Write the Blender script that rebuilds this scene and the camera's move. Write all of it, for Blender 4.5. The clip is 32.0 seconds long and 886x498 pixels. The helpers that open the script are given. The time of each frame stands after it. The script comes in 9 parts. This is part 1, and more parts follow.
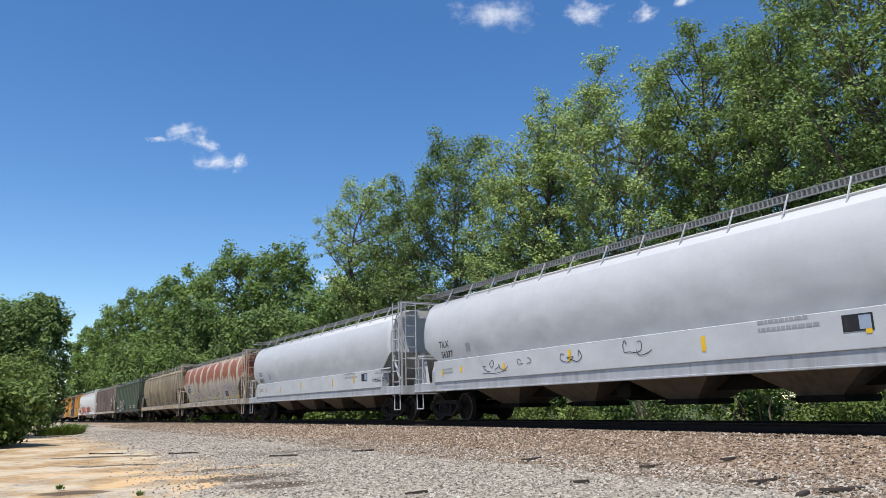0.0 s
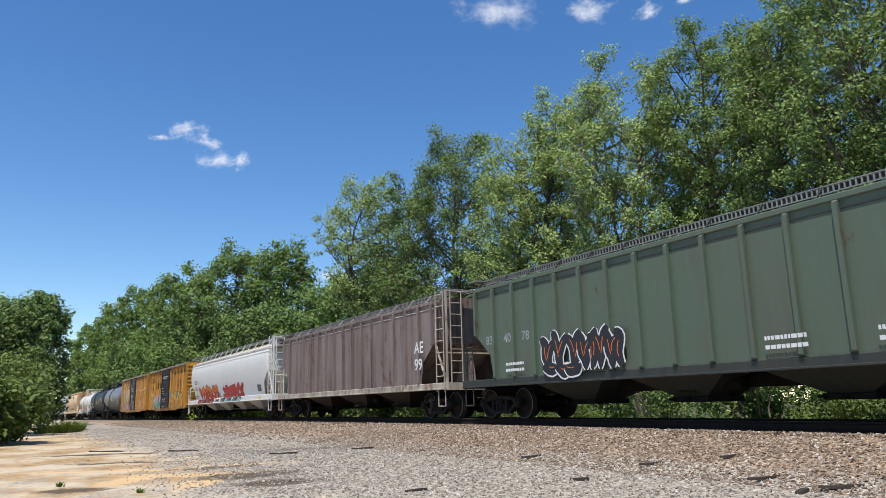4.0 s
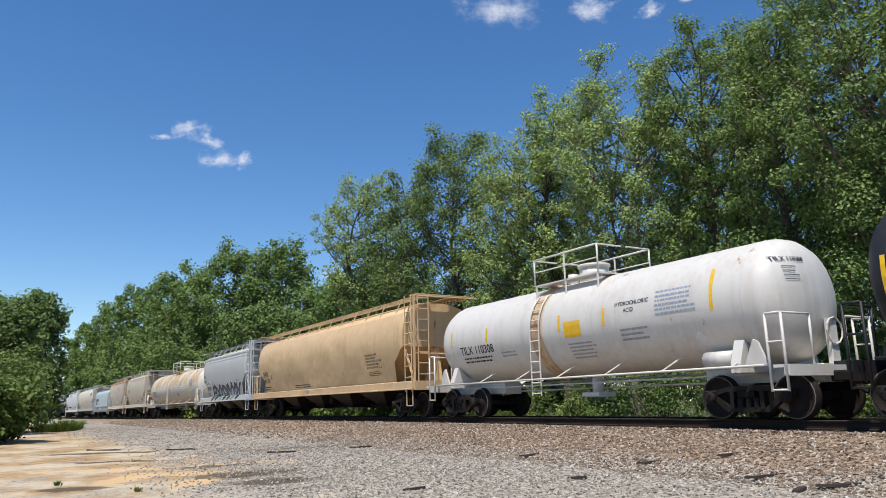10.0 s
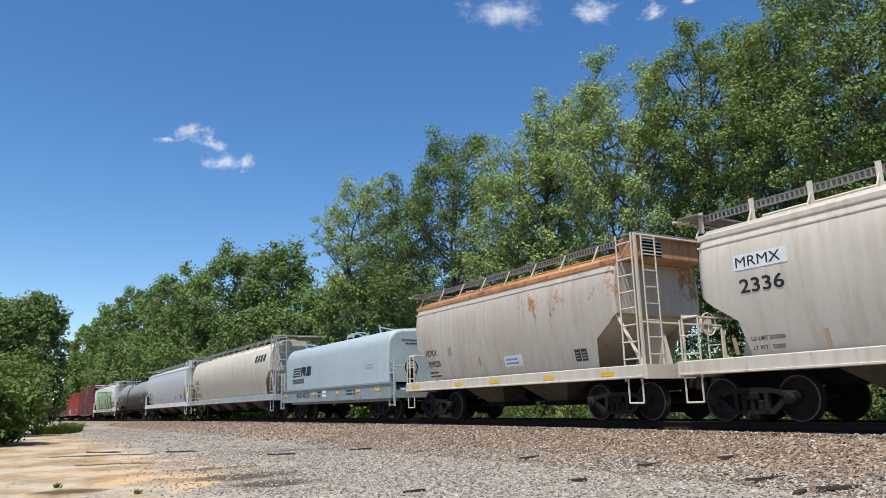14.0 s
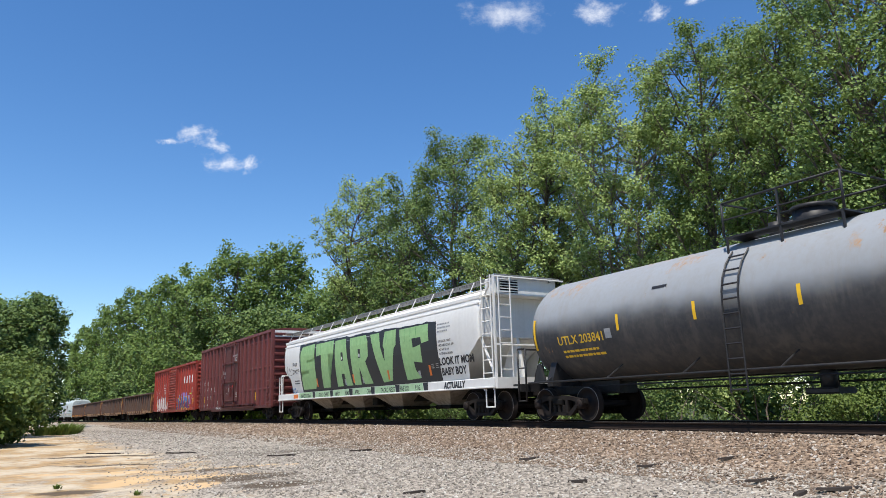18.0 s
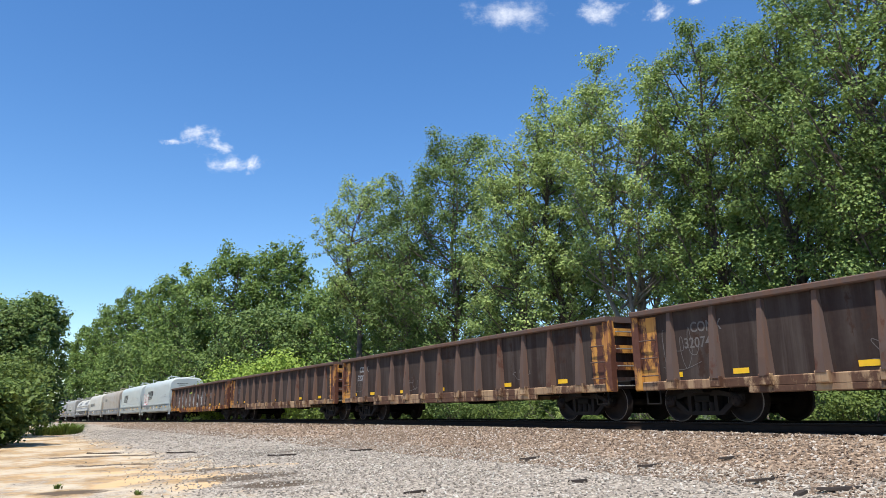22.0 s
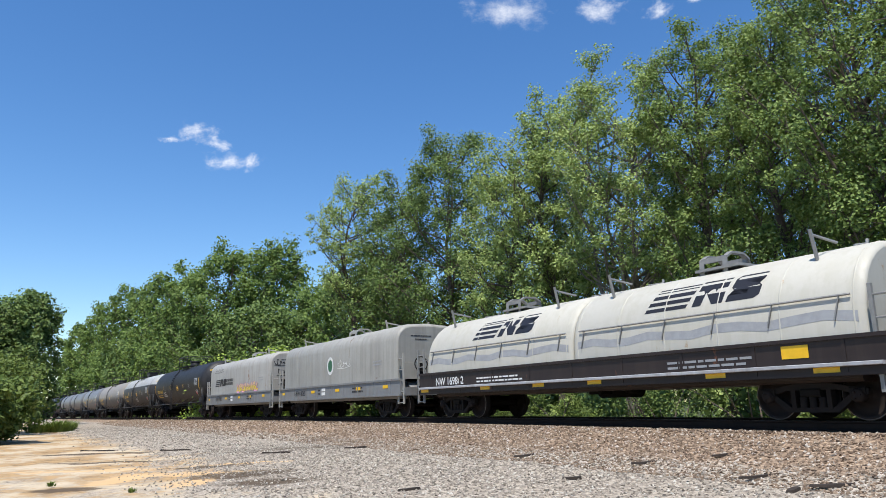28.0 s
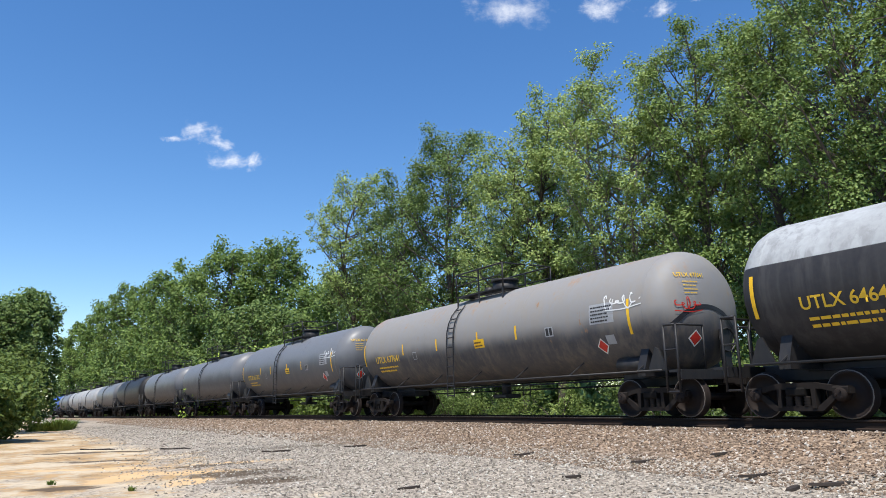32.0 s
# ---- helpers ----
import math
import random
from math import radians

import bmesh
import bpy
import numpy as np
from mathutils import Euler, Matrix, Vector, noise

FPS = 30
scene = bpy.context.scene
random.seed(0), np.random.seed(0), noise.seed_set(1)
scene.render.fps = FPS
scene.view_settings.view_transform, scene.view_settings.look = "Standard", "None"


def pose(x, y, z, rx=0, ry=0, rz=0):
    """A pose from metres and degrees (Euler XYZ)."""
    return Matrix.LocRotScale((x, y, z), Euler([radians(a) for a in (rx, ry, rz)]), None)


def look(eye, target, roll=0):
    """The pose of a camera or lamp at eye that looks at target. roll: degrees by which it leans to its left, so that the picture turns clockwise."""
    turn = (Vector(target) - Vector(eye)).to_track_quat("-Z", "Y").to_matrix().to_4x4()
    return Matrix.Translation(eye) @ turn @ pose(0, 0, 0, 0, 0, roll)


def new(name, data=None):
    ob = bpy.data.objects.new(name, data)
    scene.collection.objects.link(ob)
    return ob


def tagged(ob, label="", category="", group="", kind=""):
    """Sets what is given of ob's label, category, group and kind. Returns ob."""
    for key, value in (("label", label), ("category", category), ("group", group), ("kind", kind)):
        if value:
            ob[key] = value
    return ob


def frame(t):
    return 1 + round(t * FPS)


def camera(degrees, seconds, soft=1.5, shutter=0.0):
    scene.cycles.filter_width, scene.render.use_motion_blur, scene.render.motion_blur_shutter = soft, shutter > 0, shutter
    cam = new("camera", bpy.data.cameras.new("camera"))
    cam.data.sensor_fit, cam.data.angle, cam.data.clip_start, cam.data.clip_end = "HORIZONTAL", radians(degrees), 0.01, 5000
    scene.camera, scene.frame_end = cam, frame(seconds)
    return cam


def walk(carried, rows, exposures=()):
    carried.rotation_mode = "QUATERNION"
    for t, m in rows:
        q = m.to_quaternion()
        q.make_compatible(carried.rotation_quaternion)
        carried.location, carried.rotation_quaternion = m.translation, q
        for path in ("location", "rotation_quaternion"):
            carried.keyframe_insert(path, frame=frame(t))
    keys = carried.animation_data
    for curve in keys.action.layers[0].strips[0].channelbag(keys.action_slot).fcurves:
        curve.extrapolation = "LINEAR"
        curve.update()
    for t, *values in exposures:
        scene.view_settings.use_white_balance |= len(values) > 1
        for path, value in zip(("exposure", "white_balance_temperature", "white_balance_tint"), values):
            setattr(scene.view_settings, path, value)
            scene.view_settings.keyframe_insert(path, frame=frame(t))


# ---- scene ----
# Camera: held by hand at eye height beside the line, nearly still.
EYE = Vector((0, 0, 1.5))
cam = camera(62.9, 32.0, soft=0.55)
ROLL = -0.88


def aim(turn, tilt):
    a, b = radians(turn), radians(tilt)
    way = Vector((math.sin(a) * math.cos(b), math.cos(a) * math.cos(b), math.sin(b)))
    return look(EYE, EYE + 10 * way, ROLL)


walk(cam, [(t, aim(a, b)) for t, a, b in (
    (0.0, -0.121, 12.505), (1.0, -0.12, 12.463), (2.0, -0.113, 12.402), (3.0, -0.118, 12.342), (3.5, -0.118, 12.333),
    (5.5, -0.069, 12.324), (6.0, -0.069, 12.311), (7.0, -0.039, 12.252), (8.0, -0.007, 12.211), (9.0, 0.004, 12.213),
    (10.0, 0.043, 12.23), (11.0, 0.081, 12.261), (12.0, 0.09, 12.284), (13.0, 0.048, 12.332), (14.0, 0.041, 12.391),
    (14.5, 0.051, 12.405), (16.5, 0.034, 12.453), (17.0, 0.039, 12.464), (18.0, 0.042, 12.481), (19.0, 0.027, 12.476),
    (20.0, 0.018, 12.476), (21.0, 0.015, 12.468), (22.0, 0.014, 12.462), (23.0, 0.054, 12.502), (24.0, 0.121, 12.567),
    (25.0, 0.213, 12.572), (25.5, 0.228, 12.575), (27.5, 0.419, 12.279), (28.0, 0.429, 12.263), (29.0, 0.444, 12.249),
    (30.0, 0.422, 12.253), (31.0, 0.436, 12.201), (32.0, 0.449, 12.162))], exposures=[(0.0, 0.20), (6.0, 0.20), (8.0, 0.24), (10.0, 0.08), (12.0, 0.10), (14.0, 0.14), (17.0, 0.25), (20.0, 0.37), (22.0, 0.45), (24.0, 0.47), (28.0, 0.33), (32.0, 0.36)])

# World and sun: clear summer midday, the sun high behind the camera.
SUN_TURN, SUN_HEIGHT = 199.0, 67.0
world = bpy.data.worlds.new("sky")
scene.world = world
world.use_nodes = True
wt = world.node_tree
sky = wt.nodes.new("ShaderNodeTexSky")
sky.sky_type = "NISHITA"
sky.sun_disc = False
sky.sun_elevation = radians(SUN_HEIGHT)
sky.sun_rotation = radians(SUN_TURN)
sky.air_density, sky.dust_density, sky.ozone_density = 1.0, 0.0, 3.0
tone = wt.nodes.new("ShaderNodeHueSaturation")
tone.inputs["Hue"].default_value, tone.inputs["Saturation"].default_value, tone.inputs["Value"].default_value = 0.504, 1.24, 1.22
wt.links.new(sky.outputs[0], tone.inputs["Color"])
wt.links.new(tone.outputs[0], wt.nodes["Background"].inputs[0])
wt.nodes["Background"].inputs[1].default_value = 0.113
sun = new("sun", bpy.data.lights.new("sun", "SUN"))
sun.data.energy, sun.data.angle, sun.data.color = 4.9, radians(0.55), (1.0, 0.95, 0.87)
_a, _e = radians(SUN_TURN), radians(SUN_HEIGHT)
sun.matrix_world = look(Vector((math.sin(_a) * math.cos(_e), math.cos(_a) * math.cos(_e), math.sin(_e))) * 100, (0, 0, 0))

# The line: nearly straight far off, then a wide curve past the camera, centred on the camera's side; it climbs a little towards the camera.
PHI, DIST, TILT = 1.05073, 14.054, 0.0098
RAIL = EYE.z - 0.364
SPEED = 19.303
LINE_S = np.arange(-2700.0, 2701.0, 1.0)
_bend = np.interp(LINE_S, [-39, -19, 60, 110], [1 / 8980, 1 / 907, 1 / 907, 0.0])
LINE_A = np.concatenate([[0], np.cumsum((_bend[1:] + _bend[:-1]) / 2)])
LINE_A += PHI - LINE_A[2700]
LINE_X, LINE_Y = (np.concatenate([[0], np.cumsum((v[1:] + v[:-1]) / 2)]) for v in (np.cos(LINE_A), -np.sin(LINE_A)))
LINE_X += DIST * math.sin(PHI) - LINE_X[2700]
LINE_Y += DIST * math.cos(PHI) - LINE_Y[2700]


def grade(s):
    """Height of the rails at s against those beside the camera."""
    return float(np.interp(s, [-2700, -260, -150, -80, -45, -20], [-1.0, -1.0, -0.68, -0.27, -0.07, 0.0]))


def on_line(s, l=0.0):
    """Place s metres along the line and l metres from it towards the camera."""
    a = float(np.interp(s, LINE_S, LINE_A))
    return float(np.interp(s, LINE_S, LINE_X)) - l * math.sin(a), float(np.interp(s, LINE_S, LINE_Y)) - l * math.cos(a)


def to_line(x, y):
    """The s and l of a place."""
    i = int(np.argmin((LINE_X - x) ** 2 + (LINE_Y - y) ** 2))
    a, dx, dy = LINE_A[i], x - LINE_X[i], y - LINE_Y[i]
    return float(LINE_S[i] + dx * math.cos(a) - dy * math.sin(a)), float(-(dx * math.sin(a) + dy * math.cos(a)))


def line_pose(s):
    """x runs with the train, y away from the camera, z up; the inner rail lies lower."""
    a = float(np.interp(s, LINE_S, LINE_A))
    x, y = on_line(s)
    climb = math.degrees((grade(s + 6) - grade(s - 6)) / 12)
    return pose(x, y, RAIL + grade(s), 0, 0, -math.degrees(a)) @ pose(0, 0, 0, math.degrees(TILT), -climb)


# ---- mesh building ----
class Shape:
    """Gathers faces for one mesh."""

    def __init__(self):
        self.v, self.f, self.smooth = [], [], []

    def add(self, verts, faces, smooth=False):
        n = len(self.v)
        self.v.extend(tuple(p) for p in verts)
        self.f.extend(tuple(i + n for i in q) for q in faces)
        self.smooth.extend([smooth] * len(faces))
        return self

    def box(self, x0, x1, y0, y1, z0, z1):
        return self.add([(x0, y0, z0), (x1, y0, z0), (x1, y1, z0), (x0, y1, z0), (x0, y0, z1), (x1, y0, z1), (x1, y1, z1), (x0, y1, z1)],
                        [(0, 3, 2, 1), (4, 5, 6, 7), (0, 1, 5, 4), (1, 2, 6, 5), (2, 3, 7, 6), (3, 0, 4, 7)])

    def slab(self, x0, x1, y0, y1, z0, z1, b=0.02):
        """A box with its upright and long edges chamfered."""
        prof = [(y0 + b, z0), (y1 - b, z0), (y1, z0 + b), (y1, z1 - b), (y1 - b, z1), (y0 + b, z1), (y0, z1 - b), (y0, z0 + b)]
        return self.extrude_x(prof, x0, x1)

    def extrude_x(self, prof, x0, x1, smooth=False):
        n = len(prof)
        vs = [(x0, y, z) for y, z in prof] + [(x1, y, z) for y, z in prof]
        fs = [(i, (i + 1) % n, n + (i + 1) % n, n + i) for i in range(n)]
        self.add(vs, fs, smooth)
        return self.add(vs, [tuple(range(n - 1, -1, -1)), tuple(range(n, 2 * n))])

    def extrude_y(self, prof, y0, y1):
        n = len(prof)
        vs = [(x, y0, z) for x, z in prof] + [(x, y1, z) for x, z in prof]
        return self.add(vs, [(i, n + i, n + (i + 1) % n, (i + 1) % n) for i in range(n)] + [tuple(range(n)), tuple(range(2 * n - 1, n - 1, -1))])

    def tube(self, a, b, r, n=6, r2=None, caps=True):
        a, b = Vector(a), Vector(b)
        w = (b - a).normalized()
        u = w.orthogonal().normalized()
        k = w.cross(u)
        r2 = r if r2 is None else r2
        vs = []
        for p, q in ((a, r), (b, r2)):
            for i in range(n):
                t = 2 * math.pi * i / n
                vs.append(p + q * (math.cos(t) * u + math.sin(t) * k))
        self.add(vs, [(i, (i + 1) % n, n + (i + 1) % n, n + i) for i in range(n)], n > 5)
        if caps:
            self.add(vs, [tuple(range(n - 1, -1, -1)), tuple(range(n, 2 * n))])
        return self

    def pipe(self, pts, r, n=6):
        for a, b in zip(pts, pts[1:]):
            self.tube(a, b, r, n)
        return self

    def lathe_y(self, c, prof, n=20):
        """Rings (radius, y) round the y axis through c."""
        vs, fs = [], []
        for r, y in prof:
            for i in range(n):
                t = 2 * math.pi * i / n
                vs.append((c[0] + r * math.cos(t), c[1] + y, c[2] + r * math.sin(t)))
        for j in range(len(prof) - 1):
            for i in range(n):
                fs.append((j * n + i, j * n + (i + 1) % n, (j + 1) * n + (i + 1) % n, (j + 1) * n + i))
        self.add(vs, fs, True)
        return self.add(vs, [tuple(range(n)), tuple(range((len(prof) - 1) * n, len(prof) * n))][::1])

    def grid(self, rows, smooth=True):
        n = len(rows[0])
        vs = [p for row in rows for p in row]
        return self.add(vs, [(j * n + i, j * n + i + 1, (j + 1) * n + i + 1, (j + 1) * n + i) for j in range(len(rows) - 1) for i in range(n - 1)], smooth)

    def mesh(self, name, material):
        me = bpy.data.meshes.new(name)
        me.from_pydata(self.v, [], self.f)
        me.polygons.foreach_set("use_smooth", self.smooth)
        me.materials.append(material)
        bm = bmesh.new()
        bm.from_mesh(me)
        bmesh.ops.remove_doubles(bm, verts=bm.verts, dist=1e-5)
        bmesh.ops.recalc_face_normals(bm, faces=bm.faces)
        bm.to_mesh(me)
        bm.free()
        return me


def part(name, shape, material, parent, label="", at=None):
    me = shape.mesh(name, material) if isinstance(shape, Shape) else shape
    ob = new(name, me)
    ob.parent = parent
    if at is not None:
        ob.matrix_basis = at
    if label:
        ob["label"] = label
    return ob


def thing(name, label, category, group="", kind="", at=None):
    ob = new(name)
    ob.empty_display_size = 0.3
    if at is not None:
        ob.matrix_basis = at
    return tagged(ob, label, category, group, kind)


def raw_mesh(name, verts, quads, material, smooth=False):
    """A mesh of many quads or triangles from arrays."""
    me = bpy.data.meshes.new(name)
    k = quads.shape[1]
    me.vertices.add(len(verts))
    me.vertices.foreach_set("co", np.asarray(verts, np.float32).ravel())
    me.loops.add(quads.size)
    me.loops.foreach_set("vertex_index", quads.astype(np.int32).ravel())
    me.polygons.add(len(quads))
    me.polygons.foreach_set("loop_start", np.arange(0, quads.size, k, dtype=np.int32))
    me.polygons.foreach_set("use_smooth", np.full(len(quads), smooth))
    me.update(calc_edges=True)
    me.materials.append(material)
    return me


# ---- materials ----
class Nodes:
    def __init__(self, name):
        self.mat = bpy.data.materials.new(name)
        self.mat.use_nodes = True
        self.t = self.mat.node_tree
        self.bsdf = self.t.nodes["Principled BSDF"]
        self.out = self.t.nodes["Material Output"]

    def put(self, socket, value):
        if isinstance(value, bpy.types.NodeSocket):
            self.t.links.new(value, socket)
        elif isinstance(value, (tuple, list)) and len(value) == 3 and socket.type == "RGBA":
            socket.default_value = (*value, 1)
        else:
            socket.default_value = value

    def node(self, kind, out=0, props=(), **inputs):
        n = self.t.nodes.new(kind)
        for k, val in props:
            if k == "operation":
                n.operation = val
            elif k == "data_type":
                n.data_type = val
            elif k == "blend_type":
                n.blend_type = val
            elif k == "feature":
                n.feature = val
        for k, val in inputs.items():
            self.put(n.inputs[int(k[1:])] if k[0] == "i" and k[1:].isdigit() else n.inputs[k.replace("_", " ")], val)
        return n.outputs[out]

    def coords(self, scale=(1, 1, 1), shift=(0, 0, 0), space=3):
        c = self.t.nodes.new("ShaderNodeTexCoord").outputs[space]
        return self.node("ShaderNodeMapping", Vector=c, Scale=scale, Location=shift)

    def noise(self, vec, scale, detail=4, rough=0.55):
        return self.node("ShaderNodeTexNoise", 0, Vector=vec, Scale=scale, Detail=detail, Roughness=rough)

    def ramp(self, fac, a, b):
        n = self.t.nodes.new("ShaderNodeMapRange")
        n.interpolation_type = "SMOOTHSTEP"
        self.put(n.inputs[0], fac)
        self.put(n.inputs[1], a)
        self.put(n.inputs[2], b)
        return n.outputs[0]

    def math(self, op, a, b=0.0):
        return self.node("ShaderNodeMath", 0, (("operation", op),), i0=a, i1=b)

    def mix(self, fac, a, b):
        n = self.t.nodes.new("ShaderNodeMix")
        n.data_type = "RGBA"
        self.put(n.inputs[0], fac)
        self.put(n.inputs[6], a)
        self.put(n.inputs[7], b)
        return n.outputs[2]

    def bump(self, height, strength=0.2, distance=0.02):
        n = self.t.nodes.new("ShaderNodeBump")
        self.put(n.inputs["Strength"], strength)
        self.put(n.inputs["Distance"], distance)
        self.put(n.inputs["Height"], height)
        self.t.links.new(n.outputs[0], self.bsdf.inputs["Normal"])

    def done(self, colour, rough=0.5, metal=0.0, spec=0.5):
        self.put(self.bsdf.inputs["Base Color"], colour)
        self.put(self.bsdf.inputs["Roughness"], rough)
        self.put(self.bsdf.inputs["Metallic"], metal)
        self.put(self.bsdf.inputs["Specular IOR Level"], spec)
        return self.mat


def paint(name, colour, dirt=(0.16, 0.13, 0.10), streak=0.35, rust=0.0, rust_colour=(0.24, 0.08, 0.03), rough=0.45, seed=0.0, waves=0.25, top_paint_or_light=None, bleed=None, gloss=0.4, dents=3.0):
    """Painted steel: rain streaks, blotches of dirt, patches of rust, dented sheet."""
    n = Nodes(name)
    fine = n.noise(n.coords((1, 1, 1), (seed, 0, 0)), 9.0, 6)
    broad = n.noise(n.coords((1, 1, 1), (seed, 3, 1)), 0.7, 4)
    runs = n.noise(n.coords((5.0, 5.0, 0.22), (seed, 7, 0)), 1.0, 5, 0.6)
    wide = n.noise(n.coords((1.5, 1.5, 0.12), (seed, 4, 0)), 1.0, 6, 0.65)
    base = colour
    # upper colour by height: second paint if sharp, painted-in overhead light if soft
    if top_paint_or_light:
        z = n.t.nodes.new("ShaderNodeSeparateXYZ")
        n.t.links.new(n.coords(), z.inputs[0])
        edge = n.ramp(n.math("ADD", z.outputs[2], n.math("MULTIPLY", n.math("SUBTRACT", broad, 0.5), top_paint_or_light[2])), top_paint_or_light[1], top_paint_or_light[1] + 0.02 + top_paint_or_light[2])
        base = n.mix(edge, colour, top_paint_or_light[0])
    base = n.mix(n.math("MULTIPLY", n.ramp(fine, 0.35, 0.75), 0.25), base, n.mix(0.5, base, dirt))
    base = n.mix(n.math("MULTIPLY", n.ramp(wide, 0.40, 0.66), min(1.0, streak * 1.1)), base, n.mix(0.55, base, dirt))
    mask = n.math("MULTIPLY", n.ramp(runs, 0.44, 0.64), n.ramp(broad, 0.25, 0.62))
    base = n.mix(n.math("MULTIPLY", mask, min(1.0, streak * 1.15)), base, dirt)
    if rust > 0:
        patch = n.math("ADD", n.noise(n.coords((1, 1, 0.6), (seed, 5, 2)), 1.3, 9, 0.70), n.math("MULTIPLY", n.math("SUBTRACT", runs, 0.5), 0.35))
        spots = n.ramp(patch, 0.66 - 0.24 * rust, 0.73 - 0.22 * rust)
        tint = n.mix(fine, rust_colour, [c * 0.45 for c in rust_colour])
        base = n.mix(spots, base, tint)
    if bleed:
        # blotches of one tint in a height band: (tint, low, high, from, to, spacing)
        z = n.t.nodes.new("ShaderNodeSeparateXYZ")
        n.t.links.new(n.coords(), z.inputs[0])
        tint, low, high, f0, f1, gap = bleed
        rag = n.math("ADD", n.math("MULTIPLY", n.math("SUBTRACT", n.noise(n.coords((1.3, 1.3, 0.8), (seed, 2, 2)), 1.6, 8, 0.7), 0.5), 1.2), n.math("MULTIPLY", n.math("SUBTRACT", runs, 0.5), 1.6))
        zz = n.math("ADD", z.outputs[2], rag)
        band = n.math("MULTIPLY", n.ramp(zz, low, low + 0.22), n.math("SUBTRACT", 1.0, n.ramp(zz, high - 0.2, high)))
        patch = n.ramp(n.math("ADD", n.noise(n.coords((1.0, 1.0, 0.45), (seed, 9, 2)), 0.9, 8, 0.66), n.math("MULTIPLY", n.math("SUBTRACT", fine, 0.5), 0.3)), f0, f1)
        if gap:
            beat = n.math("ADD", n.math("SINE", n.math("MULTIPLY", z.outputs[0], 6.2832 / gap)), n.math("MULTIPLY", rag, 1.3))
            patch = n.math("MULTIPLY", patch, n.ramp(beat, -0.95, -0.55))
        base = n.mix(n.math("MULTIPLY", band, patch), base, n.mix(fine, tint, [c * 0.72 for c in tint]))
    dent = n.noise(n.coords((0.7, 0.7, 0.7), (seed, 0, 4)), 1.1, 2, 0.4)
    n.bump(n.math("ADD", n.math("MULTIPLY", dent, dents), n.math("MULTIPLY", fine, 0.12)), waves, 0.03)
    return n.done(base, n.ramp(fine, -0.6, 1.9) if rough is None else n.math("ADD", rough, n.math("MULTIPLY", fine, 0.2)), 0.0, gloss)


def plain(name, colour, rough=0.6, metal=0.0, vary=0.25, gloss=0.4):
    n = Nodes(name)
    a = n.noise(n.coords(), 6.0, 5)
    return n.done(n.mix(n.math("MULTIPLY", n.ramp(a, 0.3, 0.75), vary), colour, [c * 0.45 for c in colour]), rough, metal, gloss)


STEEL = plain("dark_running_gear", (0.010, 0.009, 0.008), 0.8, 0.0, 0.5, 0.15)
GREASE = plain("dusty_cast_steel", (0.018, 0.014, 0.012), 0.8, 0.0, 0.6, 0.2)
TREAD = plain("worn_wheel_rim", (0.17, 0.15, 0.135), 0.5, 0.3, 0.5)
RUSTY_WHEEL = plain("dark_wheel_steel", (0.022, 0.016, 0.014), 0.8, 0.0, 0.5, 0.2)
BLACK = plain("black_lettering", (0.015, 0.015, 0.018), 0.6, 0, 0.1)
WHITE = plain("white_lettering", (0.72, 0.72, 0.7), 0.6, 0, 0.25)
YELLOW = plain("yellow_lettering", (0.75, 0.47, 0.03), 0.55, 0, 0.2)
REFLECT = plain("yellow_reflector", (0.80, 0.47, 0.015), 0.4, 0, 0.2)
GRATE = plain("galvanised_grating", (0.25, 0.25, 0.24), 0.6, 0.2, 0.4)
GREYMARK = plain("faded_grey_lettering", (0.30, 0.31, 0.32), 0.6, 0, 0.3)
FADED = plain("faded_dull_lettering", (0.135, 0.12, 0.112), 0.7, 0, 0.6)
# ---- ground, track ----
def ground_height(s, l):
    """Ballast bank, gravel shoulder and flat yard beside it."""
    top = RAIL - 0.21 + grade(s)
    if abs(l) < 1.75:
        z = top
    elif l > 0:
        z = np.interp(l, [1.75, 4.3, 9.5, 14, 40], [top, min(0.30, top - 0.12), 0.03, 0.0, 0.0])
    else:
        z = np.interp(-l, [1.75, 3.6, 6, 12, 40], [top, min(0.35, top - 0.1), 0.2, 0.4, 0.4])
    bump = 0.0
    if abs(l) > 2 and abs(l) < 90 and abs(s) < 200:
        x, y = on_line(s, l)
        bump = 0.03 * noise.noise((x * 0.9, y * 0.9, 0)) + 0.06 * noise.noise((x * 0.16, y * 0.16, 5))
    return float(z) + bump


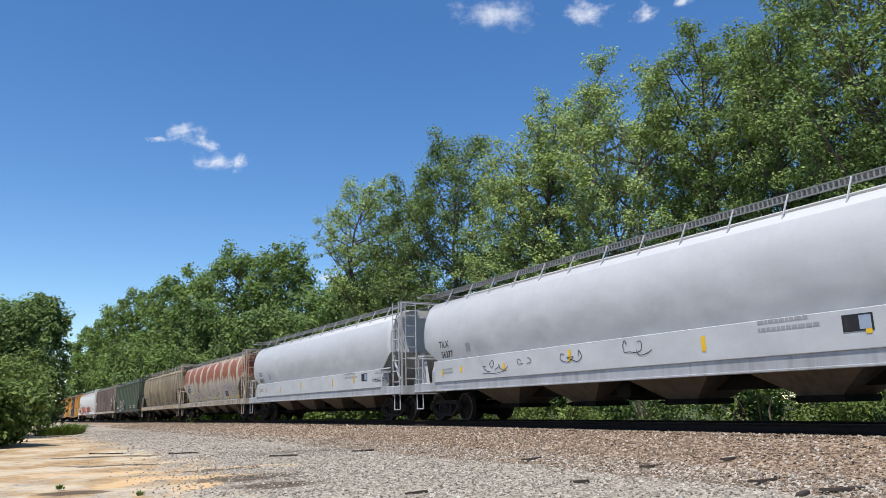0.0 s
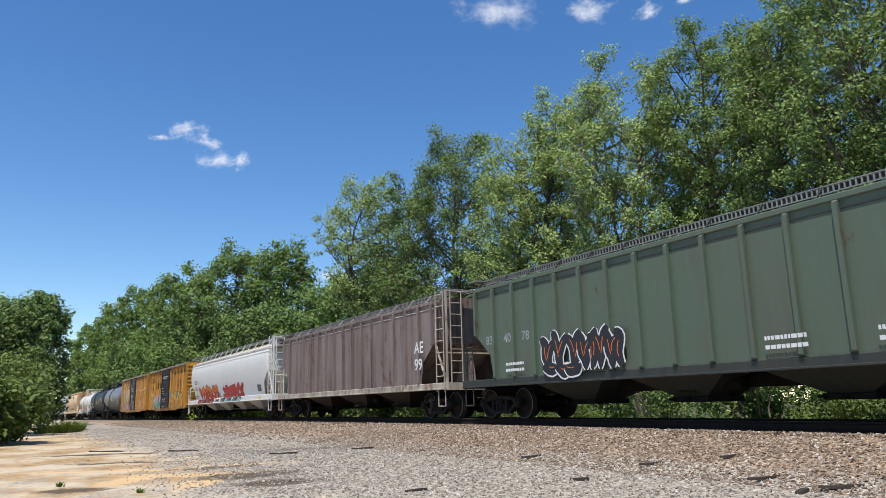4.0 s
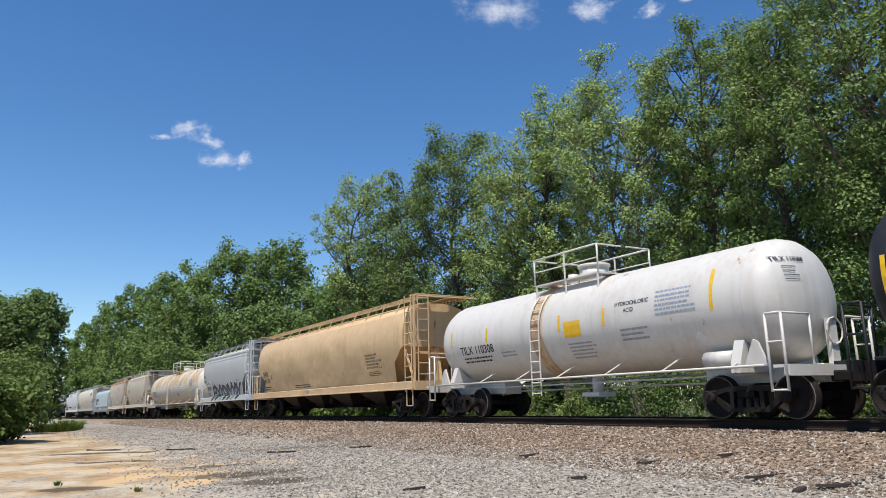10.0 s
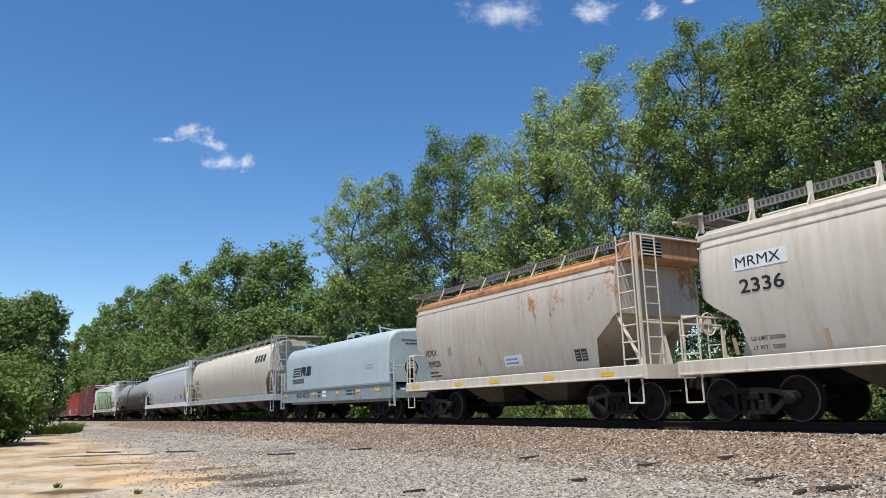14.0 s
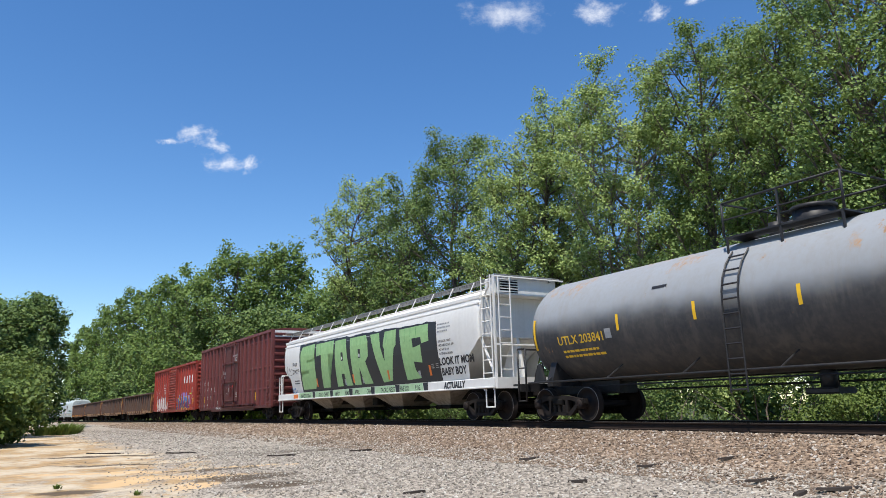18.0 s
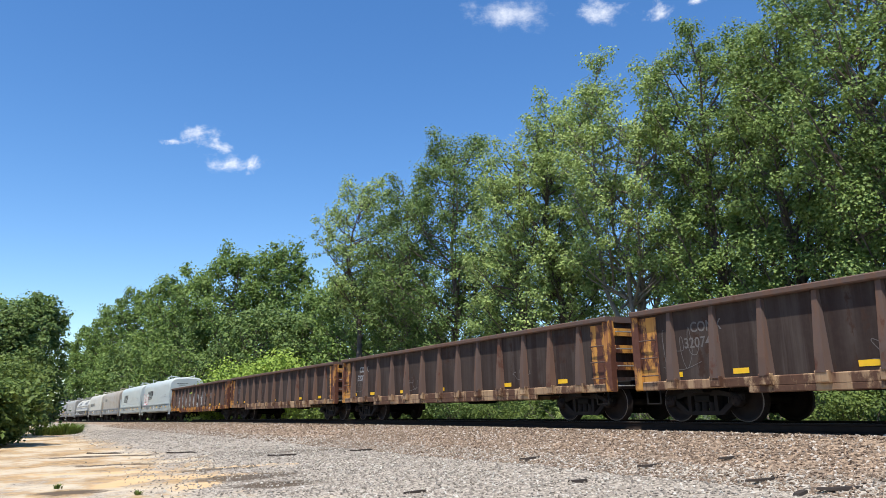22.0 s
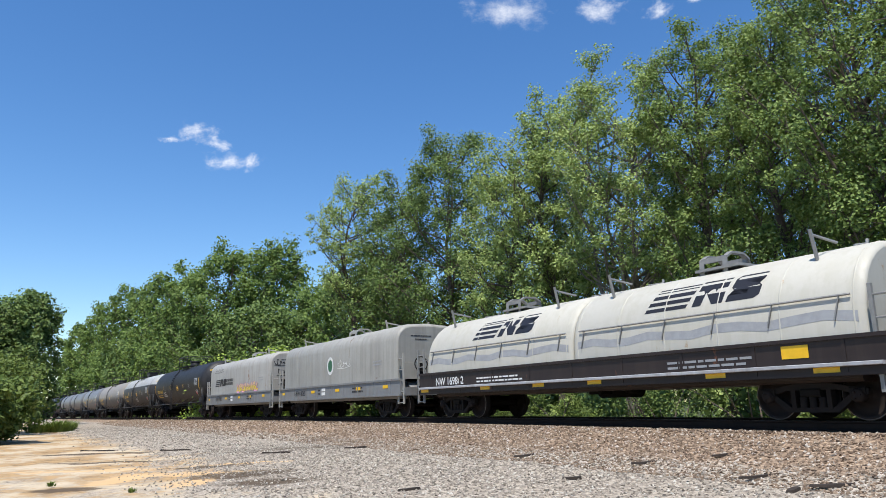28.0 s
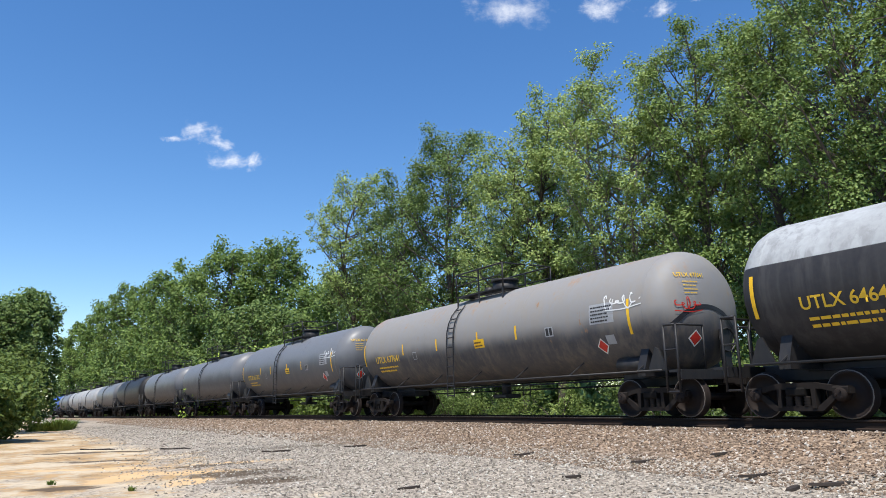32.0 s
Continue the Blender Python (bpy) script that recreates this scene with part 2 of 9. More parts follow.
def ground_material():
    n = Nodes("gravel_and_sand")
    co = n.coords()
    big = n.noise(co, 0.35, 5, 0.6)
    mid = n.noise(co, 2.2, 6, 0.65)
    cell = n.t.nodes.new("ShaderNodeTexVoronoi")
    cell.inputs["Scale"].default_value = 21.0
    n.t.links.new(co, cell.inputs["Vector"])
    tone = n.t.nodes.new("ShaderNodeSeparateColor")
    n.t.links.new(cell.outputs["Color"], tone.inputs[0])
    grey = n.mix(tone.outputs[0], (0.15, 0.125, 0.10), (0.48, 0.42, 0.34))
    brown = n.mix(tone.outputs[1], (0.12, 0.08, 0.054), (0.40, 0.295, 0.205))
    sand = n.mix(n.ramp(mid, 0.3, 0.7), (0.43, 0.345, 0.235), (0.57, 0.48, 0.35))
    wet = n.mix(n.ramp(mid, 0.35, 0.6), (0.19, 0.125, 0.065), (0.42, 0.28, 0.14))
    sand = n.mix(n.ramp(n.math("ADD", big, n.math("MULTIPLY", n.math("SUBTRACT", mid, 0.5), 0.7)), 0.44, 0.58), sand, wet)
    ball = n.node("ShaderNodeAttribute", 2)
    ball.node.attribute_name = "bank"
    dry = n.node("ShaderNodeAttribute", 2)
    dry.node.attribute_name = "yard"
    soil = n.node("ShaderNodeAttribute", 2)
    soil.node.attribute_name = "soil"
    wob = n.math("MULTIPLY", n.math("SUBTRACT", mid, 0.5), 0.9)
    col = n.mix(n.ramp(n.math("ADD", ball, wob), 0.35, 0.65), grey, brown)
    wob2 = n.math("MULTIPLY", n.math("SUBTRACT", n.noise(n.coords((1.0, 0.35, 1.0)), 0.8, 7, 0.68), 0.5), 2.2)
    yard = n.ramp(n.math("ADD", n.math("ADD", dry, wob2), n.math("MULTIPLY", wob, 0.6)), 0.30, 0.75)
    col = n.mix(yard, col, sand)
    for key, tint, gain in (("rut", (0.58, 0.39, 0.20), 0.85), ("damp", (0.085, 0.06, 0.038), 0.92)):
        spot = n.node("ShaderNodeAttribute", 2)
        spot.node.attribute_name = key
        rag = n.math("MULTIPLY", n.math("SUBTRACT", n.noise(n.coords((1.0, 2.2, 1.0)), 1.7, 7, 0.7), 0.5), 1.5)
        col = n.mix(n.math("MULTIPLY", n.math("MULTIPLY", n.ramp(n.math("ADD", spot, rag), 0.30, 0.62), gain), n.ramp(spot, 0.02, 0.2)), col, tint)
    col = n.mix(soil, col, n.mix(mid, (0.05, 0.04, 0.025), (0.06, 0.09, 0.03)))
    h = n.mix(yard, cell.outputs["Distance"], n.math("MULTIPLY", mid, 0.5))
    n.bump(h, 0.6, 0.03)
    return n.done(col, 0.9, 0, 0.2)


def spread(lo, hi, fine_lo, fine_hi, fine, coarse):
    out = list(np.arange(fine_lo, fine_hi + 1e-6, fine))
    step, a = coarse, fine_lo
    while a > lo:
        a -= step
        step *= 1.35
        out.insert(0, max(a, lo))
    step, a = coarse, fine_hi
    while a < hi:
        a += step
        step *= 1.35
        out.append(min(a, hi))
    return out


GROUND = ground_material()
S_STEPS = spread(-2600, 2600, -70, 14, 0.45, 1.0)
L_STEPS = spread(-2500, 880, -9, 19, 0.35, 0.8)
verts, faces, bank, yard, soil, damp, rut = [], [], [], [], [], [], []
DAMP = ((-4.6, 17.4, 1.3, 0.9), (-3.6, 15.6, 1.2, 0.6), (-7.6, 15.2, 0.8, 0.6), (-6.0, 19.6, 1.4, 0.35), (-9.8, 22.5, 2.2, 0.4), (-12.5, 27.0, 3.0, 0.5), (-4.4, 24.5, 2.6, 0.5))
RUTS = ((-6.0, 18.0, 2.2, 0.45), (-5.3, 16.2, 0.5, 1.4), (-7.3, 17.0, 0.5, 1.6), (-8.6, 19.6, 3.2, 0.35), (-5.2, 20.0, 1.6, 0.3))
for s in S_STEPS:
    for l in L_STEPS:
        x, y = on_line(s, l)
        verts.append((x, y, ground_height(s, l)))
        bank.append(float(np.interp(l, [-6, -3, 2.6, 4.6], [0.3, 1, 1, 0])))
        yard.append(float(np.interp(l, [7.5, 11.0], [0, 1])) * float(np.interp(s, [-25, -4], [1, 0.0])) if l < 40 else 0.6)
        soil.append(float(np.interp(l, [-7, -4.5], [1, 0])))
        for spots, data in ((DAMP, damp), (RUTS, rut)):
            data.append(max(math.exp(-((x - a) / u) ** 2 - ((y - b) / v) ** 2) for a, b, u, v in spots))
nl = len(L_STEPS)
faces = [(j * nl + i, j * nl + i + 1, (j + 1) * nl + i + 1, (j + 1) * nl + i) for j in range(len(S_STEPS) - 1) for i in range(nl - 1)]
me = raw_mesh("ground", verts, np.array(faces), GROUND, True)
for key, data in (("bank", bank), ("yard", yard), ("soil", soil), ("damp", damp), ("rut", rut)):
    me.attributes.new(key, "FLOAT", "POINT").data.foreach_set("value", data)
ground = tagged(new("ground", me), "gravel, ballast and dry sandy ground beside the railway", "ground", kind="structure")

# Track
RAIL_MAT = plain("worn_rail_steel", (0.028, 0.019, 0.015), 0.85, 0.0, 0.5, 0.15)
RAIL_TOP = plain("polished_rail_head", (0.16, 0.15, 0.145), 0.4, 0.6, 0.3)
TIE_MAT = plain("creosoted_timber", (0.026, 0.020, 0.016), 0.9, 0, 0.6, 0.15)
track = thing("railway_track", "curved single railway track with steel rails on timber sleepers", "railway track", kind="structure")
rail_prof = [(-0.07, -0.18), (0.07, -0.18), (0.07, -0.165), (0.012, -0.145), (0.012, -0.05), (0.036, -0.035), (0.036, -0.004), (-0.036, -0.004), (-0.036, -0.035), (-0.012, -0.05), (-0.012, -0.145), (-0.07, -0.165)]
for side in (1, -1):
    sh, hd = Shape(), Shape()
    rows, top = [], []
    for s in range(-420, 60, 4):
        m = line_pose(s)
        rows.append([m @ Vector((0, side * 0.755 + p[0], p[1])) for p in rail_prof + rail_prof[:1]])
        top.append([m @ Vector((0, side * 0.755 + u, w)) for u, w in ((-0.034, -0.004), (-0.026, 0.0), (0.026, 0.0), (0.034, -0.004))])
    sh.grid(rows, False)
    hd.grid(top, False)
    rail = part("rail", sh, RAIL_MAT, track)
    part("rail_head", hd, RAIL_TOP, rail, "polished steel running surface")
tie = Shape().slab(-0.115, 0.115, -1.3, 1.3, -0.36, -0.185, 0.02).mesh("sleeper", TIE_MAT)
for i in range(230):
    s = -105 + i * 0.52
    part("sleeper", tie, TIE_MAT, track, at=line_pose(s + random.uniform(-0.03, 0.03)) @ pose(0, random.uniform(-0.04, 0.04), random.uniform(-0.012, 0.004), 0, 0, random.uniform(-1.2, 1.2)))


def stones(name, count, s_range, l_range, size, seed, material, label):
    """Loose broken stone lying on the bank, one object."""
    rng = np.random.default_rng(seed)
    base = np.array([(1, 0, 0), (-1, 0, 0), (0, 1, 0), (0, -1, 0), (0, 0, 1), (0, 0, -1)], float)
    tri = np.array([(0, 2, 4), (2, 1, 4), (1, 3, 4), (3, 0, 4), (2, 0, 5), (1, 2, 5), (3, 1, 5), (0, 3, 5)])
    s = rng.uniform(*s_range, count)
    l = rng.uniform(*l_range, count)
    sand = np.interp(l, [6.5, 10.5], [0, 1]) * np.interp(s, [-26, -7], [1, 0.0])
    edge = np.minimum(1.0, np.minimum((s - s_range[0]) / 14.0 if s_range[0] < -40 else 1.0, (l_range[1] - l) / 2.5 if l_range[1] > 6 else 1.0))
    keep = rng.uniform(0, 1, count) < (1 - 0.97 * sand) * edge
    s, l = s[keep], l[keep]
    count = len(s)
    vs = np.empty((count, 6, 3))
    for i in range(count):
        x, y = on_line(s[i], l[i])
        k = size * rng.uniform(0.5, 1.35)
        p = base * (k * rng.uniform(0.55, 1.25, 3)) * np.array((1, 1, 0.75)) + rng.normal(0, 0.16 * k, (6, 3))
        a, b = rng.uniform(0, 6.28), rng.normal(0, 0.5)
        ca, sa, cb, sb = math.cos(a), math.sin(a), math.cos(b), math.sin(b)
        p = p @ np.array([(ca, sa, 0), (-sa, ca, 0), (0, 0, 1)]) @ np.array([(1, 0, 0), (0, cb, sb), (0, -sb, cb)])
        vs[i] = p + (x, y, ground_height(s[i], l[i]) + 0.2 * k)
    fs = (tri[None] + 6 * np.arange(count)[:, None, None]).reshape(-1, 3)
    return tagged(new(name, raw_mesh(name, vs.reshape(-1, 3), fs, material)), label, "gravel", kind="stuff")


def stone_material(name, a, b, c):
    n = Nodes(name)
    r = n.node("ShaderNodeNewGeometry", 8)
    f = n.noise(n.coords(), 30.0, 4)
    col = n.mix(r, a, b)
    col = n.mix(n.math("GREATER_THAN", r, 0.86), col, c)
    return n.done(n.mix(n.math("MULTIPLY", f, 0.5), col, [k * 0.5 for k in a]), 0.85, 0, 0.25)


BALLAST = stone_material("brown_ballast_stone", (0.135, 0.092, 0.064), (0.44, 0.335, 0.24), (0.60, 0.53, 0.45))
GRAVEL = stone_material("grey_gravel_stone", (0.17, 0.145, 0.12), (0.50, 0.445, 0.365), (0.66, 0.62, 0.54))
stones("ballast_stones", 30000, (-27, 1), (1.2, 4.5), 0.030, 1, BALLAST, "brown and grey broken ballast stones on the track bank")
stones("ballast_stones", 12000, (-85, -26), (1.2, 4.4), 0.042, 3, BALLAST, "brown and grey broken ballast stones farther along the bank")
stones("gravel_stones", 30000, (-27, 1), (3.6, 12.0), 0.026, 2, GRAVEL, "loose pale grey gravel stones on the shoulder")
stones("gravel_stones", 12000, (-75, -26), (3.6, 12.0), 0.036, 4, GRAVEL, "loose pale grey gravel stones farther along the shoulder")

SCRAP = plain("weathered_dark_timber", (0.040, 0.030, 0.024), 0.9, 0, 0.6)
for x, y, w, d, turn in ((1.89, 16.58, 0.55, 0.12, 14), (3.75, 13.8, 0.5, 0.10, -8), (2.26, 12.98, 0.34, 0.12, -35), (5.41, 10.42, 0.6, 0.13, -18), (4.89, 10.52, 0.34, 0.11, 40),
                         (-0.54, 13.05, 0.4, 0.06, 12), (4.84, 11.52, 0.6, 0.06, 4), (4.95, 13.12, 0.42, 0.07, 8), (-2.55, 22.7, 0.7, 0.08, 6), (-4.88, 22.4, 0.9, 0.09, -4), (-9.5, 27.0, 1.1, 0.09, 3), (-13.2, 29.0, 1.4, 0.08, -2)):
    sl = to_line(x, y)
    sh = Shape()
    b = 0.5 * w
    pts = [(-b, -d * 0.5), (-b * 0.3, -d * 0.62), (b * 0.85, -d * 0.45), (b, d * 0.1), (b * 0.6, d * 0.55), (-b * 0.5, d * 0.45), (-b * 1.05, d * 0.2)]
    k = len(pts)
    sh.add([(p[0], p[1], -0.02) for p in pts] + [(p[0] * 0.93, p[1] * 0.85, 0.026 + 0.014 * math.sin(7 * p[0])) for p in pts], [(i, (i + 1) % k, k + (i + 1) % k, k + i) for i in range(k)] + [tuple(range(k, 2 * k))])
    ob = new("wood_scrap", sh.mesh("wood_scrap", SCRAP))
    ob.matrix_basis = pose(x, y, ground_height(*sl) + 0.02, 0, 0, turn)
    tagged(ob, "dark splintered piece of old sleeper lying on gravel", "timber scrap", "old sleeper pieces")

# ---- trees ----
def leaf_material(name, dark, light):
    n = Nodes(name)
    r = n.node("ShaderNodeNewGeometry", 8)
    broad = n.noise(n.coords(), 0.5, 3)
    col = n.mix(r, dark, light)
    col = n.mix(n.math("MULTIPLY", n.ramp(broad, 0.35, 0.7), 0.35), col, [c * 0.8 for c in dark])
    n.done(col, 0.55, 0, 0.2)
    tr = n.t.nodes.new("ShaderNodeBsdfTranslucent")
    n.put(tr.inputs[0], n.mix(0.5, col, (light[0] * 1.3, light[1] * 1.35, light[2] * 0.6)))
    mx = n.t.nodes.new("ShaderNodeMixShader")
    mx.inputs[0].default_value = 0.15
    n.t.links.new(n.bsdf.outputs[0], mx.inputs[1])
    n.t.links.new(tr.outputs[0], mx.inputs[2])
    n.t.links.new(mx.outputs[0], n.out.inputs[0])
    return n.mat


LEAF_MAPLE = leaf_material("maple_leaves", (0.076, 0.130, 0.030), (0.275, 0.365, 0.105))
LEAF_WOOD = leaf_material("hackberry_leaves", (0.060, 0.110, 0.022), (0.20, 0.28, 0.070))
LEAF_LIGHT = leaf_material("cottonwood_leaves", (0.125, 0.195, 0.050), (0.40, 0.485, 0.165))
LEAF_DARK = leaf_material("oak_leaves", (0.055, 0.100, 0.024), (0.20, 0.275, 0.080))
LEAF_BUSH = leaf_material("shrub_leaves", (0.065, 0.105, 0.022), (0.16, 0.215, 0.05))
LEAF_LIME = leaf_material("yellow_green_leaves", (0.16, 0.25, 0.035), (0.34, 0.44, 0.08))
BARK_PALE = plain("pale_grey_bark", (0.21, 0.185, 0.15), 0.9, 0, 0.6)
BARK = plain("grey_brown_bark", (0.12, 0.095, 0.075), 0.9, 0, 0.6)


def blades(rng, tips, axes, reach, sigma, count, size):
    """Leaf blades strewn along sprays; each spray runs through its tip along its axis."""
    own = rng.integers(0, len(tips), count)
    bulk = rng.uniform(0.65, 1.35, len(tips))[own]
    f = rng.uniform(-0.5, 0.5, count)
    d = rng.normal(0, 1, (count, 3))
    d /= np.maximum(1.0, np.linalg.norm(d, axis=1) / 1.9)[:, None]
    c = tips[own] + axes[own] * (f * reach * bulk)[:, None] + d * (sigma * bulk)[:, None] * np.array((1, 1, 0.8))
    nrm = d * 0.42 + rng.normal(0, 0.42, (count, 3)) + np.array((-0.10, -0.36, 0.55))
    nrm /= np.linalg.norm(nrm, axis=1)[:, None]
    u = np.cross(nrm, rng.normal(size=(count, 3)))
    u /= np.linalg.norm(u, axis=1)[:, None]
    v = np.cross(nrm, u)
    k = (size * rng.uniform(0.6, 1.3, count))[:, None]
    p = np.stack([c - u * k, c + v * k * 0.6 + nrm * k * 0.12, c + u * k, c - v * k * 0.6 + nrm * k * 0.12], 1)
    return p.reshape(-1, 3), np.arange(4 * count).reshape(-1, 4)


def lobe_twigs(rng, lobes, ntw):
    lobes = np.array(lobes)
    w = lobes[:, 3] ** 2
    pick = rng.choice(len(lobes), ntw, p=w / w.sum())
    d = rng.normal(size=(ntw, 3)) + np.array((0, 0, 0.45))
    d /= np.linalg.norm(d, axis=1)[:, None]
    rad = lobes[pick, 3] * rng.uniform(0.3, 1.15, ntw) ** 0.5
    return lobes[pick, :3] + d * rad[:, None] * np.array((1.1, 1.1, 0.7)), d


def branch(sh, a, b, r0, r1, rng, n=6):
    a, b = Vector(a), Vector(b)
    mid = (a + b) / 2 + Vector(rng.normal(0, 0.06 * (b - a).length, 3))
    sh.tube(a, mid, r0, n, (r0 + r1) / 2, False)
    sh.tube(mid, b, (r0 + r1) / 2, n, r1, False)


def tree(x, y, height, spread_, seed, material, label, size=0.1, count=9000, clear=0.12, upright=0.7, stems=1, limbs=30, ground_z=0.3, fluff=1.0):
    """Stems carry limbs out to an uneven crown; limbs carry side shoots, shoots carry leafy sprays."""
    rng = np.random.default_rng(seed)
    ob = thing("tree", label, "tree", "trees beside the railway", at=pose(x, y, ground_z))
    sh = Shape()
    r0 = 0.010 * height + 0.05
    trunks = []
    for k in range(stems):
        a = 6.2832 * k / stems + rng.uniform(-0.3, 0.3)
        off = 0.0 if stems == 1 else spread_ * rng.uniform(0.35, 0.6)
        top = Vector((off * math.cos(a), off * math.sin(a), height * rng.uniform(0.80, 0.90)))
        low = Vector((0.06 * top.x, 0.06 * top.y, height * (0.2 if stems > 1 else 0.35)))
        w = r0 if stems == 1 else r0 * 0.7
        branch(sh, (0, 0, -0.6), low, w, w * 0.8, rng, 8)
        mid = low.lerp(top, 0.5) + Vector(rng.normal(0, 0.025 * height, 3))
        branch(sh, low, mid, w * 0.8, w * 0.45, rng, 7)
        branch(sh, mid, top, w * 0.45, 0.03, rng, 6)
        trunks.append((low, mid, top))

    def stem_at(t, z):
        low, mid, top = t
        if z < low.z:
            return low * (max(z, 0.0) / low.z)
        return low.lerp(mid, (z - low.z) / (mid.z - low.z)) if z < mid.z else mid.lerp(top, min(1.0, (z - mid.z) / (top.z - mid.z)))

    tips, axes = [], []
    for i in range(limbs):
        f = (i + rng.uniform(0.1, 0.9)) / limbs
        a = i * 2.39996 + rng.uniform(-0.5, 0.5)
        g = clear + (1.0 - clear) * f
        lump = 0.86 + 0.45 * noise.noise((1.7 * math.cos(a) + seed, 1.7 * math.sin(a), 3.0 * f + seed)) + rng.uniform(-0.12, 0.16)
        r = spread_ * lump * (math.sin(math.pi * (0.15 + 0.73 * f)) ** 0.6 if fluff == 1.0 else math.sqrt(max(0.02, 1.0 - (1.75 * f - 0.80) ** 2)))
        z = height * g * (0.97 + rng.uniform(-0.03, 0.03)) - 0.28 * spread_ * f * max(0.0, lump - 0.7)
        t = trunks[int(rng.integers(0, stems))]
        root = stem_at(t, max(height * clear * 0.75, z - r * upright * rng.uniform(0.8, 1.3) - 0.3))
        tip = Vector((r * math.cos(a), r * math.sin(a), z))
        bow = root.lerp(tip, 0.55) + Vector((0, 0, -0.10 * r))
        span = (tip - root).length
        wb = 0.02 + 0.011 * span
        sh.tube(root, bow, wb, 5, wb * 0.6, False)
        sh.tube(bow, tip, wb * 0.6, 5, 0.012, False)
        for j in range(6):
            q = 0.36 + 0.64 * (j + rng.uniform(0, 1.0)) / 6
            base = root.lerp(bow, q / 0.55) if q < 0.55 else bow.lerp(tip, (q - 0.55) / 0.45)
            side = Vector(rng.normal(0, 1, 3)) + (tip - root).normalized() * 0.7 + Vector((0, 0, 0.55 * upright))
            side.normalize()
            reach = (0.16 + 0.30 * (1 - q) + 0.05) * min(span, 0.9 * spread_) * rng.uniform(0.6, 1.2) + 0.2
            end = base + side * reach
            sh.tube(base, end, 0.018 + 0.004 * reach, 4, 0.008, False)
            tips.append(base.lerp(end, rng.uniform(0.8, 1.0)))
            axes.append((side + Vector(rng.normal(0, 0.5, 3)) + Vector((0, 0, 0.5 * upright))).normalized())
    part("trunk", sh, BARK_PALE if stems > 1 else BARK, ob, "grey-brown trunk with spreading limbs")
    p, q = blades(rng, np.array(tips), np.array(axes), (0.20 + 0.09 * spread_) * fluff, (0.125 + 0.040 * spread_) * fluff, count, size)
    part("crown", raw_mesh("crown", p, q, material), material, ob)
    return ob


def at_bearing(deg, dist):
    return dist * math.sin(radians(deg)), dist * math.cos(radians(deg))


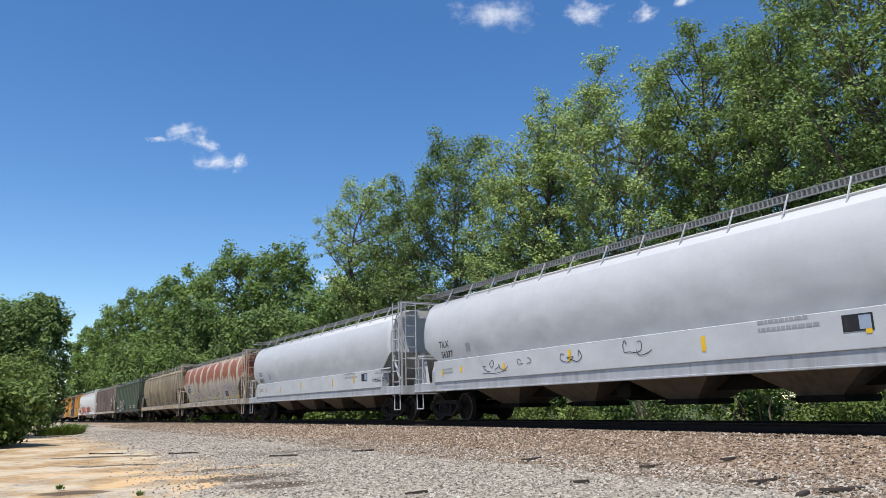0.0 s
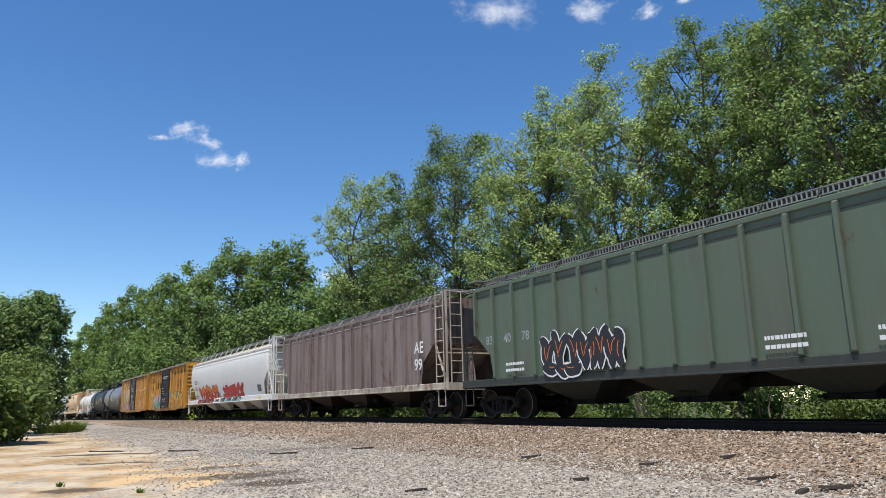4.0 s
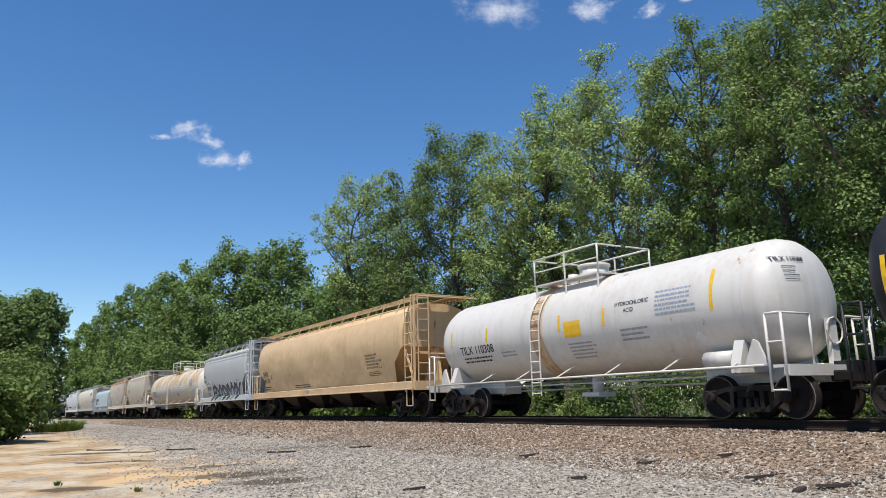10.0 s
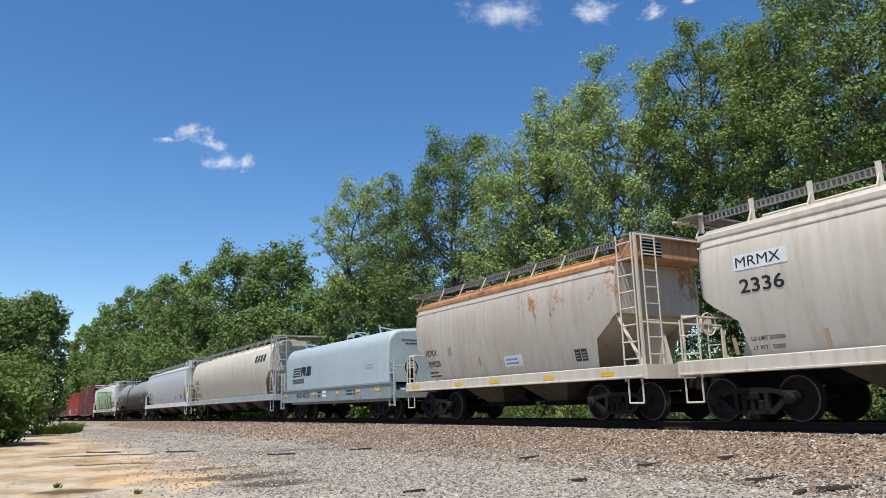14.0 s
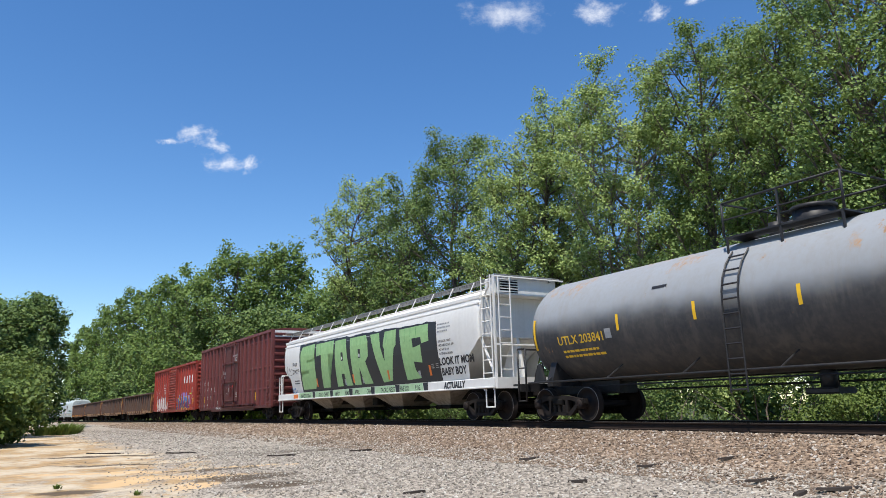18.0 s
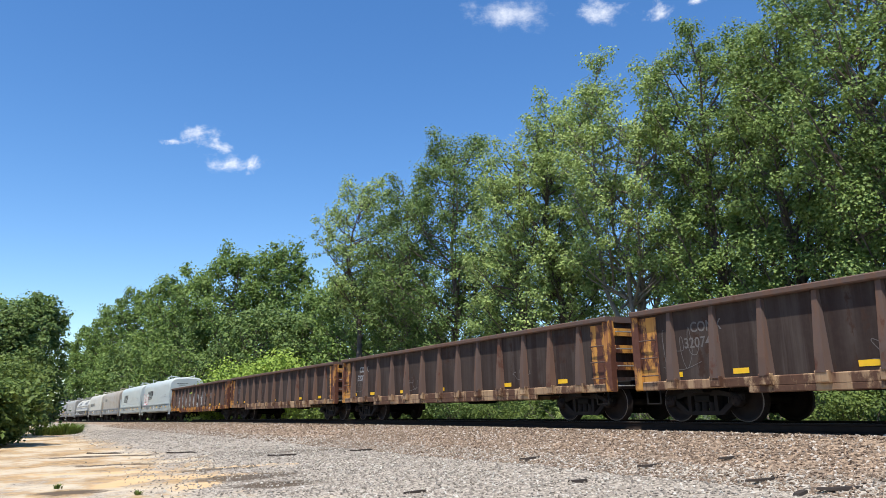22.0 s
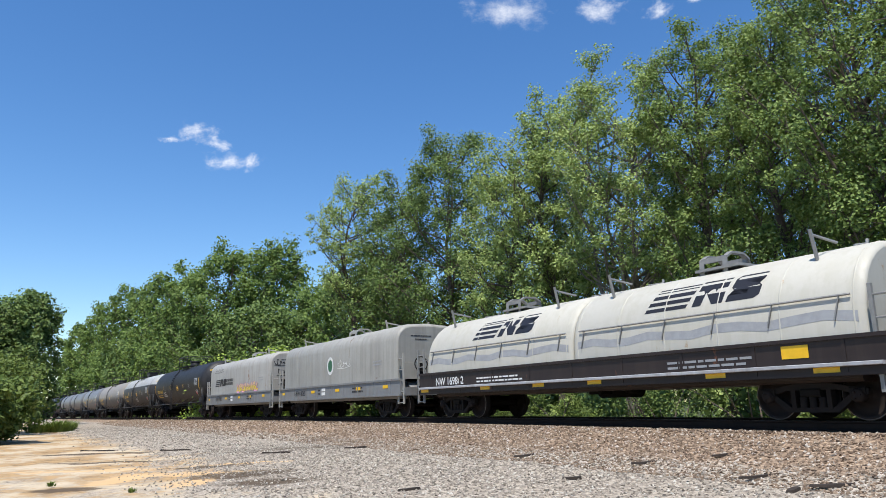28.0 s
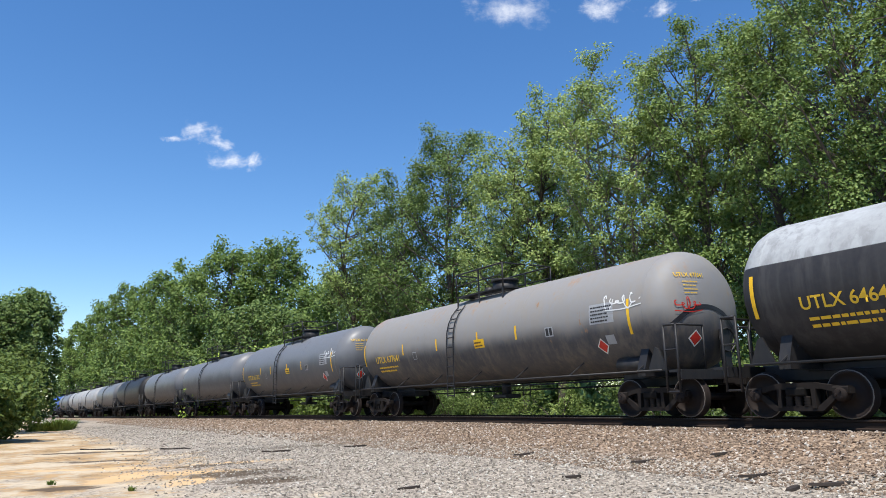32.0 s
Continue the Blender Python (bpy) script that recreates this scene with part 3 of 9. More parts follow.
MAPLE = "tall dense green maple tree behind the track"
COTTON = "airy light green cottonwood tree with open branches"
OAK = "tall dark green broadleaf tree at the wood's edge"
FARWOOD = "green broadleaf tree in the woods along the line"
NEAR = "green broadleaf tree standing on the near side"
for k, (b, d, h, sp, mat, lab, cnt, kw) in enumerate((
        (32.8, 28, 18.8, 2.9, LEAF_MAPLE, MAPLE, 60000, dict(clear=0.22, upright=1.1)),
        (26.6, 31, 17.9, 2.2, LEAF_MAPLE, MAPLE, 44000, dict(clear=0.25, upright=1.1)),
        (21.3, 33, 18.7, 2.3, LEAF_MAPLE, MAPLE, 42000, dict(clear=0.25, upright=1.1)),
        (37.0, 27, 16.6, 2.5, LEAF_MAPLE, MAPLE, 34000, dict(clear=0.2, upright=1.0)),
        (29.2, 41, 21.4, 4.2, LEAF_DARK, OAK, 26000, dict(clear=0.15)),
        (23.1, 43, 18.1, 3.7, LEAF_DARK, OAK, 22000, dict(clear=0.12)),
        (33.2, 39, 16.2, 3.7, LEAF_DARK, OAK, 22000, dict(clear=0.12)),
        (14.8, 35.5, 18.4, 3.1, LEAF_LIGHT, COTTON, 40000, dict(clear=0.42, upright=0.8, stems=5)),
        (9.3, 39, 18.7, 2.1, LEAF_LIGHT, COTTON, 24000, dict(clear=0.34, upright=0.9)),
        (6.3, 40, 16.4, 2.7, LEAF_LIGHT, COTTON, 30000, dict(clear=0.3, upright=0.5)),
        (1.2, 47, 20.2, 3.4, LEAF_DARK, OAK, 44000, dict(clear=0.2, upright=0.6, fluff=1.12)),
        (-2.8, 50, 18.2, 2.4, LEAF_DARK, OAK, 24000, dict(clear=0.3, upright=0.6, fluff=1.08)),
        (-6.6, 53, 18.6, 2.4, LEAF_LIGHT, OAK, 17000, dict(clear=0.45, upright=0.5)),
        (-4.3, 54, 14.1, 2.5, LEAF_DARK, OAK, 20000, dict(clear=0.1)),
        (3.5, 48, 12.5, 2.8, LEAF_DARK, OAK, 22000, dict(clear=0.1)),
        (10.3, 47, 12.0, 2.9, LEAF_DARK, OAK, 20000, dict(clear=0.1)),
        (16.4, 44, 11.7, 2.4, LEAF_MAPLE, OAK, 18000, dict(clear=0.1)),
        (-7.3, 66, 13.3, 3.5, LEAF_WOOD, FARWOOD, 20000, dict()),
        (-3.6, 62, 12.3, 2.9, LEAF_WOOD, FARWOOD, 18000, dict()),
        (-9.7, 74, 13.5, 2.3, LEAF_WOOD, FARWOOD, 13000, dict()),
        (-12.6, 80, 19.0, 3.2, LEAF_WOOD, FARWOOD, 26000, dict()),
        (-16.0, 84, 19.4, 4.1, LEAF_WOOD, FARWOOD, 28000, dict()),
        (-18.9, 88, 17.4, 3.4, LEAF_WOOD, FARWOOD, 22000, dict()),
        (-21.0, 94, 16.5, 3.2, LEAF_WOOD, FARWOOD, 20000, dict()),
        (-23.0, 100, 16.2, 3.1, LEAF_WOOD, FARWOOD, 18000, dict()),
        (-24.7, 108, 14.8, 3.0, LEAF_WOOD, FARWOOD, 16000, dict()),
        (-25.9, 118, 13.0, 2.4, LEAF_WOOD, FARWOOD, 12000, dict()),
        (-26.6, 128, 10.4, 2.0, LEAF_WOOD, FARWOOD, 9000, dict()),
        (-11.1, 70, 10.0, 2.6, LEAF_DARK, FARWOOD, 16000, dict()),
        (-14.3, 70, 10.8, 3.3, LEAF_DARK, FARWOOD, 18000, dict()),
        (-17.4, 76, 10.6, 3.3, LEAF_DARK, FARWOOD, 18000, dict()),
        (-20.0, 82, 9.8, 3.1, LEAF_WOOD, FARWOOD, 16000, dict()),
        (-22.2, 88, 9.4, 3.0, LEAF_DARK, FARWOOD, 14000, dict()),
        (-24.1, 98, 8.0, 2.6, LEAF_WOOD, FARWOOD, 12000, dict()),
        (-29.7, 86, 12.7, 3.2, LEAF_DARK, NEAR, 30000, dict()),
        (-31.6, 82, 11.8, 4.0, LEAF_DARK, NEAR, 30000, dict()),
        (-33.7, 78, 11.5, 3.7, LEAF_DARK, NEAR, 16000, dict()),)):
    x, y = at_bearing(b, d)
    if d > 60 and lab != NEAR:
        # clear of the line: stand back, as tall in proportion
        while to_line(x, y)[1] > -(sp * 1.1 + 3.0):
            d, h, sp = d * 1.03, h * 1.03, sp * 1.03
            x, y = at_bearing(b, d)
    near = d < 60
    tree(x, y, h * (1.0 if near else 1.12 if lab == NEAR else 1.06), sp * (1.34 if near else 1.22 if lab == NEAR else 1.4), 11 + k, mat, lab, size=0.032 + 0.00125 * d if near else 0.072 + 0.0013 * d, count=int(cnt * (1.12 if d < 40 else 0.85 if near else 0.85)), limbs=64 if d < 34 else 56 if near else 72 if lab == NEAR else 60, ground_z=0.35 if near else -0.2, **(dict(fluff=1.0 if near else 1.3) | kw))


def shrub(x, y, width, height, seed, material, label, count, size):
    rng = np.random.default_rng(seed)
    ob = thing("shrub", label, "bush", "bushes beside the railway", at=pose(x, y, 0.25))
    lobes = [(rng.uniform(-0.5, 0.5) * width, rng.uniform(-0.4, 0.4) * width, height * rng.uniform(0.15, 0.75), height * rng.uniform(0.2, 0.34)) for i in range(9)]
    sh = Shape()
    for lx, ly, lz, lr in lobes:
        branch(sh, (0, 0, -0.3), (lx, ly, lz), 0.045, 0.012, rng, 5)
    part("stem", sh, BARK, ob)
    t1, o1 = lobe_twigs(rng, lobes, max(60, count // 14))
    p, q = blades(rng, t1, o1, 0.3 + 0.12 * height, 0.10 + 0.045 * height, count, size)
    part("foliage", raw_mesh("foliage", p, q, material), material, ob)


rng = np.random.default_rng(77)
s = 12.0
k = 0
while s > -118:
    w = rng.uniform(2.6, 4.0) * (1 + 0.008 * -s)
    x, y = on_line(s, -rng.uniform(7.4, 9.6))
    shrub(x, y, w, rng.uniform(2.2, 3.6), 200 + k, LEAF_BUSH if k % 3 else LEAF_DARK, "bright green leafy shrub along the far side of the track", 4600 if s > -40 else 1900, 0.055 if s > -40 else 0.085 + 0.0006 * -s)
    s -= w * rng.uniform(0.85, 1.7)
    k += 1
s = 16.0
while s > -110:
    w = rng.uniform(4.0, 5.5) * (1 + 0.006 * -s)
    x, y = on_line(s, -rng.uniform(12.5, 15.5))
    shrub(x, y, w, rng.uniform(2.6, 4.4), 400 + k, LEAF_MAPLE if k % 2 else LEAF_LIGHT, "tall leafy undergrowth under the trees", 1800, 0.17 + 0.001 * -s)
    s -= w * 0.8
    k += 1
for b, d, w, h, mat, cnt in ((-31.4, 41, 2.6, 2.4, LEAF_BUSH, 6500), (-33.4, 42, 3.4, 3.4, LEAF_BUSH, 7000), (-30.9, 47, 2.4, 2.4, LEAF_BUSH, 4600), (-34.5, 38, 3.5, 3.4, LEAF_BUSH, 3000), (-31.6, 60, 4.6, 6.5, LEAF_BUSH, 7000), (-31.6, 44, 3.8, 3.6, LEAF_BUSH, 6000), (-31.0, 66, 4.0, 6.0, LEAF_BUSH, 5000), (-14.0, 56, 4.6, 6.8, LEAF_LIME, 7500), (-15.6, 60, 4.2, 5.6, LEAF_LIME, 5000)):
    x, y = at_bearing(b, d)
    shrub(x, y, w, h, int(900 + 10 * b), mat, "dense bright green bush at the edge of the yard" if d < 55 else "tall yellow-green shrub behind the track", cnt, 0.13)


def weed(x, y, r, h, seed, material, label, count):
    """A tuft of narrow blades."""
    g = np.random.default_rng(seed)
    ob = thing("weed_tuft", label, "weed", "weeds on the yard", at=pose(x, y, 0.0))
    vs, fs = [], []
    for i in range(count):
        a, q = g.uniform(0, 6.2832), r * g.uniform(0, 1) ** 0.6
        bx, by = q * math.cos(a), q * math.sin(a)
        l, w, o = h * g.uniform(0.5, 1.2), (0.008 + 0.02 * r) * g.uniform(0.7, 1.6), g.uniform(0.2, 0.9)
        k = len(vs)
        ca, sa = math.cos(a), math.sin(a)
        vs += [(bx - sa * w, by + ca * w, 0), (bx + sa * w, by - ca * w, 0), (bx + ca * l * o * 0.4 + sa * w, by + sa * l * o * 0.4 - ca * w, l * 0.6), (bx + ca * l * o * 0.4 - sa * w, by + sa * l * o * 0.4 + ca * w, l * 0.6), (bx + ca * l * o, by + sa * l * o, l * 0.9)]
        fs += [(k, k + 1, k + 2), (k, k + 2, k + 3), (k + 3, k + 2, k + 4)]
    tagged(part("grass", raw_mesh("grass", np.array(vs), np.array(fs), material), material, ob), kind="stuff")


for i, (x, y, r, h) in enumerate(((-5.85, 14.4, 0.08, 0.09), (-8.1, 15.8, 0.09, 0.10), (-29.5, 58.0, 1.1, 0.8), (-30.6, 57.0, 0.9, 0.7), (-31.5, 62.0, 1.2, 0.9))):
    weed(x, y, r, h, 40 + i, LEAF_BUSH, "low tuft of green weeds in dry sand" if i < 2 else "tall tuft of grass beside the bushes", 40 if i < 2 else 420)
# ---- running gear ----
def wheelset_mesh(r):
    sh = Shape()
    for sd in (-1, 1):
        rim = [(0.10, sd * 0.66), (0.13, sd * 0.72), (r * 0.55, sd * 0.75), (r * 0.80, sd * 0.76), (r * 0.83, sd * 0.715), (r * 1.055, sd * 0.69), (r * 1.06, sd * 0.715), (r, sd * 0.745), (r * 0.985, sd * 0.845), (r * 0.94, sd * 0.85), (r * 0.90, sd * 0.85), (r * 0.83, sd * 0.845), (r * 0.80, sd * 0.79), (r * 0.5, sd * 0.775), (0.15, sd * 0.82), (0.12, sd * 0.86)]
        sh.lathe_y((0, 0, 0), rim, 22)
        sh.lathe_y((0, 0, 0), [(0.115, sd * 0.98), (0.125, sd * 1.0), (0.125, sd * 1.14), (0.10, sd * 1.17), (0.03, sd * 1.172)], 14)
        for i in range(3):
            a = i * 2.094
            sh.tube((0.065 * math.cos(a), sd * 1.165, 0.065 * math.sin(a)), (0.065 * math.cos(a), sd * 1.195, 0.065 * math.sin(a)), 0.022, 6)
    sh.tube((0, -1.05, 0), (0, 1.05, 0), 0.085, 10)
    me = sh.mesh("wheelset", RUSTY_WHEEL)
    me.materials.append(TREAD)
    for p in me.polygons:
        c = p.center
        d = math.hypot(c.x, c.z)
        p.material_index = 1 if d > r * 0.93 and abs(c.y) > 0.80 and abs(c.y) < 0.86 else 0
    return me


def side_frame_mesh():
    sh = Shape()
    y0, y1 = -0.06, 0.06
    sh.extrude_y([(-1.08, 0.47), (-1.08, 0.58), (-0.70, 0.63), (-0.36, 0.69), (0.36, 0.69), (0.70, 0.63), (1.08, 0.58), (1.08, 0.47), (0.78, 0.50), (0.50, 0.57), (-0.50, 0.57), (-0.78, 0.50)], y0, y1)
    sh.extrude_y([(-0.90, 0.48), (-0.76, 0.50), (-0.42, 0.25), (0.42, 0.25), (0.76, 0.50), (0.90, 0.48), (0.50, 0.16), (-0.50, 0.16)], y0, y1)
    for x in (-0.40, 0.31):
        sh.extrude_y([(x, 0.22), (x + 0.09, 0.22), (x + 0.09, 0.58), (x, 0.58)], y0 - 0.02, y1 + 0.02)
    for x in (-0.89, 0.89):
        sh.slab(x - 0.15, x + 0.15, -0.09, 0.09, 0.46, 0.61, 0.03)
    return sh.mesh("side_frame", GREASE)


def spring_mesh():
    sh = Shape()
    for x in (-0.19, 0.0, 0.19):
        prof = []
        for i in range(9):
            z = 0.24 + 0.2 * i / 8
            prof.append((0.082 if i % 2 else 0.062, z))
        vs, fs, n = [], [], 10
        for rr, z in prof:
            vs += [(x + rr * math.cos(6.2832 * i / n), rr * math.sin(6.2832 * i / n), z) for i in range(n)]
        for j in range(8):
            fs += [(j * n + i, j * n + (i + 1) % n, (j + 1) * n + (i + 1) % n, (j + 1) * n + i) for i in range(n)]
        sh.add(vs, fs, True)
    return sh.mesh("spring_nest", GREASE)


WHEELSET = wheelset_mesh(0.457)
SIDE_FRAME, SPRINGS = side_frame_mesh(), spring_mesh()
BOLSTER = Shape().slab(-0.2, 0.2, -1.14, 1.14, 0.44, 0.60, 0.03).slab(-0.3, 0.3, -0.45, 0.45, 0.58, 0.74, 0.04).mesh("bolster", STEEL)
BRAKE_BEAM = Shape().slab(-0.06, 0.06, -0.8, 0.8, 0.3, 0.42, 0.02).box(-0.05, 0.05, -0.86, -0.68, 0.22, 0.55).box(-0.05, 0.05, 0.68, 0.86, 0.22, 0.55).mesh("brake_beam", STEEL)
COUPLER = (Shape().slab(0.0, 0.52, -0.11, 0.11, 0.72, 0.94, 0.03).slab(0.44, 0.68, -0.19, 0.06, 0.66, 1.0, 0.05).slab(0.60, 0.72, 0.03, 0.17, 0.68, 0.98, 0.04)
           .pipe([(0.1, 0.28, 0.8), (0.3, 0.3, 0.62), (0.5, 0.24, 0.5), (0.68, 0.12, 0.56)], 0.03, 6)).mesh("coupler", GREASE)
AIR_TANK = Shape().tube((-0.7, 0.2, 0.72), (0.7, 0.2, 0.72), 0.2, 12).tube((0.9, -0.4, 0.78), (1.35, -0.4, 0.78), 0.17, 12).box(-0.2, 0.25, -0.75, -0.35, 0.62, 0.9).pipe([(-6, 0.1, 0.85), (6, 0.1, 0.85)], 0.025, 5).mesh("brake_gear", STEEL)
WHEELSETS = []


def underframe(car, L, tc, H, reach=0.0):
    for sx in (-1, 1):
        tr = part("truck", BOLSTER, STEEL, car, "cast steel two-axle truck with coil springs", at=pose(sx * tc / 2, 0, 0))
        for sy in (-1, 1):
            part("side_frame", SIDE_FRAME, GREASE, tr, at=pose(0, sy * 1.04, 0))
            part("spring_nest", SPRINGS, GREASE, tr, at=pose(0, sy * 1.04, 0))
        for ax in (-0.89, 0.89):
            w = part("wheelset", WHEELSET, RUSTY_WHEEL, tr, "steel wheels with bright worn rims", at=pose(ax, 0, 0.457))
            WHEELSETS.append((w, ax, car))
            part("brake_beam", BRAKE_BEAM, STEEL, tr, at=pose(ax * 0.42, 0, 0))
        c = part("coupler", COUPLER, GREASE, car, "knuckle coupler with air hose", at=pose(sx * (L / 2 - 0.66), 0, 0, 0, 0, 0 if sx > 0 else 180))
    part("centre_sill", Shape().slab(-H, H, -0.28, 0.28, 0.70, 1.02, 0.03), STEEL, car)
    part("brake_gear", AIR_TANK, STEEL, car)


def ladder(x0, x1, y, z0, z1, step=0.40, r=0.022, face="y"):
    sh = Shape()
    for a in (x0, x1):
        p = (lambda u, z: (u, y, z)) if face == "y" else (lambda u, z: (y, u, z))
        sh.tube(p(a, z0), p(a, z1), r, 5)
    z = z0 + 0.12
    while z < z1:
        sh.tube(p(x0, z), p(x1, z), r * 0.85, 5)
        z += step
    return sh


# ---- writing and sprayed paint laid on a car's side ----
class PostWall:
    """A car side with upright posts standing proud of the sheet."""

    def __init__(self, y, posts, half, deep):
        self.y, self.posts, self.half, self.deep = y, posts, half, deep

    def __call__(self, z):
        return self.y


class TankHead:
    """The forward dished end of a tank; across it y, up it z."""

    def __init__(self, xt, radius, zc):
        self.xt, self.radius, self.zc = xt, radius, zc

    def place(self, y, z, off):
        r = min(0.999, math.hypot(y, z - self.zc) / self.radius)
        return Vector((self.xt - float(np.interp(r, [0, 0.32, 0.62, 0.82, 0.935, 0.985, 1.0], [0, 0.02, 0.10, 0.24, 0.42, 0.62, 0.8])) + off + 0.02 * r, y - off * r, z))

    def __call__(self, z):
        return self.radius


class FlatEnd:
    """A flat forward end of a cover; across it y, up it z."""

    def __init__(self, x):
        self.x = x

    def place(self, y, z, off):
        return Vector((self.x + off, y, z))

    def __call__(self, z):
        return 0.0


def lay(bm, name, material, parent, wall, off, label="", step=0.22):
    off *= 0.5
    if isinstance(wall, (TankHead, FlatEnd)):
        for v in bm.verts:
            v.co = wall.place(v.co.x, v.co.y, off + v.co.z)
        me = bpy.data.meshes.new(name)
        bm.to_mesh(me)
        bm.free()
        me.materials.append(material)
        return part(name, me, material, parent, label)
    if isinstance(wall, PostWall):
        bmesh.ops.triangulate(bm, faces=bm.faces[:])
        xs = [v.co.x for v in bm.verts]
        for px in wall.posts:
            if px + wall.half < min(xs) or px - wall.half > max(xs):
                continue
            for e in (px - wall.half - 0.006, px - wall.half, px + wall.half, px + wall.half + 0.006):
                bmesh.ops.bisect_plane(bm, geom=bm.verts[:] + bm.edges[:] + bm.faces[:], plane_co=(e, 0, 0), plane_no=(1, 0, 0))
        for v in bm.verts:
            lift = wall.deep if any(abs(v.co.x - px) < wall.half + 0.001 for px in wall.posts) else 0.0
            v.co = Vector((v.co.x, -(wall.y + off + lift + v.co.z), v.co.y))
        me = bpy.data.meshes.new(name)
        bm.to_mesh(me)
        bm.free()
        me.materials.append(material)
        return part(name, me, material, parent, label)
    zs = [v.co.y for v in bm.verts]
    if zs and step:
        z = math.floor(min(zs) / step) * step + step
        while z < max(zs):
            bmesh.ops.bisect_plane(bm, geom=bm.verts[:] + bm.edges[:] + bm.faces[:], plane_co=(0, z, 0), plane_no=(0, 1, 0))
            z += step
    for v in bm.verts:
        v.co = Vector((v.co.x, -(wall(v.co.y) + off + v.co.z), v.co.y))
    me = bpy.data.meshes.new(name)
    bm.to_mesh(me)
    bm.free()
    me.materials.append(material)
    return part(name, me, material, parent, label)


def lettering(text, x, z, height, material, parent, wall, off=0.007, thick=0.0, squeeze=1.0, skew=0.0, label="", name="lettering", step=0.22, fit=0.0):
    cu = bpy.data.curves.new("lettering", "FONT")
    cu.body, cu.size, cu.offset, cu.shear, cu.resolution_u = text, height / 0.70, thick or height * 0.022, skew, 3
    ob = bpy.data.objects.new("lettering", cu)
    me = bpy.data.meshes.new_from_object(ob)
    bm = bmesh.new()
    bm.from_mesh(me)
    bpy.data.objects.remove(ob)
    bpy.data.curves.remove(cu)
    bpy.data.meshes.remove(me)
    x0 = 0.0
    if fit:
        xs = [v.co.x for v in bm.verts]
        x0, squeeze = min(xs), fit / (max(xs) - min(xs))
    for v in bm.verts:
        v.co.x, v.co.y = x + (v.co.x - x0) * squeeze, z + v.co.y
    return lay(bm, name, material, parent, wall, off, label or "stencilled reporting mark", step)


def sheet(polys):
    """Flat pieces, each a hair above the one before."""
    bm = bmesh.new()
    for i, poly in enumerate(polys):
        vs = [bm.verts.new((a, b, 3e-5 * (i % 120))) for a, b in poly]
        bm.faces.new(vs)
    return bm


def bars(x, z, w, h, rows, material, parent, wall, seed=0, off=0.006, label="small stencilled data lines"):
    """Lines of writing too small to read, as bars."""
    rnd = random.Random(seed)
    polys = []
    for i in range(rows):
        y = z + h - (i + 0.85) * h / rows
        a = x
        while a < x + w * rnd.uniform(0.7, 1.0):
            b = a + w * rnd.uniform(0.04, 0.12)
            polys.append([(a, y), (b, y), (b, y + 0.45 * h / rows), (a, y + 0.45 * h / rows)])
            a = b + w * 0.018
    return tagged(lay(sheet(polys), "data_line", material, parent, wall, off, label, 0), kind="stuff")


def plate(x, z, w, h, material, parent, wall, off=0.008, name="plate", label=""):
    return lay(sheet([[(x, z), (x + w, z), (x + w, z + h), (x, z + h)]]), name, material, parent, wall, off, label)


def smooth_line(pts, k=5):
    """Points on a smooth curve through pts."""
    out = []
    q = [pts[0], *pts, pts[-1]]
    for i in range(1, len(q) - 2):
        for j in range(k):
            t = j / k
            out.append(tuple(0.5 * (2 * q[i][c] + (q[i + 1][c] - q[i - 1][c]) * t + (2 * q[i - 1][c] - 5 * q[i][c] + 4 * q[i + 1][c] - q[i + 2][c]) * t * t + (3 * q[i][c] - q[i - 1][c] - 3 * q[i + 1][c] + q[i + 2][c]) * t ** 3) for c in (0, 1)))
    return out + [pts[-1]]


def ribbon(pts, w):
    """A stroke of even width with mitred joints."""
    pts = [q for i, q in enumerate(pts) if i == 0 or math.hypot(q[0] - pts[i - 1][0], q[1] - pts[i - 1][1]) > 1e-4]
    sides = []
    for i, (ax, az) in enumerate(pts):
        b, c = pts[max(0, i - 1)], pts[min(len(pts) - 1, i + 1)]
        d = math.hypot(c[0] - b[0], c[1] - b[1]) or 1.0
        nx, nz = -(c[1] - b[1]) / d * w / 2, (c[0] - b[0]) / d * w / 2
        sides.append(((ax + nx, az + nz), (ax - nx, az - nz)))
    return [[p[0], p[1], q[1], q[0]] for p, q in zip(sides, sides[1:])]


def scrawl(x, z, w, h, material, parent, wall, seed=0, n=6, thick=0.035, off=0.010, label="sprayed scrawl"):
    """A hand-sprayed tag of looping strokes."""
    rnd = random.Random(seed)
    polys = []
    cw = w / n
    turn, pts = 0.0, []
    total = max(n * 7, int(w * 7 / max(0.25, h)))
    for i in range(total):
        f = i / (total - 1)
        turn += rnd.uniform(0.55, 1.25)
        tall = h * 0.5 * (0.55 + 0.45 * math.sin(f * 9 + seed))
        pts.append((x + w * f * 0.92 + cw * 0.42 * math.cos(turn) * rnd.uniform(0.6, 1.2), z + h * 0.45 + tall * math.sin(turn) * rnd.uniform(0.7, 1.15)))
        if rnd.random() < 0.10 and len(pts) > 4:
            polys += ribbon(smooth_line(pts, 4), thick)
            pts = []
    if len(pts) > 1:
        polys += ribbon(smooth_line(pts, 4), thick)
    if n > 2:
        polys += ribbon(smooth_line([(x - 0.05 * w, z + h * 0.02), (x + 0.5 * w, z - 0.06 * h), (x + w * 1.03, z + 0.1 * h)], 4), thick * 0.8)
    return tagged(lay(sheet(polys), "sprayed_tag", material, parent, wall, off, label, 0.5), kind="stuff")


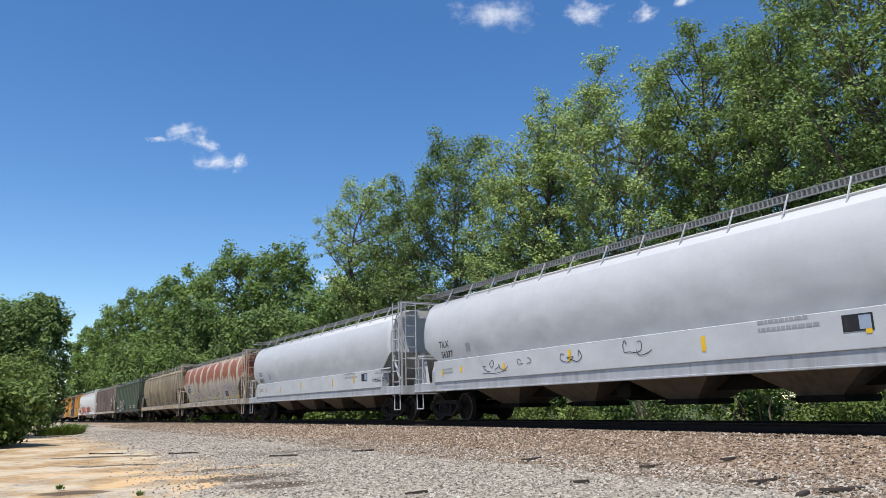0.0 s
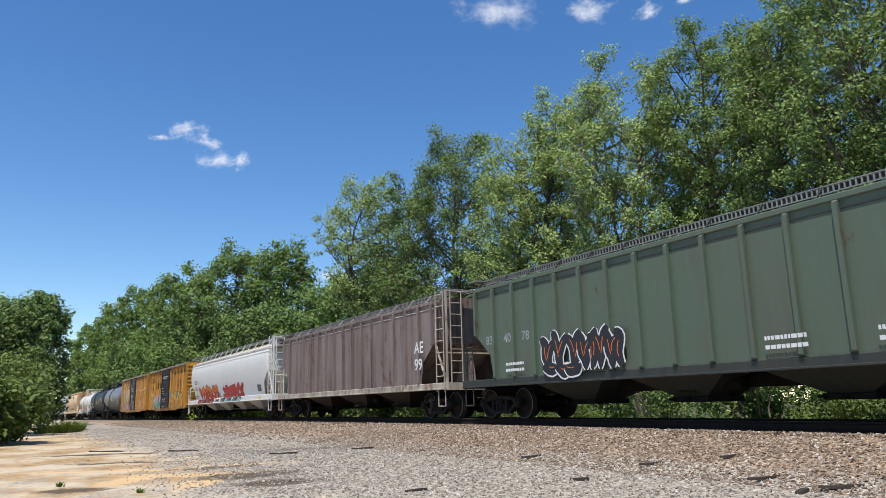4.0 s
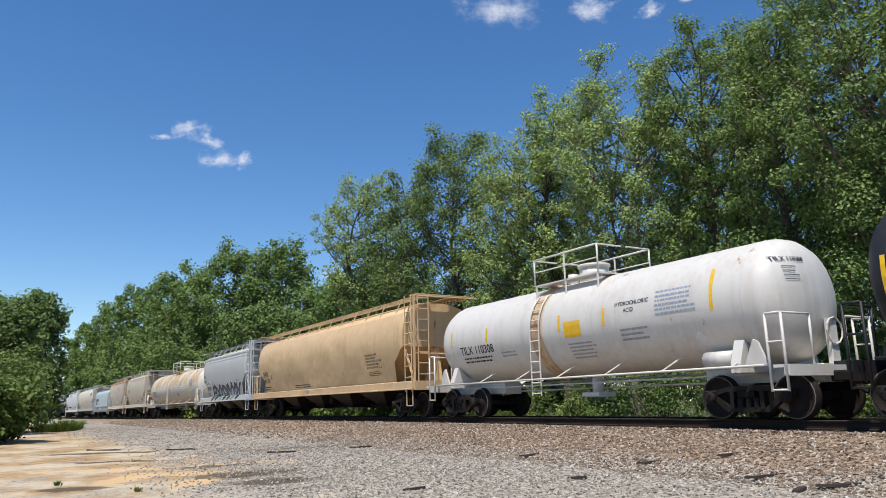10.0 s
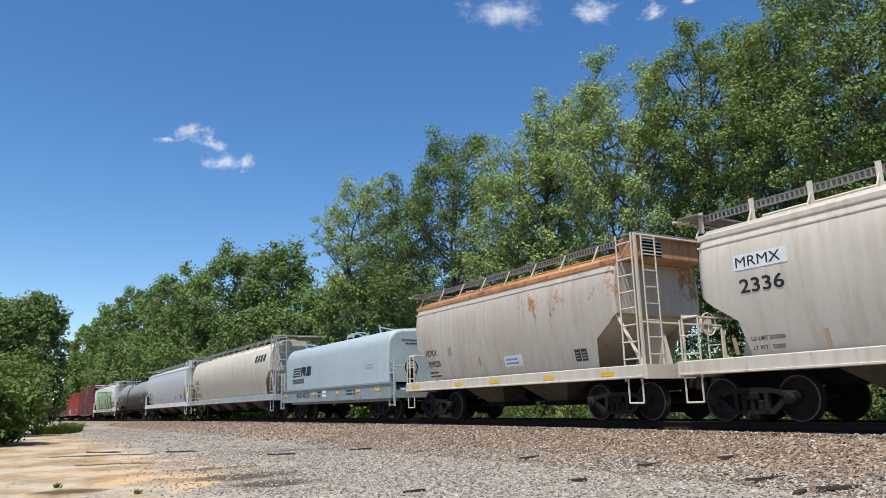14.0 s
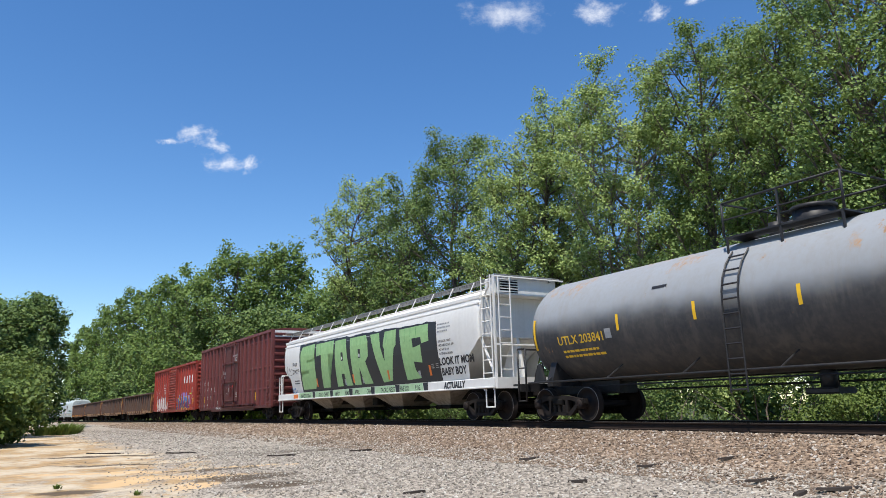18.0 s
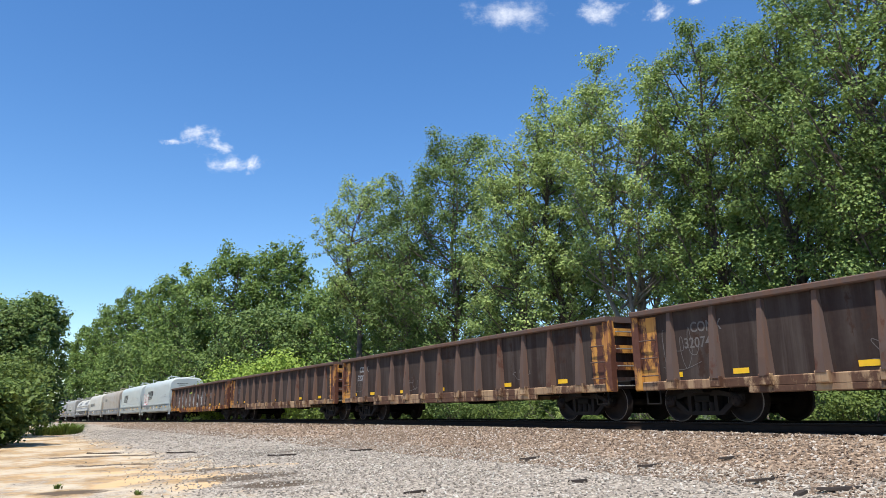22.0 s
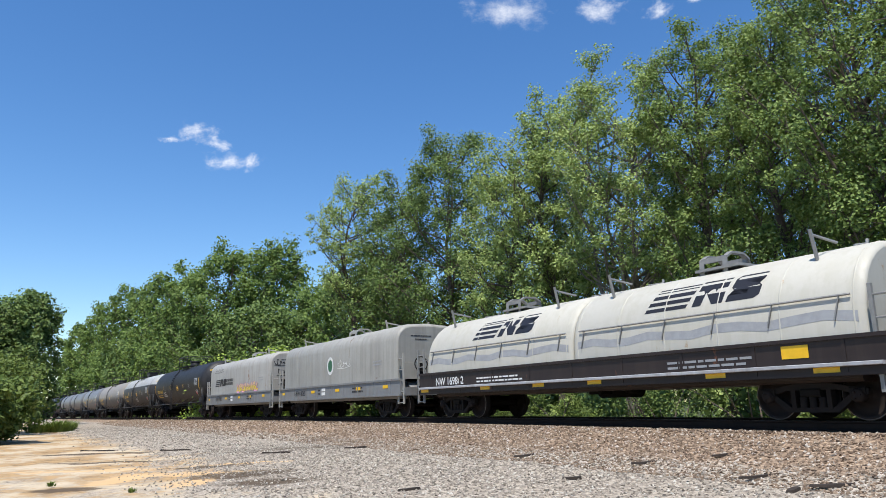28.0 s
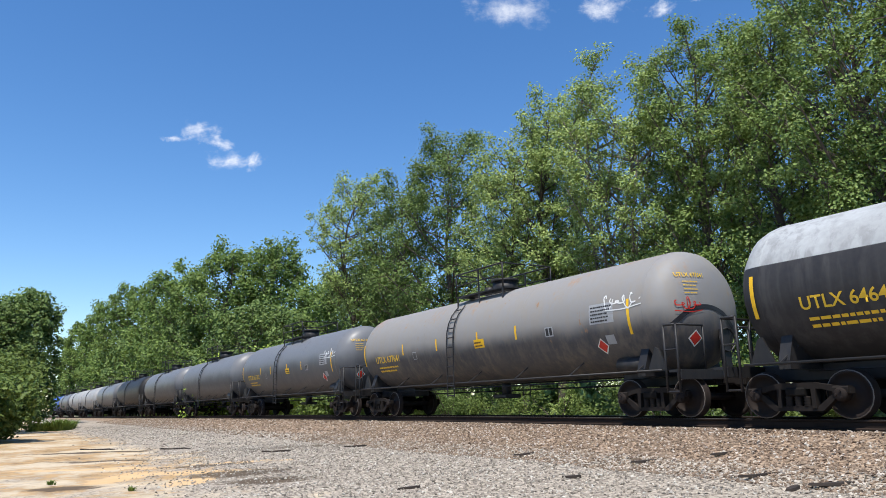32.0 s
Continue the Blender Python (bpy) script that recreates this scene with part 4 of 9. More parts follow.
def brush(pts, widths):
    """A stroke whose width swells and tapers; one polygon a piece."""
    n = len(pts)
    sides = []
    for i, (ax, az) in enumerate(pts):
        b, c = pts[max(0, i - 1)], pts[min(n - 1, i + 1)]
        d = math.hypot(c[0] - b[0], c[1] - b[1]) or 1.0
        w = np.interp(i / (n - 1), [0, 0.3, 0.7, 1], widths) / 2
        nx, nz = -(c[1] - b[1]) / d * w, (c[0] - b[0]) / d * w
        sides.append(((ax + nx, az + nz), (ax - nx, az - nz)))
    return [[p[0], p[1], q[1], q[0]] for p, q in zip(sides, sides[1:])]


STROKES = (((-0.42, 0.02), (-0.30, 0.45), (-0.36, 0.80), (-0.10, 1.00)), ((-0.34, 0.62), (0.00, 0.92), (0.30, 0.70), (0.34, 0.06)), ((-0.30, 0.30), (0.05, 0.44), (0.30, 0.26), (0.66, 0.02)),
           ((-0.46, 0.90), (-0.05, 0.62), (0.10, 0.30), (0.02, 0.02)), ((0.02, 0.10), (0.22, 0.50), (0.34, 0.86), (0.62, 1.06)), ((-0.60, 0.18), (-0.25, 0.06), (0.15, 0.10), (0.50, 0.20)))


def mural(x, z, w, h, n, colours, parent, wall, seed=0, off=0.010, label="large sprayed lettering in bold colours", fat=0.30, wide=1.15):
    """Spray work of swelling, interlocking strokes: halo, outline, two-coloured fill, bright edges."""
    rnd = random.Random(seed)
    halo, outline, fill, second, accent = colours
    if halo:
        blobs = []
        for i in range(n * 7):
            cx, r = x + rnd.uniform(-0.03, 1.03) * w, h * rnd.uniform(0.03, 0.085)
            cz = z + h * (rnd.uniform(0.72, 1.02) if rnd.random() < 0.8 else rnd.uniform(0.1, 0.3))
            blobs.append([(cx + r * math.cos(6.2832 * j / 10), cz + r * math.sin(6.2832 * j / 10)) for j in range(10)])
        tagged(lay(sheet(blobs), "sprayed_halo", halo, parent, wall, off, "sprayed halo of soft round dots"), kind="stuff")
    cell = w / n
    for i in range(n):
        cx = x + cell * (i + 0.5)
        flip = rnd.choice((-1, 1))
        k = rnd.randrange(2)
        picks = (STROKES[0], STROKES[1 + k * 2], STROKES[2 + k * 2]) if rnd.random() < 0.6 else (STROKES[3], STROKES[4], STROKES[5])
        tall = rnd.uniform(0.82, 1.04)
        rims, bodies, tops, glints = [], [], [], []
        for st in picks:
            pts = smooth_line([(cx + cell * wide * flip * (a + rnd.uniform(-0.07, 0.07)), z + h * tall * min(1.04, max(0.0, b + rnd.uniform(-0.06, 0.06)))) for a, b in st], 5)
            ws = [h * fat * q for q in (rnd.uniform(0.25, 0.6), rnd.uniform(0.9, 1.2), rnd.uniform(0.8, 1.15), rnd.uniform(0.10, 0.45))]
            rims += brush(pts, [q + 0.09 for q in ws])
            bodies += brush(pts, ws)
            up = [q for q in pts if q[1] > z + 0.48 * h]
            if len(up) > 3:
                tops += brush(up, [q * 0.86 for q in ws])
            glints += ribbon([(a - 0.02, b + 0.16 * h * fat) for a, b in pts[3:9]], 0.022)
        o = off + 0.002 + 0.004 * i
        tagged(lay(sheet(rims), "sprayed_outline", outline, parent, wall, o), kind="stuff")
        tagged(lay(sheet(bodies), "sprayed_letter", fill, parent, wall, o + 0.003, label), kind="stuff")
        if tops:
            tagged(lay(sheet(tops), "sprayed_shade", second, parent, wall, o + 0.006), kind="stuff")
        tagged(lay(sheet(glints), "sprayed_highlight", accent, parent, wall, o + 0.008), kind="stuff")


def spray_cloud(x, z, w, h, material, parent, wall, seed, off, label):
    """A ragged sprayed patch."""
    rnd = random.Random(seed)
    k = 26
    pts = []
    for i in range(k):
        a = 6.2832 * i / k
        q = 1.0 + rnd.uniform(-0.10, 0.10)
        pts.append((x + w / 2 + w / 2 * q * math.copysign(abs(math.cos(a)) ** 0.6, math.cos(a)), z + h / 2 + h / 2 * q * math.copysign(abs(math.sin(a)) ** 0.6, math.sin(a))))
    return lay(sheet([pts]), "sprayed_patch", material, parent, wall, off, label)


def crosses(x, z, w, h, n, material, parent, wall, seed, off=0.014, thick=0.04):
    """A row of crossing sprayed strokes."""
    rnd = random.Random(seed)
    polys = []
    for i in range(n):
        cx, cz = x + w * (i + rnd.uniform(0.2, 0.8)) / n, z + h * rnd.uniform(0.1, 0.8)
        a, b = h * rnd.uniform(0.14, 0.34), h * rnd.uniform(0.2, 0.45)
        polys += ribbon(smooth_line([(cx - a, cz + b), (cx + 0.04, cz), (cx + a, cz - b)], 3), thick) + ribbon(smooth_line([(cx - a * 0.9, cz - b * 0.9), (cx, cz + 0.03), (cx + a, cz + b)], 3), thick)
    return tagged(lay(sheet(polys), "sprayed_cross", material, parent, wall, off, "loose white sprayed crosses", 0.5), kind="stuff")


def reflectors(car, xs, z, wall, h=0.10, w=0.45, up=False):
    for x in xs:
        if up:
            plate(x, z, 0.10, 0.45, REFLECT, car, wall, 0.012, "reflector", "yellow reflective strip")
        else:
            plate(x, z, w, h, REFLECT, car, wall, 0.012, "reflector", "yellow reflective strip")


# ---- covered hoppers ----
# bay colour darkened to carry the shade under the car, with some grime
BAY_SHADED = paint("grimy_shaded_bay_paint", (0.10, 0.088, 0.076), (0.05, 0.04, 0.032), 0.7, 0.15, (0.08, 0.045, 0.03), seed=51, gloss=0.2)
ROUND = ([1.30, 1.6, 1.95, 2.2, 2.5, 2.8, 3.1, 3.4, 3.65, 3.88], [1.28, 1.35, 1.44, 1.51, 1.565, 1.595, 1.59, 1.55, 1.47, 1.34])
BOWED = ([1.20, 1.6, 2.0, 2.5, 3.0, 3.4, 3.7, 3.88], [1.27, 1.37, 1.455, 1.53, 1.565, 1.55, 1.50, 1.43])
FLAT = ([1.15, 4.0], [1.50, 1.50])


def hopper(label, L, material, frame_mat, bays=3, prof=ROUND, roof_mat=None, tc=None, ribs=0, sill=(1.02, 1.30), top=4.28, board=4.52, rail_bars=False, edge_band=True, end_slope=2.6, bay_mat=None, grate=None, skirt=0.0):
    car = thing("covered_hopper", label, "hopper car", "freight train")
    H = L / 2 - 0.56
    tc = tc or L - 3.88
    zs, ys = prof
    wall = lambda z: float(np.interp(z, zs, ys))
    zlow, zside = sill[1] - 0.02, zs[-1]
    xe, xb = H - 0.75, H - 3.1
    roof_mat, grate = roof_mat or material, grate or GRATE

    def zbot(x):
        return float(np.interp(abs(x), [xe - 0.95, xe - 0.8, xe - 0.3, xe], [zlow, zlow + 0.75, end_slope - 0.25, end_slope]))

    xs = sorted(set([-xe, -xe + 0.12, -xe + 0.3, -xe + 0.8, -xe + 0.87, -xe + 0.95, -xb, xb, xe - 0.95, xe - 0.87, xe - 0.8, xe - 0.3, xe - 0.12, xe] + list(np.linspace(-xb, xb, 7))))
    sh = Shape()
    for sd in (-1, 1):
        rows = []
        for x in xs:
            inset = 0.05 if abs(x) > xe - 0.05 else 0.0
            zb = zbot(x)
            rows.append([(x, sd * (wall(zb + (zside - zb) * u / 10) - inset), zb + (zside - zb) * u / 10) for u in range(11)])
        sh.grid(rows)
        e = xe
        for sx in (-1, 1):
            zb = zbot(e)
            sh.add([(sx * e, sd * (wall(zb + (zside - zb) * u / 10) - 0.05), zb + (zside - zb) * u / 10) for u in range(11)] + [(sx * e, 0, zside), (sx * e, 0, zb)],
                   [(u, u + 1, 12) for u in range(5)] + [(5, 11, 12)] + [(u, u + 1, 11) for u in range(5, 10)])
    body = part("body", sh, material, car)
    for sx in (-1, 1):
        sl = Shape()
        sl.add([(sx * xb, -wall(zlow) + 0.03, zlow), (sx * xb, wall(zlow) - 0.03, zlow), (sx * (xe - 0.5), wall(end_slope) - 0.03, end_slope), (sx * (xe - 0.5), -wall(end_slope) + 0.03, end_slope),
                (sx * xe, wall(end_slope) - 0.06, end_slope), (sx * xe, -wall(end_slope) + 0.06, end_slope)], [(0, 1, 2, 3), (3, 2, 4, 5)])
        part("slope_sheet", sl, material, car)
    # roof
    rf = Shape()
    yt = wall(zside)
    rp = [(-yt, zside), (-yt * 0.8, zside + (top - zside) * 0.55), (-0.55, top - 0.02), (0, top), (0.55, top - 0.02), (yt * 0.8, zside + (top - zside) * 0.55), (yt, zside)]
    rf.grid([[(x, y, z) for y, z in rp] for x in (-xe, 0, xe)])
    for x in (-xe, xe):
        rf.add([(x, y, z) for y, z in rp], [tuple(range(7))])
    part("roof", rf, roof_mat, car)
    if edge_band:
        for sd in (-1, 1):
            part("roof_rail", Shape().slab(-xe, xe, sd * yt - 0.05, sd * yt + 0.05, zside - 0.06, zside + 0.07, 0.02), roof_mat, car)
            part("seam", Shape().slab(-xe, xe, sd * wall(zside - 0.2) - 0.02, sd * wall(zside - 0.2) + 0.015, zside - 0.23, zside - 0.19, 0.004), frame_mat, car)
    # hatch trough and running boards
    part("hatch_cover", Shape().slab(-xe + 0.8, xe - 0.8, -0.3, 0.3, top - 0.03, top + 0.12, 0.03), roof_mat, car)
    gr = Shape()
    for sd in (-1, 1):
        gr.box(-H + 0.1, H - 0.1, sd * 0.66 - 0.24, sd * 0.66 + 0.24, board - 0.012, board)
    for sx in (-1, 1):
        gr.box(sx * (H - 0.35) - 0.25, sx * (H - 0.35) + 0.25, -1.3, 1.3, board - 0.03, board + 0.002)
    part("running_board", gr, grate, car, "steel grating walkway along the roof")
    n = max(6, int(L / 1.35))
    for i in range(n):
        x = -H + 0.5 + (2 * H - 1.0) * i / (n - 1)
        for sd in (-1, 1):
            st = Shape()
            st.tube((x, sd * 0.93, board), (x, sd * 1.22, zside + 0.10), 0.02, 4)
            if rail_bars:
                st.box(x - 0.05, x + 0.05, sd * 1.0 - 0.02, sd * 1.0 + 0.02, top - 0.15, board + 0.08)
            part("walkway_bracket", st, frame_mat, car)
    lip = Shape()
    for sd in (-1, 1):
        lip.box(-H + 0.1, H - 0.1, sd * 0.92 - 0.012, sd * 0.92 + 0.012, board + 0.0, board + 0.022)
        lip.box(-H + 0.1, H - 0.1, sd * 0.92 - 0.012, sd * 0.92 + 0.012, board - 0.15, board - 0.125)
        for i in range(int((2 * H - 0.2) / 0.11)):
            x = -H + 0.12 + 0.11 * i
            lip.box(x, x + 0.035, sd * 0.92 - 0.008, sd * 0.92 + 0.008, board - 0.13, board + 0.005)
    part("walkway_edge", lip, grate, car)
    # ribs
    for i in range(ribs):
        x = -xe + 0.1 + (2 * xe - 0.2) * i / (ribs - 1)
        for sd in (-1, 1):
            rb = Shape()
            zb = zbot(x)
            rb.extrude_x([(sd * wall(3), zb), (sd * (wall(3) + 0.10), zb + 0.06), (sd * (wall(3) + 0.10), zside - 0.1), (sd * wall(3), zside - 0.02)], x - 0.05, x + 0.05)
            part("rib", rb, material, car)
    if edge_band and not ribs:
        for sx in (1,):
            a, b = sx * (xe - 0.05), sx * (H - 0.22)
            cap = part("roof_end", Shape().slab(min(a, b), max(a, b), -1.22, 1.22, board - 0.62, board - 0.06, 0.04), roof_mat, car, "boxed roof end over the ladder")
            lv = sx * (H - 0.22)
            part("louvre_panel", Shape().box(lv - 0.012, lv + 0.012, -1.05, -0.35, board - 0.56, board - 0.14), STEEL, cap, "dark louvred vent panel")
            for i in range(5):
                z = board - 0.53 + 0.085 * i
                part("louvre_slat", Shape().box(lv - 0.02, lv + 0.025, -1.05, -0.35, z, z + 0.03), frame_mat, cap)
    # sills and bolster webs
    for sd in (-1, 1):
        part("side_sill", Shape().slab(-H, H, sd * 1.50 - 0.05, sd * 1.50 + 0.05, sill[0], sill[1], 0.02).slab(-H, H, sd * 1.46 - 0.12, sd * 1.46 + 0.06, sill[0] - 0.03, sill[0] + 0.02, 0.01), frame_mat, car)
    for sx in (-1, 1):
        part("end_platform", Shape().box(sx * H - 0.1, sx * H + 0.1, -1.5, 1.5, sill[0] - 0.05, sill[1]).box(min(sx * H, sx * (H - 1.5)), max(sx * H, sx * (H - 1.5)), -1.4, 1.4, sill[0] + 0.02, sill[0] + 0.07), frame_mat, car)
        ps = Shape()
        for y in (-1.42, 1.42):
            if sx * y > 0:
                ps.pipe([(sx * (H - 0.06), y, sill[1]), (sx * (H - 0.06), y, 2.25), (sx * (H - 0.5), y, 2.25)], 0.03, 5)
                continue
            ps.box(sx * (H - 0.06) - 0.03, sx * (H - 0.06) + 0.03, y - 0.03, y + 0.03, sill[1], board - 0.05)
            ps.tube((sx * (H - 0.06), y, board - 0.08), (sx * (xe), y * 0.92, zside), 0.03, 5)
            ps.tube((sx * (H - 0.1), y, sill[1]), (sx * (xe - 0.2), y * 0.97, end_slope + 0.1), 0.045, 5)
        for z in (sill[1] + 1.0, board - 0.08):
            ps.tube((sx * (H - 0.06), -1.42, z), (sx * (H - 0.06), 1.42, z), 0.03, 5)
        part("end_frame", ps, frame_mat, car)
        part("centre_post", Shape().extrude_y([(sx * (H - 0.5), sill[1]), (sx * (H - 1.7), sill[1]), (sx * (xe - 0.3), end_slope), (sx * (xe - 0.05), end_slope)], -0.06, 0.06), material, car)
        for sd in (-1, 1):
            a = sx * (H - 0.08)
            part("ladder", ladder(a - sx * 0.5, a, sd * 1.53, sill[0] - 0.1, board - 0.05 if sx * sd < 0 else 2.2), frame_mat, car, "steel rung ladder")
            part("step", Shape().pipe([(a, sd * 1.5, sill[0]), (a, sd * 1.5, 0.42), (a - sx * 0.45, sd * 1.5, 0.42), (a - sx * 0.45, sd * 1.5, sill[0])], 0.022, 5), frame_mat, car)
        if sx > 0:
            part("end_ladder", ladder(-1.3, -0.85, sx * (H + 0.03), sill[0], board - 0.1, face="x"), frame_mat, car)
    part("brake_wheel", Shape().pipe([(H + 0.1, 0.75 + 0.28 * math.cos(i * 0.5236), 2.3 + 0.28 * math.sin(i * 0.5236)) for i in range(13)], 0.02, 5).tube((H + 0.1, 0.47, 2.3), (H + 0.1, 1.03, 2.3), 0.015, 5).tube((H + 0.1, 0.75, 2.02), (H + 0.1, 0.75, 2.58), 0.015, 5).box(H - 0.05, H + 0.08, 0.6, 0.9, 2.1, 2.5), frame_mat, car)
    # bays
    span = (2 * xb + 0.6) / bays
    for i in range(bays):
        c = -xb - 0.3 + span * (i + 0.5)
        w = span / 2 - 0.06
        b = Shape()
        t4 = [(c - w, -1.38), (c + w, -1.38), (c + w, 1.38), (c - w, 1.38)]
        b4 = [(c - 0.42, -0.55), (c + 0.42, -0.55), (c + 0.42, 0.55), (c - 0.42, 0.55)]
        b.add([(x, y, zlow + 0.02) for x, y in t4] + [(x, y, 0.52) for x, y in b4], [(0, 1, 5, 4), (1, 2, 6, 5), (2, 3, 7, 6), (3, 0, 4, 7), (0, 1, 2, 3), (4, 5, 6, 7)])
        # most bay colours are darkened to hold the under-car shade
        bay = part("hopper_bay", b, bay_mat or BAY_SHADED, car, "sloping discharge hopper")
        part("outlet_gate", Shape().slab(c - 0.5, c + 0.5, -0.62, 0.62, 0.40, 0.53, 0.02).tube((c, -0.95, 0.46), (c, 0.95, 0.46), 0.03, 6).box(c - 0.5, c - 0.42, -0.8, 0.8, 0.44, 0.5), STEEL, bay)
    underframe(car, L, tc, H)
    if skirt:
        for sd in (-1, 1):
            part("side_skirt", Shape().slab(-H + 1.5, H - 1.5, sd * 1.53 - 0.05, sd * 1.53 + 0.05, sill[1] - 0.01, skirt, 0.012), material, car, "smooth side skirt plate under the rounded side")
            for sx in (-1, 1):
                a = sx * (H - 1.45)
                part("skirt_bracket", Shape().extrude_x([(sd * 1.30, sill[0]), (sd * 1.60, sill[0]), (sd * 1.60, skirt - 0.35), (sd * 1.50, skirt - 0.05), (sd * 1.30, skirt - 0.05)], a - 0.07, a + 0.07), frame_mat, car, "pale upright bracket plate")
    car_wall = lambda z: (1.585 if skirt and z < skirt else wall(z)) if z > sill[1] else 1.552
    return car, H, car_wall


# ---- box cars ----
def boxcar(label, L, material, door_mat, roof_mat, eave=4.3, floor=0.83, door=(-1.5, 1.55), ribs=14, end_mat=None, plate_f=False, W=1.42, rib_mat=None, deep=0.07, rib_xs=None):
    car = thing("boxcar", label, "boxcar", "freight train")
    H = L / 2 - 0.78
    tc = L - 4.54
    end_mat = end_mat or material
    for sd in (-1, 1):
        part("side_wall", Shape().box(-H, door[0], sd * W - 0.02, sd * W + 0.02, floor, eave).box(door[1], H, sd * W - 0.02, sd * W + 0.02, floor, eave).box(door[0], door[1], sd * W - 0.02, sd * W + 0.02, eave - 0.16, eave), material, car)
        part("side_sill", Shape().slab(-H, H, sd * (W + 0.01) - 0.06, sd * (W + 0.01) + 0.06, floor - 0.06, floor + 0.12, 0.015).slab(-tc / 2 + 1.6, tc / 2 - 1.6, sd * W - 0.06, sd * W + 0.01, floor - 0.16, floor - 0.05, 0.01), material, car)
        part("top_chord", Shape().slab(-H, H, sd * (W + 0.05) - 0.10, sd * (W + 0.05) + 0.10, eave - 0.10, eave + 0.06, 0.015), roof_mat, car)
    posts = []
    for x in rib_xs or [-H + 0.06 + (2 * H - 0.12) * i / (ribs - 1) for i in range(ribs)]:
        if door[0] - 0.1 < x < door[1] + 0.1:
            continue
        posts.append(x)
        for sd in (-1, 1):
            pp = Shape()
            rows = []
            for z, k in ((floor + 0.02, 0.3), (floor + 0.14, 1.0), (eave - 0.10, 1.0), (eave - 0.04, 0.8)):
                rows.append([(x + dx, sd * (W + 0.02 + deep * k * up), z) for dx, up in ((-0.085, 0), (-0.062, 0.92), (-0.05, 1), (0.05, 1), (0.062, 0.92), (0.085, 0))])
            pp.grid(rows, False)
            part("side_post", pp, rib_mat or material, car)
    for sd in (-1, 1):
        yd = sd * (W + 0.06)
        d = part("door", Shape().box(door[0], door[1], min(yd, yd + sd * 0.05), max(yd, yd + sd * 0.05), floor + 0.12, eave - 0.12), door_mat, car, "sliding door with pressed ribs")
        if plate_f:
            for z in (1.20, 2.37, 3.55, eave - 0.2):
                part("door_rail", Shape().slab(door[0], door[1], min(yd, yd + sd * 0.11), max(yd, yd + sd * 0.11), z - 0.045, z + 0.045, 0.012), door_mat, d)
            for x in (door[0] + 0.04, 0.04, door[1] - 0.04):
                part("door_stile", Shape().slab(x - 0.05, x + 0.05, min(yd, yd + sd * 0.10), max(yd, yd + sd * 0.10), 1.20 if x != 0.04 else 2.37, eave - 0.2, 0.012), door_mat, d)
            for x in (-1.22, 1.03):
                bar = part("locking_bar", Shape().tube((x, yd + sd * 0.15, floor + 0.02), (x, yd + sd * 0.15, eave + 0.02), 0.030, 8), door_mat, d)
                for z in (1.05, 2.37, 3.55, eave - 0.12):
                    part("bar_bracket", Shape().slab(x - 0.07, x + 0.07, min(yd + sd * 0.05, yd + sd * 0.19), max(yd + sd * 0.05, yd + sd * 0.19), z - 0.05, z + 0.05, 0.01), door_mat, bar)
                part("bar_crank", Shape().pipe([(x, yd + sd * 0.15, 1.0), (x + 0.16, yd + sd * 0.2, 0.96), (x + 0.34, yd + sd * 0.2, 0.99)], 0.028, 6), door_mat, bar)
            part("door_hook", Shape().tube((0.2, yd + sd * 0.13, eave - 0.42), (0.2, yd + sd * 0.13, eave + 0.02), 0.03, 6).slab(0.14, 0.26, min(yd + sd * 0.05, yd + sd * 0.17), max(yd + sd * 0.05, yd + sd * 0.17), eave - 0.46, eave - 0.36, 0.01), door_mat, d)
            part("guide_rail", Shape().slab(door[0] - 0.3, door[1] + 3.4, sd * W, sd * (W + 0.17), floor + 0.17, floor + 0.23, 0.01).slab(door[0] - 0.3, door[1] + 3.4, sd * W, sd * (W + 0.14), floor + 0.02, floor + 0.07, 0.01), door_mat, car, "pair of rails below the door")
            for a, b in ((-1.15, -0.45), (0.22, 0.86)):
                part("operating_rod", Shape().pipe([(a, yd + sd * 0.13, 2.02), ((a + b) / 2, yd + sd * 0.12, 1.985), (b, yd + sd * 0.10, 1.99)], 0.018, 6), door_mat, d)
            part("lock_box", Shape().slab(-0.36, -0.06, min(yd, yd + sd * 0.10), max(yd, yd + sd * 0.10), 1.62, 2.20, 0.015).slab(0.0, 0.13, min(yd, yd + sd * 0.15), max(yd, yd + sd * 0.15), 1.42, 2.12, 0.02), door_mat, d, "maroon lock box with a long lever")
        else:
            k = 15
            for i in range(k):
                z = floor + 0.3 + (eave - floor - 0.6) * i / (k - 1)
                part("door_rib", Shape().extrude_x([(yd + sd * 0.05, z - 0.07), (yd + sd * 0.10, z - 0.03), (yd + sd * 0.10, z + 0.01), (yd + sd * 0.05, z + 0.05)], door[0] + 0.08, door[1] - 0.08), door_mat, d)
            for x in (door[0] + 0.03, door[1] - 0.03):
                part("door_edge", Shape().slab(x - 0.06, x + 0.06, min(yd, yd + sd * 0.12), max(yd, yd + sd * 0.12), floor + 0.1, eave - 0.1, 0.01), door_mat, d)
        part("door_track", Shape().slab(door[0] - 1.6, door[1] + 0.1, sd * W - 0.01, sd * W + 0.13, floor + 0.02, floor + 0.09, 0.01), material, car)
        if not plate_f:
            part("lock_rod", Shape().tube((door[0] + 0.3, yd + sd * 0.09, floor + 0.9), (door[0] + 0.3, yd + sd * 0.09, eave - 0.5), 0.02, 5).box(door[0] + 0.2, door[0] + 0.45, min(yd, yd + sd * 0.1), max(yd, yd + sd * 0.1), 2.0, 2.35), door_mat, d)
    rf = Shape()
